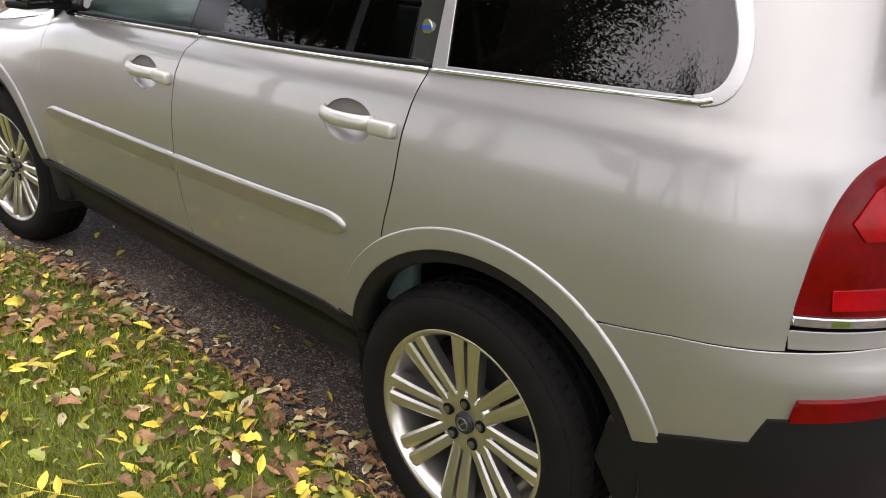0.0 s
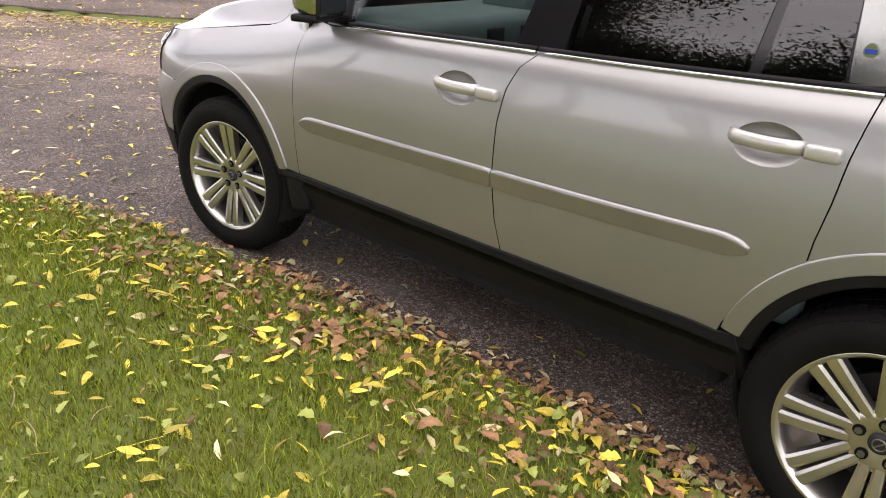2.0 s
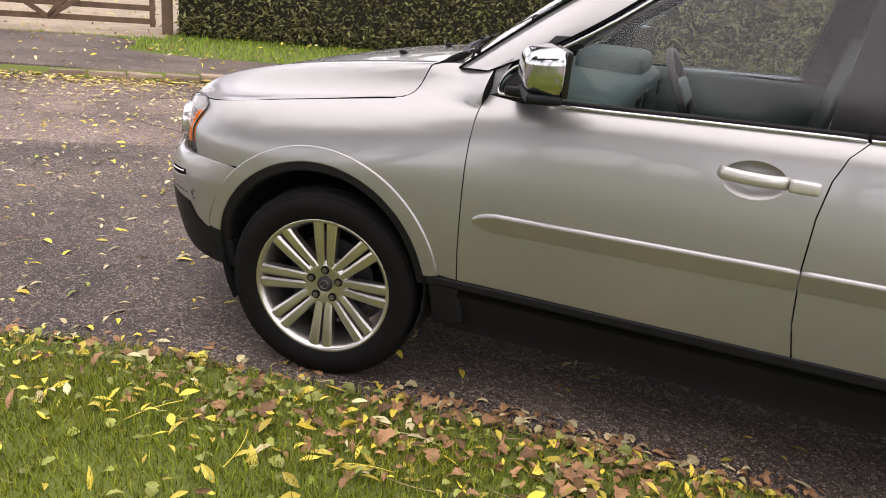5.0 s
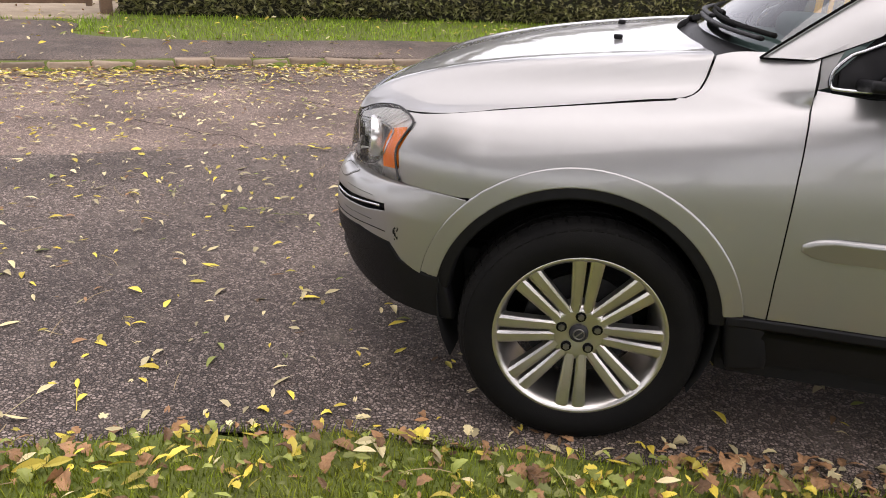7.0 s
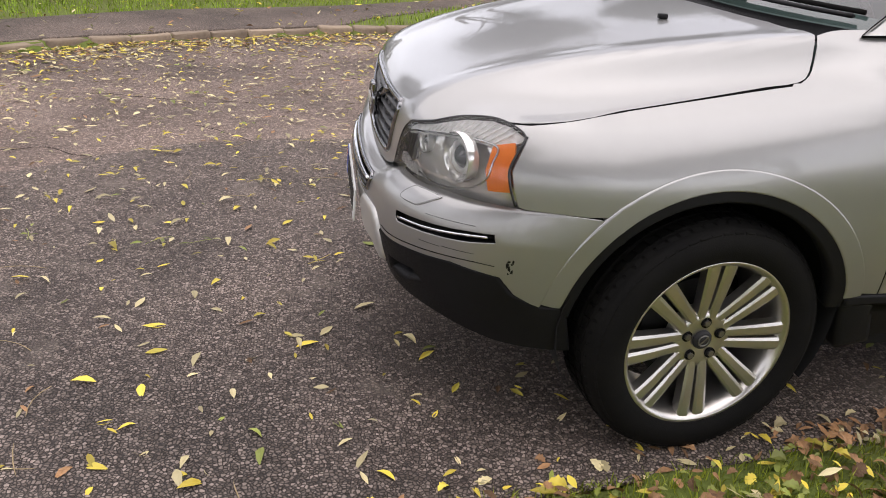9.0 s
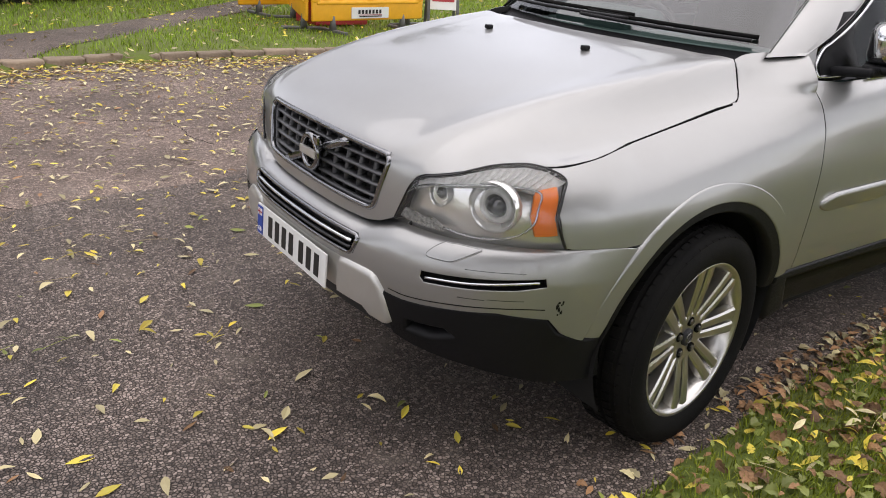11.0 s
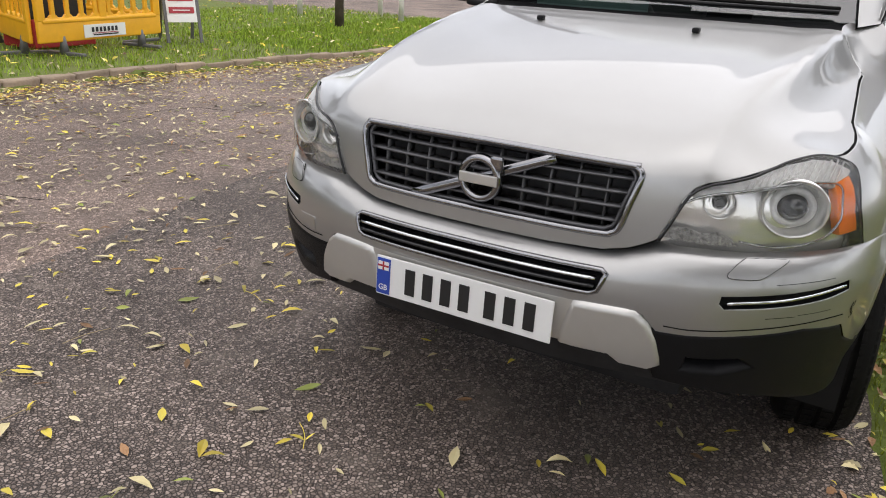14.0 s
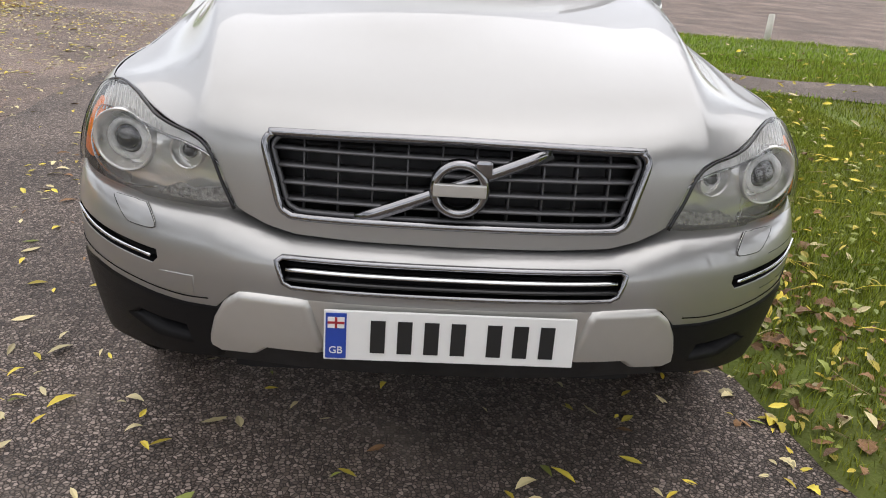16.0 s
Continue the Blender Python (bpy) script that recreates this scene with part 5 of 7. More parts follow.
make_wheel(0.0, 0.805, STEER, 1)
make_wheel(0.0, 0.805, STEER, -1)
make_wheel(-2.857, 0.800, 0, 1)
make_wheel(-2.857, 0.800, 0, -1)
BODY[0] = True


# wheel houses, floor and underside
def wheel_house(cx):
    for s in (1, -1):
        pts = arc(cx, ACZ, 0.405, -30, 210, 24)
        v = [(x, s * y, z) for x, z in pts for y in (0.872, 0.45)]
        f = [(2 * i, 2 * i + 1, 2 * i + 3, 2 * i + 2) for i in range(len(pts) - 1)]
        k = len(v)
        v += [(x, s * 0.45, z) for x, z in pts]
        f.append(tuple(range(k, k + len(pts))))
        mesh_ob("wheel_house", v, f, M_CARPET, car, "black felt wheel house lining", True)


wheel_house(AF)
wheel_house(AR)
part("underside", bm_box((2.00, 1.52, 0.20), Matrix.Translation((-1.43, 0, 0.345)), 0.05), M_CARPET, car, "dark underside")
part("front_subframe", bm_box((1.2, 1.05, 0.22), Matrix.Translation((0.05, 0, 0.35)), 0.05), M_DARK, car)
part("rear_subframe", bm_box((1.3, 0.9, 0.2), Matrix.Translation((-3.0, 0, 0.42)), 0.04), M_DARK, car)
# unseen sheets added to block light and darken the road below the car
part("shade_sheet", bm_box((1.10, 1.26, 0.03), Matrix.Translation((-0.02, 0, 0.262)), 0.01), M_CARPET, car, "unseen dark sheet added to shade the road under the engine")
part("rear_shade_sheet", bm_box((1.30, 1.26, 0.03), Matrix.Translation((-3.05, 0, 0.30)), 0.01), M_CARPET, car)
part("front_bulkhead", bm_box((0.05, 1.2, 0.5), Matrix.Translation((0.68, 0, 0.60))), M_DARK, car, "dark engine bay")
part("mud_flap", bm_box((0.12, 0.24, 0.20), Matrix.Translation((-0.495, 0.745, 0.42)) @ Matrix.Rotation(0.2, 4, "Y"), 0.02), M_BLACK, car, "black mud flap", True)
part("mud_flap", bm_box((0.12, 0.24, 0.20), Matrix.Translation((-0.495, -0.745, 0.42)) @ Matrix.Rotation(0.2, 4, "Y"), 0.02), M_BLACK, car, "black mud flap", True)


# ---- cabin glass and pillars ----
def side_glass(u, z):
    b = belt(u) - 0.0
    return u, 0.822 - 0.36 * (z - 1.16) - 0.22 * (z - 1.16) ** 2 - 0.02 * max(0, (-2.6 - u)) ** 2 - 0.26 * max(0, u + 1.0) ** 1.7, z


ROOF_Z = 1.665
roofline = lambda x: hermite((-3.6, -2.6, -1.8, -1.25, -0.95), (1.60, 1.655, 1.67, 1.650, 1.60), x)
win = lambda xs: [(x, belt(x) + 0.016) for x in xs]
glass_f = win((-0.78, -1.2, -1.592)) + [(-1.633, 1.45), (-1.668, roofline(-1.668) - 0.02), (-1.5, roofline(-1.5) - 0.02), (-1.28, 1.625), (-1.18, 1.59), (-0.95, 1.45), (-0.79, 1.345), (-0.75, 1.25)]
glass_r1 = win((-1.775, -2.1, -2.333)) + [(-2.347, 1.45), (-2.362, roofline(-2.362) - 0.02), (-2.1, roofline(-2.1) - 0.02), (-1.792, roofline(-1.792) - 0.02), (-1.782, 1.45)]
glass_r2 = win((-2.367, -2.566)) + [(-2.538, 1.45), (-2.512, roofline(-2.512) - 0.02), (-2.388, roofline(-2.388) - 0.02), (-2.376, 1.45)]
glass_q = qwin
for nm, poly, m_, par, lab in (("door_window", glass_f, M_GLASS, front_door, "clear front window"), ("door_window", glass_r1, M_TINT, rear_door, "dark privacy window"),
                               ("door_window", glass_r2, M_TINT, rear_door, "dark privacy window"), ("quarter_window", glass_q, M_TINT, rear_quarter, "dark privacy window in a chrome frame")):
    for ob in panel(nm, poly[::-1], (lambda u, z: (flank(u, z)[0], flank(u, z)[1] - 0.008, z)) if poly is qwin else side_glass, m_, par, lab, step=0.08, edge=0.0):
        ob.visible_shadow = False
frame_out = win((-0.585, -1.2, -1.8, -2.4, -2.665)) + [(-2.624, 1.45), (-2.585, roofline(-2.585)), (-2.4, roofline(-2.4)), (-1.8, roofline(-1.8)), (-1.5, roofline(-1.5)), (-1.28, 1.645), (-1.14, 1.61), (-0.905, 1.462), (-0.74, 1.352), (-0.59, 1.195)]
frame_out = [(x, z - 0.012) if z < 1.25 else (x, z) for x, z in frame_out]
panel("window_frame", frame_out[::-1], side_glass, M_GLOSSBLACK, car, "gloss black window frames and pillars", step=0.08, lift=-0.003, edge=0.03, holes=[glass_f, glass_r1, glass_r2])
cp = [(-2.578, belt(-2.6) + 0.02), (-2.656, belt(-2.66) + 0.012), (-2.615, 1.45), (-2.588, 1.60), (-2.512, 1.60), (-2.539, 1.45)]
panel("pillar_cover", cp, side_glass, M_SILVERGLOSS, rear_door, "gloss silver pillar cover with a small round shield", step=0.04, lift=0.003, edge=0.005)
for k, d in enumerate(rear_door):
    s = 1 if k == 0 else -1
    x, y, z = side_glass(-2.601, 1.297)
    part("shield_badge", bm_cyl(0.017, 0.017, 0.006, Matrix.Translation((x, s * (y + 0.006), z)) @ Matrix.Rotation(s * math.pi / 2, 4, "X") @ Matrix.Scale(1.15, 4, (0, 1, 0)), 20, 0.002), M_CHROME, d, "small chrome shield with a blue band")
    part("badge_bar", bm_box((0.026, 0.003, 0.012), Matrix.Translation((x, s * (y + 0.0100), z))), M_BLUE, d)
# chrome waist strip and black seal above it
for xs, par in (((-0.80, -1.69), front_door), ((-1.70, -2.665), rear_door)):
    pts = [(x, side_y(x, belt(x) - 0.002) + 0.0, belt(x) + 0.003) for x in np.linspace(*xs, 16)]
    strip("waist_strip", pts, round_shape(0.018, 0.013, 8), M_CHROME, par, "chrome waist strip")
    pts = [(x, side_y(x, belt(x)) - 0.008, belt(x) + 0.012) for x in np.linspace(*xs, 16)]
    strip("window_seal", pts, round_shape(0.022, 0.018, 8), M_BLACK, par, "black rubber seal")
qc = smooth_line([(x, side_y(x, belt(x) - 0.002), belt(x) + 0.003) for x in np.linspace(-2.675, -3.20, 8)] + [flank(u, z) for u, z in ((-3.26, 1.243), (-3.298, 1.245), (-3.322, 1.252))], 5)
strip("quarter_chrome", [(x, y + 0.001, z) for x, y, z in qc], round_shape(0.014, 0.016, 8), M_CHROME, rear_quarter, "chrome window surround", up=(0, 1, 0))
panel("window_surround", Q_OUT + Q_IN[::-1], flank, M_SURROUND, rear_quarter, "broad satin chrome surround behind the window", step=0.02, lift=0.004, edge=0.012, chamfer=0.003)


# windscreen, cowl, A-pillars, roof
def screen(a, y):
    """The windscreen: a climbs from its foot to the roof."""
    w = abs(y)
    x0, z0 = -0.275 - 0.155 * (w / 0.68) ** 2.2, 1.212
    x1, z1 = -0.95 - 0.13 * (w / 0.6) ** 2, 1.675 - 0.03 * (w / 0.6) ** 2
    return x0 + (x1 - x0) * a, y, z0 + (z1 - z0) * a + 0.02 * math.sin(math.pi * a)


sw = [(0.0, 0.715), (1.0, 0.575)]
so = [(0.0, -0.68), (0.0, -0.4), (0.0, 0), (0.0, 0.4), (0.0, 0.68), (0.5, 0.63), (1.0, 0.575), (1.0, 0.0), (1.0, -0.575), (0.5, -0.63)]
vv, ff, nn = patch(so[::-1], screen, step=0.07, edge=0, flip=True)
ws = mesh_ob("windscreen", vv, ff, M_SCREEN, car, "clear windscreen", True, nn)
ws.visible_shadow = False


def pillar_line(a):
    """The line of the A-pillar's outer edge on the window plane."""
    return -0.553 - 0.62 * a, 1.218 + 0.417 * a - 0.034 * math.sin(math.pi * a)


def pillar(s, t):
    """The A-pillar from the windscreen's edge round to the door window."""
    a = t
    p = Vector(screen(a, 0.675 - 0.10 * a))
    q = Vector(side_glass(*pillar_line(a))) + Vector((0, 0.004, 0))
    m = (p + q) / 2 + Vector((0.012, 0.022, 0.014)) * min(1.0, max(0.1, 0.2 + 3 * a))
    r = p * (1 - s) ** 2 + m * (2 * s * (1 - s)) + q * s * s
    return r.x, r.y, r.z


panel("a_pillar", [(0, -0.035), (1, -0.035), (1, 0.5), (1, 1), (0, 1), (0, 0.5)][::-1], pillar, M_PAINT, car, step=0.08, edge=0.012)


frame_foot = [(-0.547, 1.137), (-0.551, 1.18), (-0.556, 1.226), (-0.610, 1.262), (-0.590, 1.215), (-0.580, 1.18), (-0.578, 1.150)]
panel("frame_foot", frame_foot[::-1], side_glass, M_PAINT, front_door, "", step=0.02, lift=0.003, edge=0.006)
chrome_line = smooth_line([(-0.68, 1.150), (-0.61, 1.147), (-0.580, 1.152), (-0.582, 1.19)] + [(x - 0.026, z - 0.006) for x, z in (pillar_line(a) for a in (0.06, 0.12, 0.25, 0.4, 0.6, 0.8, 1.0))], 5)
strip("pillar_chrome", [(lambda q: (q[0], q[1] + 0.007, q[2]))(side_glass(x, z)) for x, z in chrome_line], round_shape(0.012, 0.014, 8), M_CHROME, front_door, "chrome edge along the pillar", up=(0, 1, 0))


def roof(x, y):
    e = (abs(y) / 0.64) ** 3
    return x, y, roofline(x) + 0.05 - 0.05 * e


ro = [(-1.10, 0), (-1.15, 0.4), (-1.27, 0.6), (-1.6, 0.635), (-2.6, 0.64), (-3.5, 0.60), (-3.62, 0.4), (-3.65, 0)]
ro = ro + [(x, -y) for x, y in ro[::-1][1:-1]]
vv, ff, nn = patch(ro[::-1], roof, step=0.1, edge=0.05)
mesh_ob("roof", vv, ff, M_PAINT, car, "silver roof", True, nn)
rg = lambda a, y: (-3.76 + 0.14 * a - 0.06 * y * y * 0, y, 1.40 + 0.22 * a)
vv, ff, nn = patch([(0, -0.7), (0, 0.7), (1, 0.6), (1, -0.6)], rg, step=0.1, edge=0.01)
mesh_ob("rear_window", vv, ff, M_TINT, car, "dark rear window", True, nn)
for s in (1, -1):
    strip("roof_rail", smooth_line([(-1.5, s * 0.60, roofline(-1.5) + 0.03), (-1.6, s * 0.60, roofline(-1.6) + 0.07), (-2.5, s * 0.61, roofline(-2.5) + 0.08), (-3.3, s * 0.59, roofline(-3.3) + 0.07), (-3.42, s * 0.58, roofline(-3.4) + 0.02)], 5), round_shape(0.03, 0.035, 10), M_TRIMSILVER, car, "satin roof rail", False)
cowl = lambda a, y: (-0.19 - 0.07 * (abs(y) / 0.68) ** 2 - (0.10 + 0.09 * (abs(y) / 0.68) ** 2.2) * a, y, 1.172 + 0.033 * a - 0.02 * math.sin(math.pi * a))
vv, ff, nn = patch([(0, -0.66), (0, 0), (0, 0.66), (1, 0.68), (1, 0), (1, -0.68)], cowl, step=0.06, edge=0.0)
mesh_ob("cowl", vv, ff, M_BLACK, car, "black plastic cowl under the wipers", True, nn)

# wipers and washer jets
def on_screen(y, a, lift):
    x, y, z = screen(a, y)
    return x + lift * 0.5, y, z + lift


for ys, a0, a1 in (((0.62, 0.45, 0.25, 0.08, -0.06), 0.02, 0.035), ((0.16, -0.08, -0.3, -0.5, -0.6), 0.05, 0.035)):
    pts = [on_screen(y, a0 + (a1 - a0) * k / 4, 0.022) for k, y in enumerate(ys)]
    w = strip("wiper", smooth_line(pts, 6), round_shape(0.022, 0.014, 8), M_BLACK, car, "black wiper arm and blade", False)[0]
    pts = [on_screen(y, a0 + (a1 - a0) * k / 4 + 0.045, 0.010) for k, y in enumerate(ys)]
    strip("wiper_blade", smooth_line(pts, 6), round_shape(0.012, 0.016, 6), M_RUBBER, w, "", False)
for s in (1, -1):
    part("washer_jet", bm_box((0.030, 0.022, 0.016), Matrix.Translation((0.0, s * 0.265, bonnet_top(0.0, 0.265) + 0.008)), 0.006, 3), M_BLACK, car, "black washer jet", True)

# ---- mirrors ----
for s in (1, -1):
    mir_ob = new("door_mirror")
    mir_ob.parent = car
    mir_ob["label"] = "door mirror with a chrome cover on a black foot"
    bm = bm_box((0.13, 0.245, 0.16), None, 0.055, 5)
    for v_ in bm.verts:
        k = (v_.co.x + 0.065) / 0.13
        v_.co.y *= 1 - 0.22 * k
        v_.co.z *= 1 - 0.30 * k
    mm = Matrix.Translation((-0.762, s * 0.945, 1.262)) @ Matrix.Rotation(s * 0.40, 4, "Z")
    bm.transform(mm)
    part("mirror_cover", bm, M_CHROME, mir_ob, "chrome mirror cover", True)
    part("mirror_glass", bm_box((0.02, 0.22, 0.135), mm @ Matrix.Translation((-0.060, 0, 0)), 0.009), M_GLOSSBLACK, mir_ob, "dark mirror glass and rim")
    part("mirror_foot", join(bm_box((0.12, 0.15, 0.03), Matrix.Translation((-0.70, s * 0.845, 1.172)) @ Matrix.Rotation(s * 0.12, 4, "X"), 0.012, 3), bm_box((0.11, 0.22, 0.028), mm @ Matrix.Translation((0, 0, -0.075)), 0.012, 3)), M_BLACK, mir_ob, "black mirror foot", True)
    tri = [(-0.60, 1.150), (-0.79, 1.156), (-0.765, 1.25), (-0.80, 1.35), (-0.74, 1.345), (-0.60, 1.19)]
    vv, ff, nn = patch(tri[::-1], side_glass, step=0.05, lift=0.004, edge=0.01, flip=True)
    mesh_ob("mirror_base", [(p.x, s * p.y, p.z) for p in vv], ff if s > 0 else [q[::-1] for q in ff], M_BLACK, mir_ob, "black triangular mirror base", True)

# ---- cabin ----
part("cabin_floor", bm_box((3.0, 1.5, 0.05), Matrix.Translation((-2.0, 0, 0.45))), M_CARPET, car, "dark carpet")
dash = bm_box((0.50, 1.44, 0.34), Matrix.Translation((-0.72, 0, 1.00)), 0.07, 4)
part("dashboard", dash, M_CABIN, car, "grey-green soft dashboard", True)
part("dash_binnacle", bm_box((0.30, 0.42, 0.12), Matrix.Translation((-0.78, -0.37, 1.19)), 0.05, 4), M_CABIN, car, "", True)
for y in (0.62, 0.12, -0.12, -0.64):
    v_ = bm_box((0.02, 0.12, 0.07), Matrix.Translation((-0.965, y, 1.08)), 0.006)
    part("air_vent", v_, M_INK, car, "dark air vent")
rv, rf = lathe([(0.178, -0.014), (0.178, 0.014), (0.190, 0.018), (0.200, 0.010), (0.200, -0.010), (0.190, -0.018)], 40, True)
wm = Matrix.Translation((-1.10, -0.37, 1.10)) @ Matrix.Rotation(radians(-64), 4, "Y") @ Matrix.Rotation(math.pi / 2, 4, "X")
steer_w = mesh_ob("steering_wheel", [wm @ Vector(q) for q in rv], rf, M_SEAT, car, "dark leather steering wheel", True)
part("wheel_boss", bm_box((0.11, 0.05, 0.34), wm, 0.02, 3), M_CABIN, steer_w, "", True)


def seat(x, y):
    s_ = new("seat")
    s_.parent = car
    s_["label"] = "dark leather car seat"
    part("cushion", bm_box((0.52, 0.52, 0.18), Matrix.Translation((x, y, 0.74)), 0.06, 4), M_SEAT, s_, "", True)
    part("backrest", bm_box((0.16, 0.50, 0.66), Matrix.Translation((x - 0.30, y, 1.08)) @ Matrix.Rotation(-0.22, 4, "Y"), 0.06, 4), M_SEAT, s_, "", True)
    part("headrest", bm_box((0.10, 0.28, 0.19), Matrix.Translation((x - 0.39, y, 1.46)) @ Matrix.Rotation(-0.15, 4, "Y"), 0.04, 4), M_SEAT, s_, "", True)


for x, y in ((-1.45, 0.37), (-1.45, -0.37), (-2.45, 0.42), (-2.45, -0.42), (-2.45, 0.0)):
    seat(x, y)
for s in (1, -1):
    part("door_card", bm_box((1.9, 0.05, 0.62), Matrix.Translation((-1.65, s * 0.765, 0.85)), 0.02), M_CABIN, car, "dark door lining", True)
part("headlining", bm_box((2.3, 1.1, 0.02), Matrix.Translation((-2.35, 0, 1.60))), M_CABIN, car)


BODY[0] = False


# ---- pavement, kerb and paths ----
def offset_line(line, d):
    """A line moved sideways by d, to the right of its way."""
    p = np.array(line)
    t = np.gradient(p, axis=0)
    t /= np.linalg.norm(t, axis=1)[:, None] + 1e-9
    return [tuple(q) for q in p + d * np.stack([t[:, 1], -t[:, 0]], 1)]


far_part = [p for p in far_line if p[0] < 14]
kerb_in = [p for p in far_line if 0.8 < p[0] < 14]
pave_far = smooth_line([(14.0, 0.3), (12.0, -1.5), (10.2, -3.5), (9.0, -4.75), (7.6, -6.0), (6.9, -6.0), (6.3, -5.2), (4.65, -5.75), (2.9, -7.1), (0.9, -7.95), (-1.1, -9.45), (-3.8, -12.3), (-9, -17.5)], 4)
pave_near = [(p[0], p[1] - 0.16) for p in kerb_in] + [(0.45, -7.05), (-0.65, -8.05), (-3.2, -10.6), (-8, -15.4)]
pave_poly = pave_far[::-1] + pave_near
v, f, n = patch([(x, y) for x, y in pave_poly], lambda x, y: (x, y, 0.086 + 0.006 * math.sin(1.1 * x) * math.sin(1.3 * y)), step=0.4, edge=0.03)
tagged(mesh_ob("pavement", v, f, M_PATH, smooth=True), "worn grey-brown tarmac footway", "pavement", kind="structure")
drive = [(7.0, -6.7), (8.4, -5.5), (9.7, -4.2), (12.0, -3.2), (15.5, -5.0), (18.5, -13.0), (11.5, -16.0)]
v, f, n = patch(drive, lambda x, y: (x, y, 0.094), step=1.0, edge=0.03)
tagged(mesh_ob("driveway", v, f, M_GRAVEL, smooth=True), "pale gravel drive behind the gate", "driveway", kind="structure")
trod = [(-4.6, 3.4), (-4.45, 4.3), (-4.1, 5.4), (-3.6, 7.0), (-4.9, 7.6), (-5.3, 6.0), (-5.6, 4.95), (-5.68, 3.9), (-6.3, 2.6), (-7.2, 1.6), (-6.2, 1.4), (-5.2, 2.4)]
v, f, n = patch(trod, lambda x, y: (x, y, float(ground_z([x], [y])[0]) + 0.012), step=0.3, edge=0)
tagged(mesh_ob("path", v, f, M_PATH, smooth=True), "narrow trodden earth path across the grass", "path", kind="structure")

kerb = thing("kerb", "weathered low stone kerb along the road", "kerb", kind="structure")
rng = random.Random(11)
kd, acc = [], 0.0
for a, b in zip(far_part[:-1], far_part[1:]):
    L = math.dist(a, b)
    kd.append((acc, a, b, L))
    acc += L


def along(s):
    for c, a, b, L in kd:
        if s <= c + L:
            t = (s - c) / L
            return a[0] + (b[0] - a[0]) * t, a[1] + (b[1] - a[1]) * t, math.atan2(b[1] - a[1], b[0] - a[0])
    return b[0], b[1], math.atan2(b[1] - a[1], b[0] - a[0])


stone_meshes = []
for k in range(5):
    bm = bm_box((rng.uniform(0.36, 0.40), 0.13, 0.22), None, 0.026, 3)
    for q in bm.verts:
        q.co += Vector((rng.uniform(-0.008, 0.008), rng.uniform(-0.008, 0.008), rng.uniform(-0.008, 0.008)))
    me = bpy.data.meshes.new("kerb_stone")
    bm.to_mesh(me)
    bm.free()
    me.materials.append(M_KERB)
    me.polygons.foreach_set("use_smooth", [True] * len(me.polygons))
    stone_meshes.append(me)
s = 0.3
while s < acc:
    x, y, a = along(s)
    drop = 0.055 if 5.7 < x < 11 else 0.0
    o = new("kerb_stone", stone_meshes[rng.randrange(5)])
    o.parent = kerb
    o.matrix_basis = pose(x, y - 0.065, -0.028 - drop + rng.uniform(-0.012, 0.012), rng.uniform(-4, 4), rng.uniform(-2, 2), math.degrees(a) + rng.uniform(-2, 2))
    s += 0.395


# cracks in the worn surface
crack_rng = random.Random(9)
for k in range(7):
    x, y, a = (1.9, -2.55, 2.9, 0.9, 3.6, -1.2, 4.4)[k], (-2.6, -3.0, -3.4, -4.2, -2.2, -4.6, -3.0)[k], crack_rng.uniform(2.2, 3.6)
    pts = []
    for i in range(26):
        pts.append((x, y, flat(0.0)(x, y)[2] + 0.0015))
        a += crack_rng.uniform(-0.5, 0.5)
        x, y = x + 0.06 * math.cos(a), y + 0.06 * math.sin(a)
    v, f = sweep(pts, [(-0.0022, -0.004), (0.0022, -0.004), (0.0016, 0.0006), (-0.0016, 0.0006)])
    tagged(mesh_ob("road_crack", v, f, M_GAPSHADE), "thin dark crack in the worn asphalt", "crack", kind="structure")

# ---- fallen leaves and grass ----
def leaf_rows(kind):
    if kind == "lance":
        return [(0.0, 0.02), (0.18, 0.6), (0.42, 1.0), (0.72, 0.7), (1.0, 0.02)]
    return [(0.0, 0.05), (0.12, 0.62), (0.27, 0.95), (0.40, 0.66), (0.55, 1.0), (0.68, 0.6), (0.82, 0.62), (1.0, 0.03)]


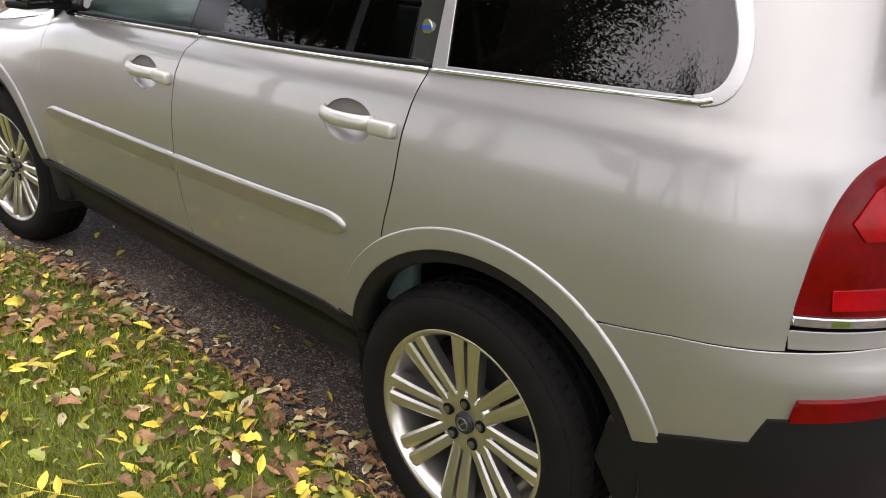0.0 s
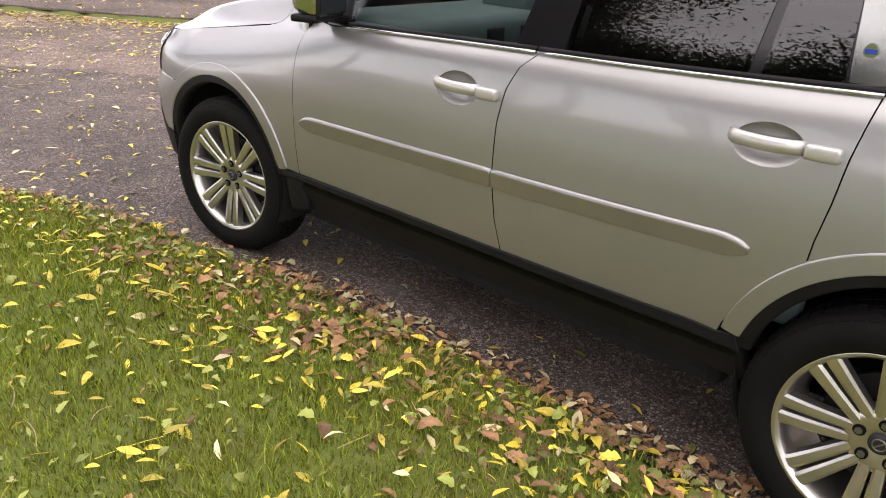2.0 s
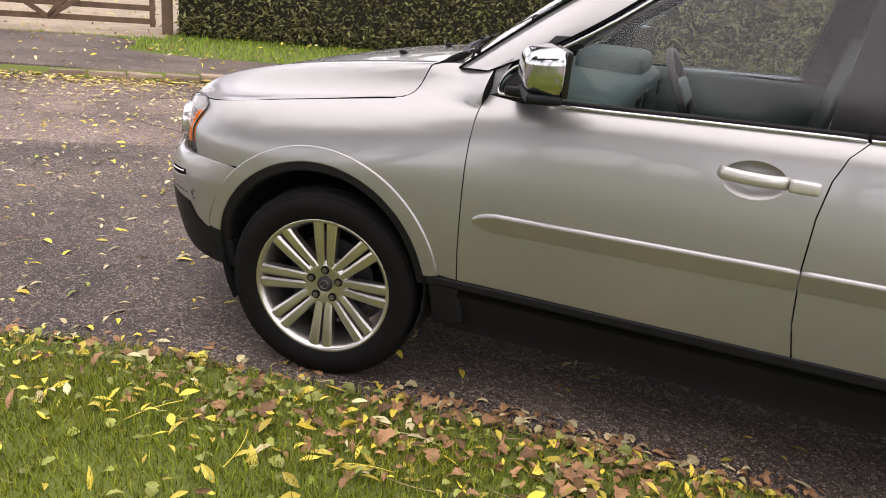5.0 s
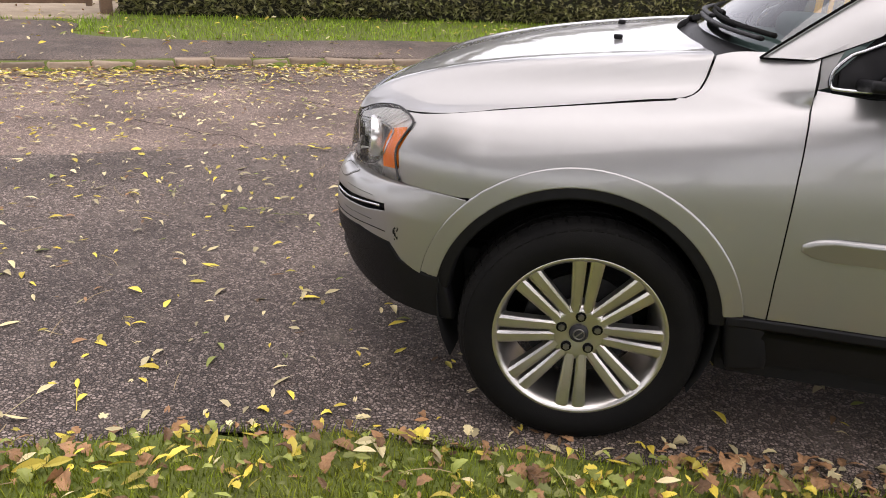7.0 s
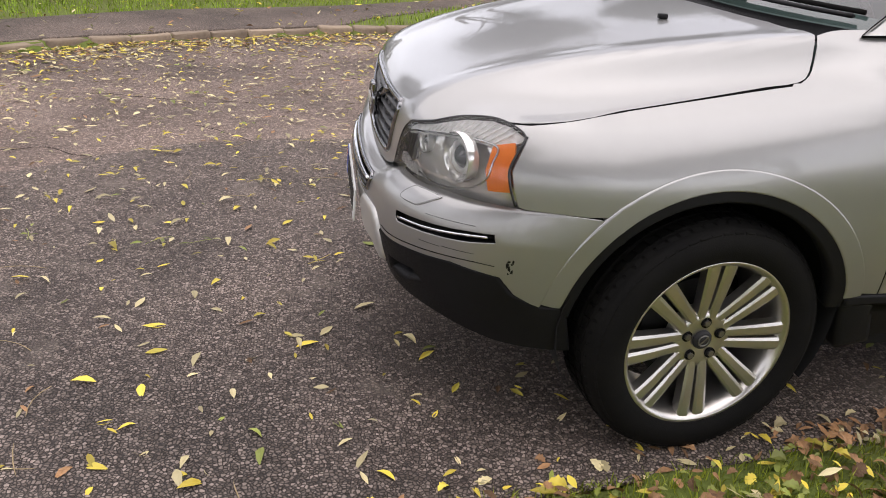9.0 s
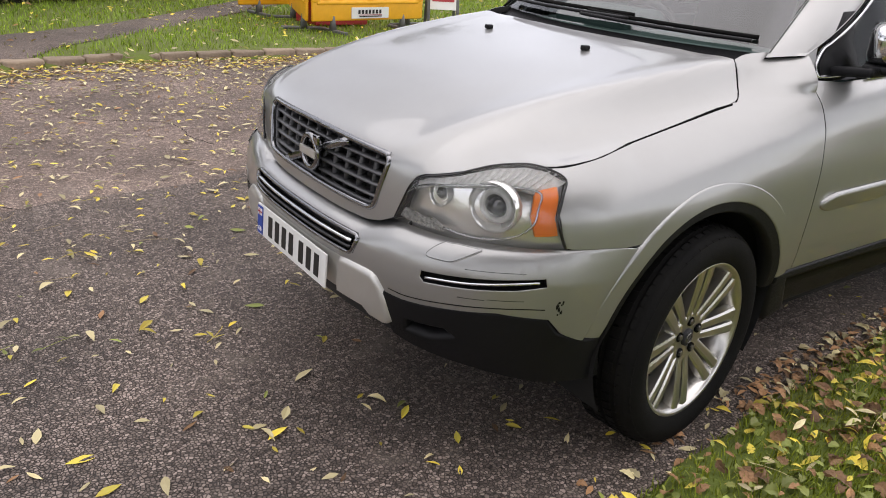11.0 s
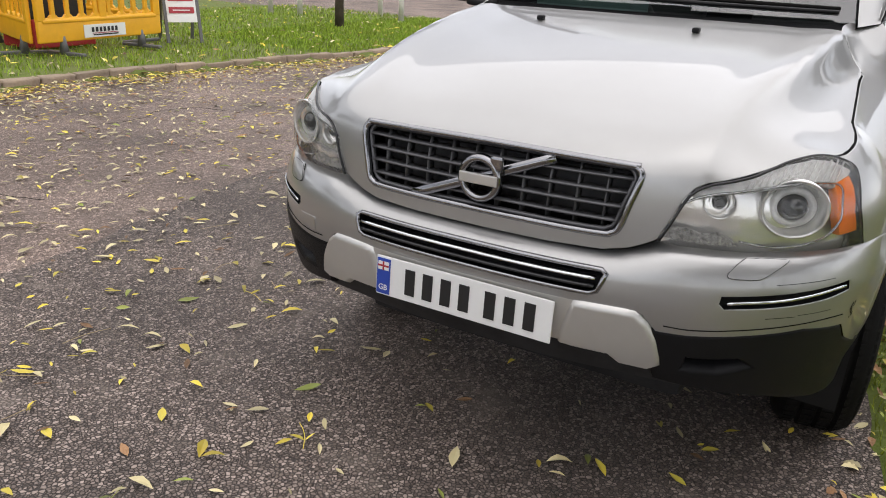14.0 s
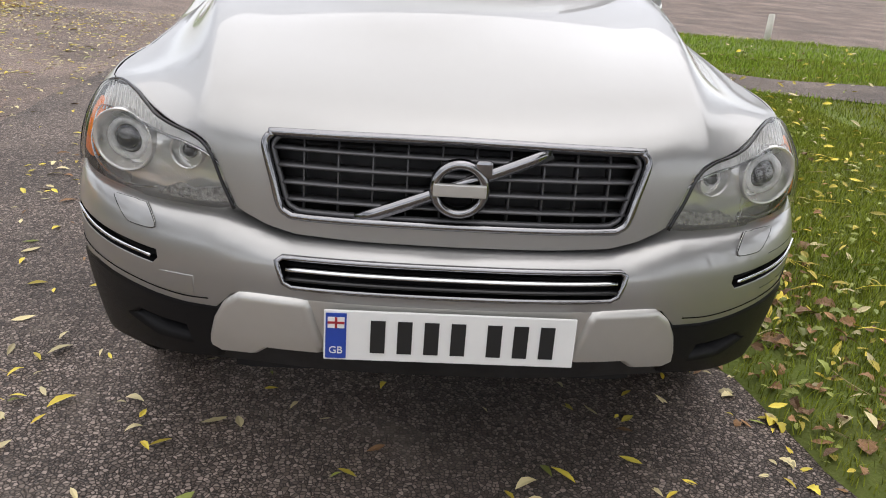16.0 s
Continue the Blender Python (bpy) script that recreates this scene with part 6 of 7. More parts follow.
class Scatter:
    """Gathers many small sheets into one mesh."""
    def __init__(self):
        self.v, self.f = [], []

    def leaf(self, x, y, z, length, width, turn, pitch, roll, curl, kind="lance"):
        m = pose(x, y, z, roll, pitch, turn)
        q, rows = len(self.v), leaf_rows(kind)
        for i, (t, w) in enumerate(rows):
            lift = curl * length * math.sin(math.pi * t)
            hw = width / 2 * w
            xx = (t - 0.5) * length
            fold = hw * 0.35
            for yy, zz in ((-hw, lift + fold), (0, lift), (hw, lift + fold)):
                self.v.append(m @ Vector((xx, yy, zz)))
        for i in range(len(rows) - 1):
            a = q + 3 * i
            self.f += [(a, a + 3, a + 4, a + 1), (a + 1, a + 4, a + 5, a + 2)]

    def stem(self, x, y, z, length, turn, bend, r=0.0012):
        pts = []
        for i in range(5):
            t = i / 4
            a = turn + bend * t
            pts.append(Vector((x, y, z + 0.004 * math.sin(3 * t))))
            x, y = x + length / 4 * math.cos(a), y + length / 4 * math.sin(a)
        vv, ff = sweep(pts, [(r, 0), (0, r), (-r, 0)], cap=False)
        q = len(self.v)
        self.v += vv
        self.f += [tuple(q + i for i in t) for t in ff]

    def sprig(self, x, y, z, turn, rnd, size=1.0):
        """A fallen compound leaf: leaflets in pairs on one stem."""
        self.stem(x, y, z + 0.004, 0.17 * size, turn, rnd.uniform(-0.6, 0.6))
        for k in range(rnd.randint(1, 2)):
            for s_ in (-1, 1):
                d = (0.05 + 0.045 * k) * size
                L = rnd.uniform(0.05, 0.075) * size
                a = turn + s_ * rnd.uniform(0.4, 1.4)
                if rnd.random() < 0.25:
                    continue
                self.leaf(x + d * math.cos(turn) + L / 2 * math.cos(a), y + d * math.sin(turn) + L / 2 * math.sin(a), z + 0.008, L, L * 0.32, math.degrees(a), rnd.uniform(-14, 14), rnd.uniform(-25, 25), rnd.uniform(-0.1, 0.15))
        self.leaf(x + 0.2 * size * math.cos(turn), y + 0.2 * size * math.sin(turn), z + 0.008, 0.07 * size, 0.023 * size, math.degrees(turn), rnd.uniform(-10, 10), rnd.uniform(-20, 20), 0.05)

    def done(self, name, material, label, category):
        return tagged(mesh_ob(name, self.v, self.f, material), label, category, kind="stuff")


rng = random.Random(21)
yellow, pale, brown, olive = Scatter(), Scatter(), Scatter(), Scatter()
near_np = np.array(near_line)


def verge_d(x, y):
    """The signed distance from the near road edge: positive on the grass."""
    d = float(edge_dist(np.array([x]), np.array([y]), near_line)[0])
    return -d if inside(np.array([x]), np.array([y]), road_np)[0] else d


def lay(sc, x, y, z, on_grass, big=1.0, kind="lance"):
    L = rng.uniform(0.045, 0.085) * big
    w = L * (rng.uniform(0.24, 0.42) if kind == "lance" else rng.uniform(0.55, 0.8))
    tilt = 26 if on_grass else 9
    sc.leaf(x, y, z + (rng.uniform(0.004, 0.034) if on_grass else rng.uniform(0.008, 0.014)), L, w, rng.uniform(0, 360), rng.gauss(0, tilt * 0.6), rng.gauss(0, tilt), rng.uniform(-0.08, 0.16) if kind == "lance" else rng.uniform(0.05, 0.3), kind)


# near verge
N = 17000
xs, ys = np.array([rng.uniform(-4.6, 2.6) for _ in range(N)]), np.array([rng.uniform(0.75, 3.2) for _ in range(N)])
on, dd, zz = inside(xs, ys, road_np), edge_dist(xs, ys, near_line), ground_z(xs, ys)
for x, y, o, d, z in zip(xs, ys, on, dd, zz):
    if o:
        if d < 0.15 and (x < -0.3 or rng.random() < 0.2):
            lay((brown if rng.random() < 0.7 else pale) if x < -0.3 else (yellow, pale, brown)[rng.randrange(3)], x, y, 0.0, False, 0.7, "round" if rng.random() < 0.4 else "lance")
        continue
    r = rng.random()
    litter = math.exp(-(((d - 0.30) / 0.40) ** 2))
    litter *= 1.0 if x < -0.2 or x > 1.0 else 0.65
    if rng.random() < 0.17 + 0.48 * litter:
        if r < (0.40 + 0.25 * noise.noise((x * 2.2, y * 2.2, 7.0))) * litter + 0.05:
            lay(brown, x, y, z, True, rng.choice((0.5, 0.65, 0.8, 1.0)), "round" if rng.random() < 0.5 else "lance")
        elif r < 0.46 + 0.26 * litter:
            lay(yellow if rng.random() < 0.86 else pale, x, y, z, True, rng.choice((0.5, 0.65, 0.8, 1.0, 1.15)))
        else:
            lay(olive, x, y, z, True, rng.choice((0.3, 0.4, 0.55, 0.7)), "round" if rng.random() < 0.6 else "lance")
bx = np.array([rng.uniform(-4.6, 2.4) for _ in range(900)])
by = np.interp(-bx, [-q[0] for q in near_line], [q[1] for q in near_line]) + np.array([abs(rng.gauss(0.16, 0.2)) for _ in bx])
for x, y, z in zip(bx, by, ground_z(bx, by)):
    if x > -0.3 and rng.random() < 0.65:
        continue
    lay((brown, yellow, olive)[rng.choices((0, 1, 2), (6, 3, 3))[0]], x, y, max(z, 0), z > 0.01, rng.choice((0.45, 0.6, 0.8)), "round" if rng.random() < 0.5 else "lance")
bx, by = np.array([rng.uniform(-4.4, 2.2) for _ in range(50)]), np.array([rng.uniform(1.05, 3.0) for _ in range(50)])
for x, y, z in zip(bx, by, ground_z(bx, by)):
    (yellow if rng.random() < 0.75 else pale).sprig(x, y, max(z, 0) + 0.022, rng.uniform(0, 6.28), rng, 1.1)
# road
N = 54000
xs, ys = np.array([rng.uniform(-9.5, 11) for _ in range(N)]), np.array([rng.uniform(-6.9, 3.4) for _ in range(N)])
on, df = inside(xs, ys, road_np), edge_dist(xs, ys, far_line)
for x, y, o, d in zip(xs, ys, on, df):
    if not o:
        continue
    bay = y > -2.35
    p = (0.15 if bay else 0.26) + 0.5 * math.exp(-d / 1.6) + 0.07 * (noise.noise((x * 0.8, y * 0.8, 3)) > 0.1)
    if -3.7 < x < 0.9 and abs(y) < 0.95:
        p *= 0.45
    if rng.random() < p:
        lay((pale, yellow, olive, brown)[rng.choices((0, 1, 2, 3), (6, 5, 0.9, 1.0) if bay else (10, 3.4, 0.6, 1.4))[0]], x, y, 0.0, False, rng.choice((0.55, 0.75, 0.95, 1.1)))
for _ in range(5200):
    s = rng.uniform(0, acc)
    x, y, a = along(s)
    d = 0.02 + abs(rng.gauss(0, 0.34))
    lay((yellow, pale, brown)[rng.choices((0, 1, 2), (5, 3, 4))[0]], x + rng.uniform(-.1, .1), y + 0.03 + d, 0.004 + 0.02 * math.exp(-d * 6), False, 1.1)
for _ in range(80):
    x, y = rng.uniform(-6, 8), rng.uniform(-6, 2.5)
    if inside(np.array([x]), np.array([y]), road_np)[0] and not (-3.8 < x < 1.1 and abs(y) < 1.0):
        (yellow if rng.random() < 0.7 else olive).sprig(x, y, 0.010, rng.uniform(0, 6.28), rng, 0.8)
# far verge and footway
N = 7000
xs, ys = np.array([rng.uniform(-16, 12) for _ in range(N)]), np.array([rng.uniform(-15, 10) for _ in range(N)])
on, nearv, zz = inside(xs, ys, road_np), edge_dist(xs, ys, near_line), ground_z(xs, ys)
for x, y, o, d, z in zip(xs, ys, on, nearv, zz):
    if not o and not (-4.6 < x < 2.6 and 0.7 < y < 3.2):
        lay((yellow, pale, olive, brown)[rng.choices((0, 1, 2, 3), (4, 4, 1, 1))[0]], x, y, z + 0.02, True, 1.25)
yellow.done("yellow_leaves", M_LEAFY, "bright yellow fallen leaves on grass and road", "leaves")
pale.done("pale_leaves", M_LEAFP, "pale dry fallen leaves on grass and road", "leaves")
brown.done("brown_leaves", M_LEAFB, "crinkled brown leaf litter at the road edge", "leaves")
olive.done("green_leaves", M_LEAFO, "dull green fallen leaves and weeds", "leaves")
twigs = Scatter()
bx, by = np.array([rng.uniform(-4, 5) for _ in range(240)]), np.array([rng.uniform(-5, 3) for _ in range(240)])
for x, y, g in zip(bx, by, ground_z(bx, by)):
    if not (-3.8 < x < 1.1 and abs(y) < 1.0):
        twigs.stem(x, y, max(g, 0) + (0.02 if g > 0 else 0.009), rng.uniform(0.06, 0.22), rng.uniform(0, 6.28), rng.uniform(-1.2, 1.2), 0.0016)
twigs.done("twigs", M_TWIG, "thin pale leaf stalks and twigs", "twigs")


def blades(n, x0, x1, y0, y1, h0, h1, w, seed, keep, material=M_BLADE):
    """Grass: bent, tapered blades."""
    r = np.random.RandomState(seed)
    x, y = r.uniform(x0, x1, n), r.uniform(y0, y1, n)
    ok = keep(x, y, r)
    x, y = x[ok], y[ok]
    n = len(x)
    z = ground_z(x, y) - 0.004
    patchy = np.array([noise.noise((a * 2.2, b * 2.2, 0)) for a, b in zip(x, y)])
    h = r.uniform(h0, h1, n) * (1 + 0.5 * patchy)
    a, lean = r.uniform(0, 6.28, n), r.uniform(0.1, 0.9, n) * h
    b = r.uniform(0, 6.28, n)
    dx, dy = np.cos(a) * w / 2, np.sin(a) * w / 2
    lx, ly = np.cos(b) * lean, np.sin(b) * lean
    v = np.stack([np.stack([x - dx, y - dy, z], 1), np.stack([x + dx, y + dy, z], 1),
                  np.stack([x - dx * .7 + lx * .35, y - dy * .7 + ly * .35, z + h * .6], 1), np.stack([x + dx * .7 + lx * .35, y + dy * .7 + ly * .35, z + h * .6], 1),
                  np.stack([x + lx, y + ly, z + h], 1)], 1).reshape(-1, 3)
    i = np.arange(n) * 5
    f = np.concatenate([np.stack([i, i + 1, i + 3], 1), np.stack([i, i + 3, i + 2], 1), np.stack([i + 2, i + 3, i + 4], 1)])
    me = bpy.data.meshes.new("grass")
    me.from_pydata(v.tolist(), [], f.tolist())
    me.materials.append(material)
    return tagged(new("grass", me), "short green mown grass on the verge", "grass", kind="stuff")


def near_keep(x, y, r):
    d = edge_dist(x, y, near_line)
    return ~inside(x, y, road_np) & (r.uniform(0, 1, len(x)) < np.clip((d - 0.0) / 0.4, 0.35, 1))


def far_keep(x, y, r):
    return ~inside(x, y, road_np) & ~inside(x, y, np.array(pave_poly)) & ~inside(x, y, np.array(drive)) & ~inside(x, y, np.array(trod)) & (edge_dist(x, y, far_line) > 0.16)


blades(190000, -4.6, 2.8, 0.8, 3.4, 0.018, 0.050, 0.0038, 1, near_keep)
blades(120000, -7.5, 8, 3.3, 9, 0.025, 0.06, 0.007, 5, far_keep)
blades(40000, 2.7, 8, 0.8, 3.4, 0.02, 0.055, 0.006, 6, far_keep)
blades(30000, -9, -4.5, 0.8, 3.4, 0.02, 0.055, 0.006, 7, far_keep)
blades(60000, -14, 12, -13, -5, 0.04, 0.085, 0.012, 2, far_keep, M_LUSH)
blades(40000, -13, -4.4, 0.8, 9, 0.035, 0.075, 0.010, 3, far_keep, M_LUSH)
blades(14000, -13, -6, -9, -5, 0.04, 0.085, 0.012, 4, far_keep, M_LUSH)


# ---- hedge, gate, barriers, posts, trees ----
def leaf_cards(points, size, seed, stretch=1.6):
    """A folded leaf of two quads at each point."""
    r = np.random.RandomState(seed)
    v, f = [], []
    for p in points:
        m = Matrix.Translation(p) @ Euler((r.uniform(-1.2, 1.2), r.uniform(-1.2, 1.2), r.uniform(0, 6.28))).to_matrix().to_4x4()
        s = size * r.uniform(0.6, 1.3)
        q = len(v)
        v += [m @ Vector(c) for c in ((0, -s * stretch, 0), (s * 0.6, -s * .2, s * 0.25), (0, s * stretch, 0), (-s * 0.6, -s * .2, s * 0.25))]
        f += [(q, q + 1, q + 2), (q, q + 2, q + 3)]
    return v, f


def hedge(name, line, w, h, n, seed, label):
    r = random.Random(seed)
    L = [0]
    for a, b in zip(line[:-1], line[1:]):
        L.append(L[-1] + math.dist(a, b))
    pts = []
    while len(pts) < n:
        s = r.uniform(0, L[-1])
        i = max(k for k in range(len(L) - 1) if L[k] <= s)
        t = (s - L[i]) / (L[i + 1] - L[i])
        x, y = line[i][0] + (line[i + 1][0] - line[i][0]) * t, line[i][1] + (line[i + 1][1] - line[i][1]) * t
        lump = 1 + 0.25 * noise.noise((x * 1.3, y * 1.3, 5))
        a = r.uniform(0, 6.28)
        rad = r.uniform(0.75, 1.0)
        ca, sa = max(-1, min(1, 1.3 * math.cos(a))), max(-1, min(1, 1.3 * math.sin(a)))
        dx, dz = ca * rad * w / 2 * lump, (sa * rad * 0.5 + 0.5) * h * (lump if sa > 0 else 1)
        tx, ty = line[i + 1][0] - line[i][0], line[i + 1][1] - line[i][1]
        tl = math.hypot(tx, ty)
        pts.append((x - ty / tl * dx, y + tx / tl * dx - 0.2, 0.1 + dz + 0.02))
    v, f = leaf_cards(pts, 0.030, seed)
    hob = thing(name, label, "hedge")
    tagged(mesh_ob("leaves", v, f, M_HEDGE, hob), kind="stuff")
    # one solid dark core fills the hedge behind its leaf cards
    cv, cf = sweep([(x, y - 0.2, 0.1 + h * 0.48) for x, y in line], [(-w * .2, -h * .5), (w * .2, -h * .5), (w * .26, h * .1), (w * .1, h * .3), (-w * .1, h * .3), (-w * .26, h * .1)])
    mesh_ob("hedge_core", cv, cf, M_HEDGECORE, hob, "solid dark core inside the hedge")
    return hob


hedge("hedge", smooth_line([(7.3, -7.3), (5.9, -8.1), (4.2, -9.4), (2.3, -10.4), (0.2, -11.4), (-1.7, -12.6), (-4.2, -14.8), (-8.0, -19.0), (-13.0, -24.0)], 4), 1.3, 2.0, 90000, 5, "dense dark green hedge behind the footway")
hedge("hedge", smooth_line([(14.2, -1.9), (12.2, -3.0), (10.5, -4.4)], 4), 0.9, 1.3, 6000, 6, "straggly hedge beside the gate")

# field gate
G0, G1 = Vector((9.62, -4.72, 0.09)), Vector((7.25, -7.05, 0.09))
gd = (G1 - G0)
gl = gd.length
ga = math.degrees(math.atan2(gd.y, gd.x))
gate_ob = thing("field_gate", "weathered wooden five-bar gate, closed across the drive", "gate", tuple(G0), ga)
for k, z in enumerate((0.14, 0.34, 0.56, 0.80, 1.08)):
    part("rail", bm_box((gl - 0.3, 0.03, 0.085), Matrix.Translation((gl / 2, 0, z + 0.05)), 0.008), M_WOOD, gate_ob)
for x, wd in ((0.2, 0.09), (gl - 0.2, 0.08)):
    part("stile", bm_box((wd, 0.05, 1.18), Matrix.Translation((x, 0.0, 0.70)), 0.008), M_WOOD, gate_ob)
for x0, z0, x1, z1 in ((0.25, 1.15, gl * 0.5, 0.18), (gl * 0.5, 0.18, gl - 0.3, 1.1), (gl * 0.28, 0.18, 0.25, 0.7), (gl * .5, .18, gl * .72, 1.1)):
    L_, an = math.hypot(x1 - x0, z1 - z0), math.atan2(z1 - z0, x1 - x0)
    part("brace", bm_box((L_, 0.028, 0.075), Matrix.Translation(((x0 + x1) / 2, -0.03, (z0 + z1) / 2)) @ Matrix.Rotation(-an, 4, "Y"), 0.006), M_WOOD, gate_ob)
for p, r_ in ((-0.05, 0.11), (gl + 0.02, 0.08)):
    post = thing("gate_post", "square weathered wooden gate post", "post", tuple(G0 + gd.normalized() * p), ga, "gate posts")
    part("shaft", bm_box((r_ * 2, r_ * 2, 1.45), Matrix.Translation((0, 0, 0.70)), 0.02), M_WOOD, post)
fence_ob = thing("paling_fence", "dark wooden paling fence beside the gate", "fence", (9.8, -4.5, 0.08), math.degrees(math.atan2(2.0, 2.6)))
for k in range(16):
    part("pale", bm_box((0.06, 0.02, 1.15), Matrix.Translation((0.1 + k * 0.13, 0, 0.58)), 0.006), M_WOOD, fence_ob)
for z in (0.35, 0.95):
    part("fence_rail", bm_box((2.2, 0.04, 0.07), Matrix.Translation((1.1, -0.03, z)), 0.006), M_WOOD, fence_ob)


def barrier(place, turn, sign):
    """A yellow plastic pedestrian barrier: a ribbed panel with slots, and two feet."""
    b_ = thing("barrier", "yellow plastic pedestrian barrier with slotted top on grey feet", "barrier", place, turn, "road works barriers")
    Lb = 1.95
    part("lower_panel", bm_box((Lb, 0.045, 0.28), Matrix.Translation((Lb / 2, 0, 0.30)), 0.02, 3), M_YELLOWPL, b_, "", True)
    part("lower_rib", bm_box((Lb - 0.14, 0.065, 0.05), Matrix.Translation((Lb / 2, 0, 0.40)), 0.02, 3), M_YELLOWPL, b_, "", True)
    part("top_rail", bm_box((Lb, 0.055, 0.13), Matrix.Translation((Lb / 2, 0, 0.96)), 0.025, 3), M_YELLOWPL, b_, "", True)
    for x in (0.06, Lb / 2, Lb - 0.06):
        part("side_post", bm_box((0.12, 0.055, 0.54), Matrix.Translation((x, 0, 0.67)), 0.02, 3), M_YELLOWPL, b_, "", True)
    for k in range(8):
        x = 0.24 + k * (Lb - 0.48) / 7
        part("upright", bm_box((0.062, 0.038, 0.54), Matrix.Translation((x, 0, 0.67)), 0.016, 3), M_YELLOWPL, b_, "", True)
        for e in (-1, 1):
            part("slot_corner", bm_box((0.05, 0.034, 0.05), Matrix.Translation((x + e * 0.035, 0, 0.44)) @ Matrix.Rotation(radians(45), 4, "Y"), 0.008), M_YELLOWPL, b_, "", True)
    for x in (0.35, Lb - 0.35):
        ft = part("foot", bm_box((0.07, 0.62, 0.04), Matrix.Translation((x, 0, 0.03)), 0.012), M_GREYPL, b_, "grey plastic foot", True)
        part("foot_neck", bm_cyl(0.06, 0.025, 0.20, Matrix.Translation((x, 0, 0.13)), 10), M_GREYPL, ft, "", True)
    if sign:
        sg = part("sign", bm_box((0.66, 0.008, 0.15), Matrix.Translation((Lb * 0.50, sign * 0.030, 0.265))), M_PLATE, b_, "white panel with illegible lettering")
        for k in range(7):
            part("letter_bar", bm_box((0.038, 0.002, 0.055), Matrix.Translation((Lb * 0.50 - 0.20 + k * 0.062, sign * 0.038, 0.280))), M_INK, sg)
        part("red_line", bm_box((0.42, 0.002, 0.008), Matrix.Translation((Lb * 0.50, sign * 0.038, 0.237))), M_REDPAINT, sg)
        part("small_line", bm_box((0.40, 0.002, 0.014), Matrix.Translation((Lb * 0.50, sign * 0.038, 0.218))), M_INK, sg)
    return b_


barrier((-2.84, -7.72, 0.08), 188, -1)
barrier((-2.80, -7.78, 0.08), -108, 0)
barrier((-4.82, -8.04, 0.08), -84, 0)
barrier((-2.58, -9.72, 0.08), 187, 0)
pit = thing("cable_drum_stack", "dark red stacked plastic boards inside the barriers", "boards", (-3.7, -8.8, 0.08), 4)
part("board", bm_box((0.9, 0.6, 0.35), Matrix.Translation((0, 0, 0.18)), 0.02), M_REDPAINT, pit)
part("board", bm_box((0.85, 0.55, 0.3), Matrix.Translation((0.05, 0, 0.505)), 0.02), M_DARK, pit)

ab = thing("sandwich_board", "grey sandwich board with a red and white notice on grass", "sign", (-5.30, -8.20, 0.08), 152)
ab.scale = (0.78, 0.78, 0.78)
for s_ in (1, -1):
    lm = Matrix.Rotation(s_ * radians(17), 4, "X")
    fr = part("leaf", bm_box((0.64, 0.03, 0.10), Matrix.Translation((0, s_ * -0.06, 1.0)) @ lm, 0.01), M_GREYPL, ab)
    for x in (-0.29, 0.29):
        part("leg", bm_box((0.06, 0.03, 1.08), Matrix.Translation((x, s_ * -0.20, 0.53)) @ Matrix.Rotation(s_ * radians(-16), 4, "X"), 0.01), M_GREYPL, fr)
for s_ in (1, -1):
    nt = part("notice", bm_box((0.52, 0.012, 0.62), Matrix.Translation((0, s_ * -0.165, 0.66)) @ Matrix.Rotation(s_ * radians(-16), 4, "X"), 0.003), M_PLATE, ab, "white notice with red panels")
    for z, hh in ((0.16, 0.20), (-0.10, 0.11)):
        part("red_panel", bm_box((0.44, 0.004, hh), Matrix.Translation((0, s_ * -0.165, 0.66)) @ Matrix.Rotation(s_ * radians(-16), 4, "X") @ Matrix.Translation((0, s_ * -0.009, z))), M_REDPAINT, nt)
    for z in (0.18, 0.13, -0.10):
        part("text_bar", bm_box((0.30, 0.003, 0.018), Matrix.Translation((0, s_ * -0.165, 0.66)) @ Matrix.Rotation(s_ * radians(-16), 4, "X") @ Matrix.Translation((0, s_ * -0.0125, z))), M_PLATE, nt)


def bollard(x, y, h, r, material, label):
    b_ = tagged(part("bollard", bm_cyl(r, r * 0.92, h, None, 12, 0.012), material, None, "", True), label, "post", "posts on the green")
    b_.matrix_world = pose(x, y, float(ground_z([x], [y])[0]) + h / 2 - 0.03)


bollard(-9.2, -8.42, 1.3, 0.085, M_BARK, "dark weathered timber post in the grass")
for x, y in ((-11.5, -8.6), (-10.85, -10.8), (-10.8, -11.6), (-12.5, -9.85)):
    bollard(x, y, 0.8, 0.06, M_WHITEPOST, "short white-painted post in the grass")
bollard(-10.6, 5.95, 0.62, 0.055, M_WHITEPOST, "short white-painted post at the road edge")


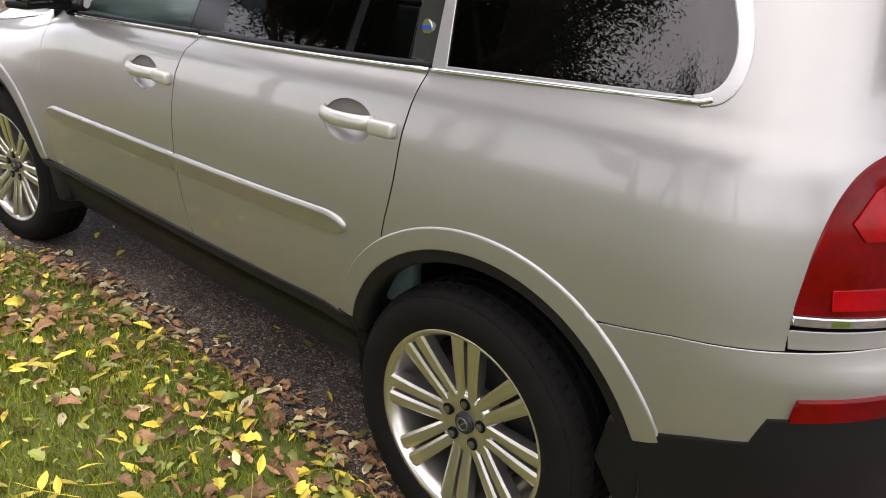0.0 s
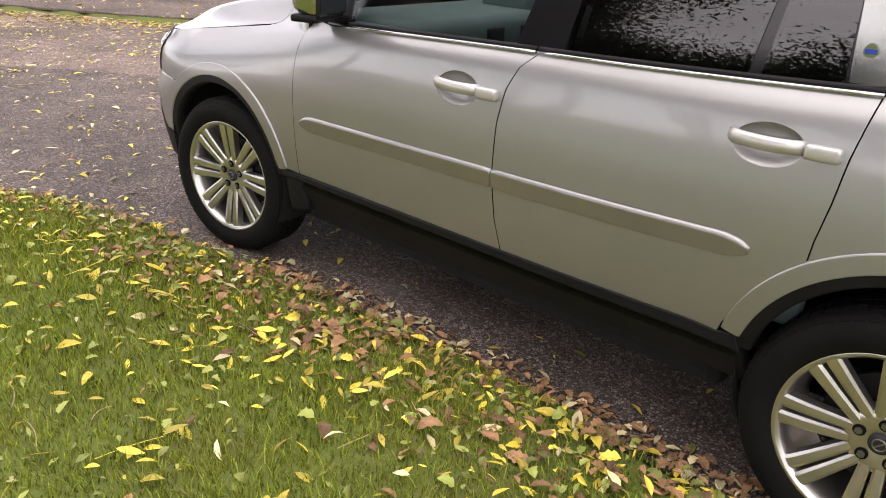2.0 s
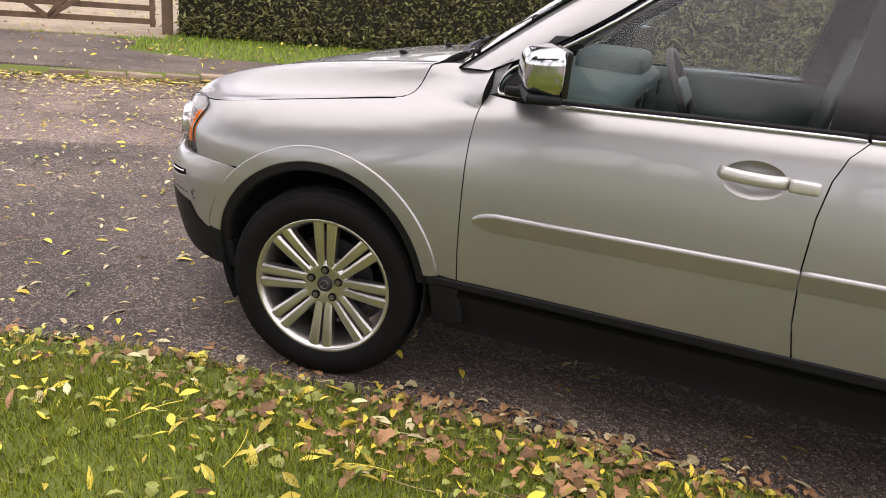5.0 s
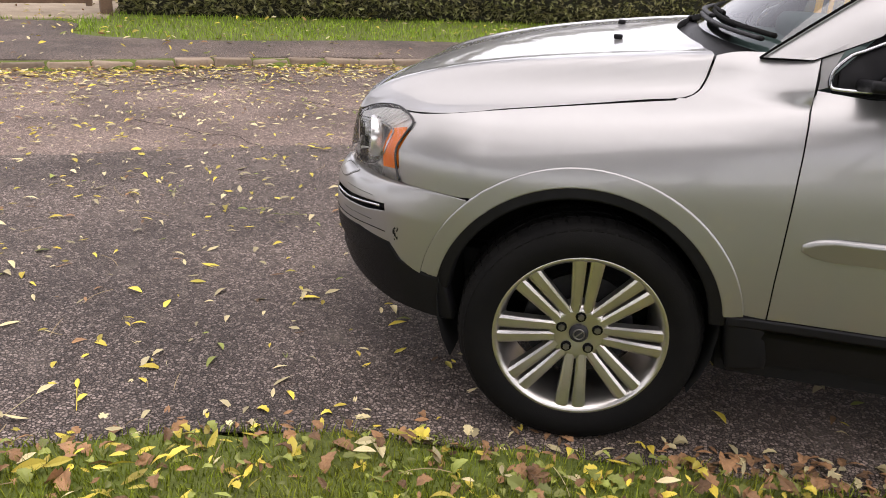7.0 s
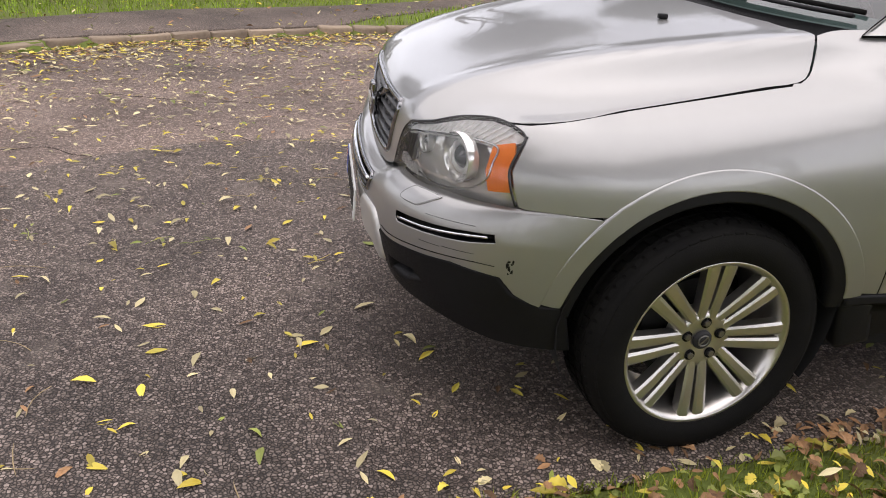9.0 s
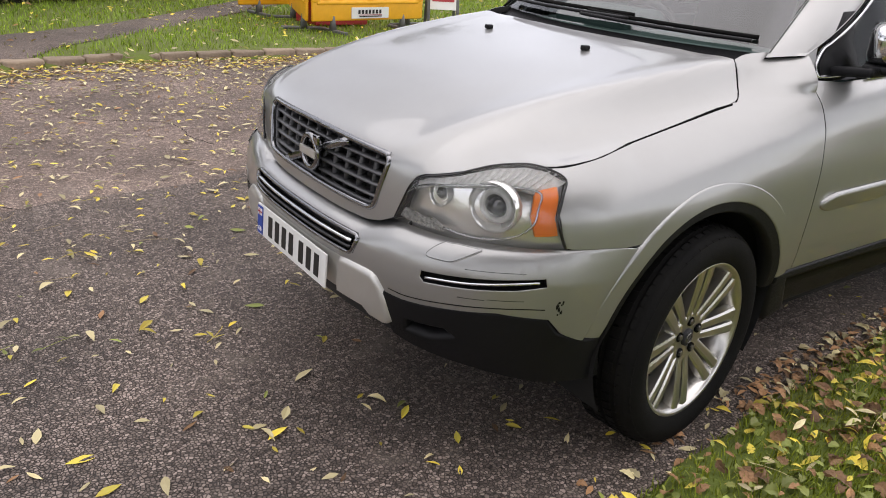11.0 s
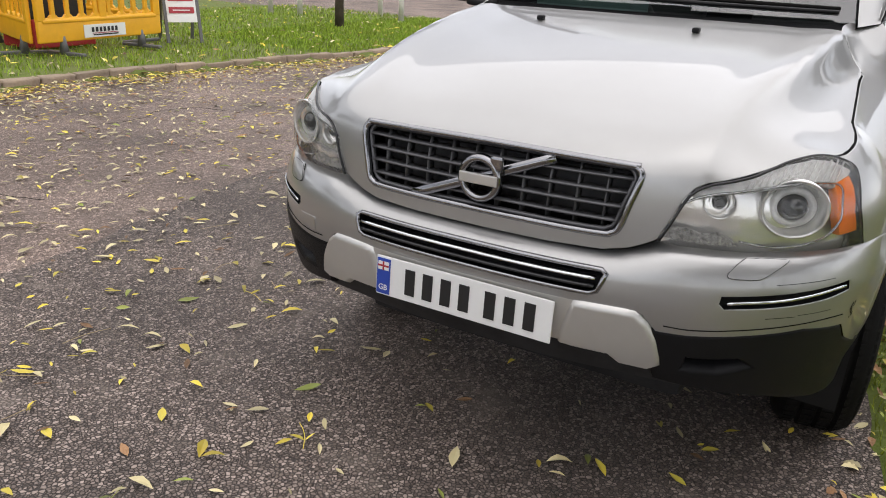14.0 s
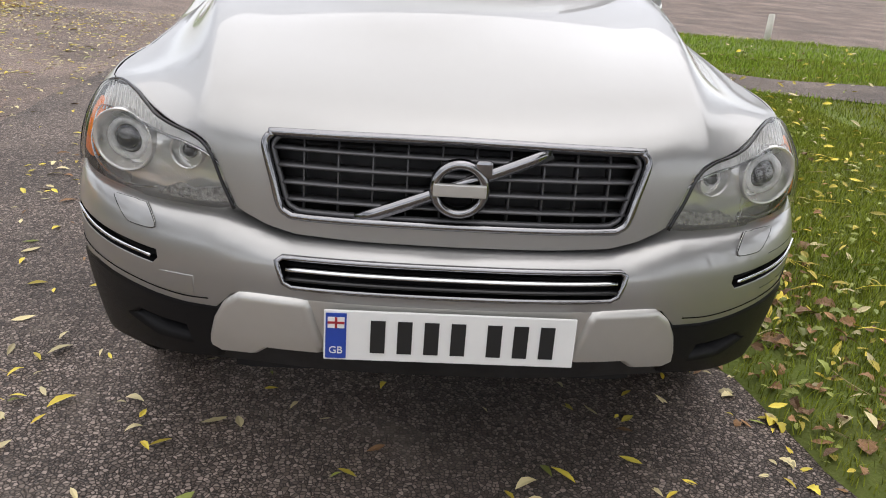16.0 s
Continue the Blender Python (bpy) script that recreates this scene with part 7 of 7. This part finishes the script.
def tree(name, place, seed, h, spread, n_leaf, label, mat_leaf):
    """A tapered trunk, limbs that fork, and a crown of many small leaves round the twigs."""
    r = random.Random(seed)
    tr = thing(name, label, "tree", place)
    lines, tips = [], []

    def grow(p, d, length, rad, level):
        pts, q, dd = [p], p, d
        for _ in range(4):
            dd = (dd + Vector((r.uniform(-.22, .22), r.uniform(-.22, .22), r.uniform(-.05, .16)))).normalized()
            q = q + dd * length / 4
            pts.append(q)
        lines.append((pts, rad))
        if level >= 3:
            tips.append((pts[2], length))
            tips.append((pts[-1], length))
            return
        for _ in range(r.randint(3, 4)):
            a = r.uniform(0, 6.28)
            side = Vector((math.cos(a), math.sin(a), r.uniform(0.15, 0.8))).normalized()
            grow(pts[r.randint(2, 4)], (dd * 0.45 + side * spread).normalized(), length * r.uniform(0.55, 0.75), rad * 0.55, level + 1)
    grow(Vector((0, 0, -0.1)), Vector((0, 0, 1)), h * 0.42, h * 0.020, 0)
    v, f = [], []
    for pts, rad in lines:
        ring = len(v)
        for i, p in enumerate(pts):
            rr = rad * (1 - 0.14 * i)
            v += [p + Vector((rr * math.cos(k * 1.257), rr * math.sin(k * 1.257), 0)) for k in range(5)]
        for i in range(len(pts) - 1):
            f += [(ring + i * 5 + k, ring + i * 5 + (k + 1) % 5, ring + i * 5 + 5 + (k + 1) % 5, ring + i * 5 + 5 + k) for k in range(5)]
    mesh_ob("trunk", v, f, M_BARK, tr, "brown bark trunk and limbs", True)
    pts = []
    for _ in range(n_leaf):
        c, L = tips[r.randrange(len(tips))]
        s_ = L * 0.36
        pts.append(c + Vector((r.gauss(0, s_), r.gauss(0, s_), r.gauss(0, s_ * 0.8))))
    lv, lf = leaf_cards(pts, 0.052, seed)
    mesh_ob("crown", lv, lf, mat_leaf, tr, "thinning autumn leaves")
    return tr


t1 = tree("tree", (1.2, 17.5, 0.1), 3, 15.5, 0.9, 60000, "tall tree with thinning olive-green leaves on the verge", M_LEAFG)
t2 = tree("tree", (6.8, 13.6, 0.1), 8, 18.5, 0.8, 60000, "tall tree with thinning olive-green leaves on the verge", M_LEAFG)
for k, (src, x, y, a, sc_) in enumerate(((t2, -4.2, 18.5, 300, 0.80), (t1, 3.6, 16.0, 200, 0.95), (t2, -0.6, 16.5, 20, 0.74), (t2, 10.6, 17, 95, 1.1), (t2, -9, 18, 40, 0.9), (t1, 5.0, 20, 140, 1.05), (t1, 12.5, 11.5, 250, 1.0), (t2, -27, -20, 10, 0.8), (t1, -34, -4, 80, 0.85), (t2, -30, 14, 200, 0.8),
                                         (t1, 5.5, -15.5, 310, 0.6), (t2, 15, -14, 170, 0.6), (t1, -11, -27, 120, 0.8), (t2, -2, -27, 260, 0.8), (t2, 27, -2, 77, 0.7), (t1, 25, 14, 300, 0.8))):
    c = copy_thing(src, pose(x, y, 0.1, 0, 0, a))
    c.scale = (sc_, sc_, sc_)
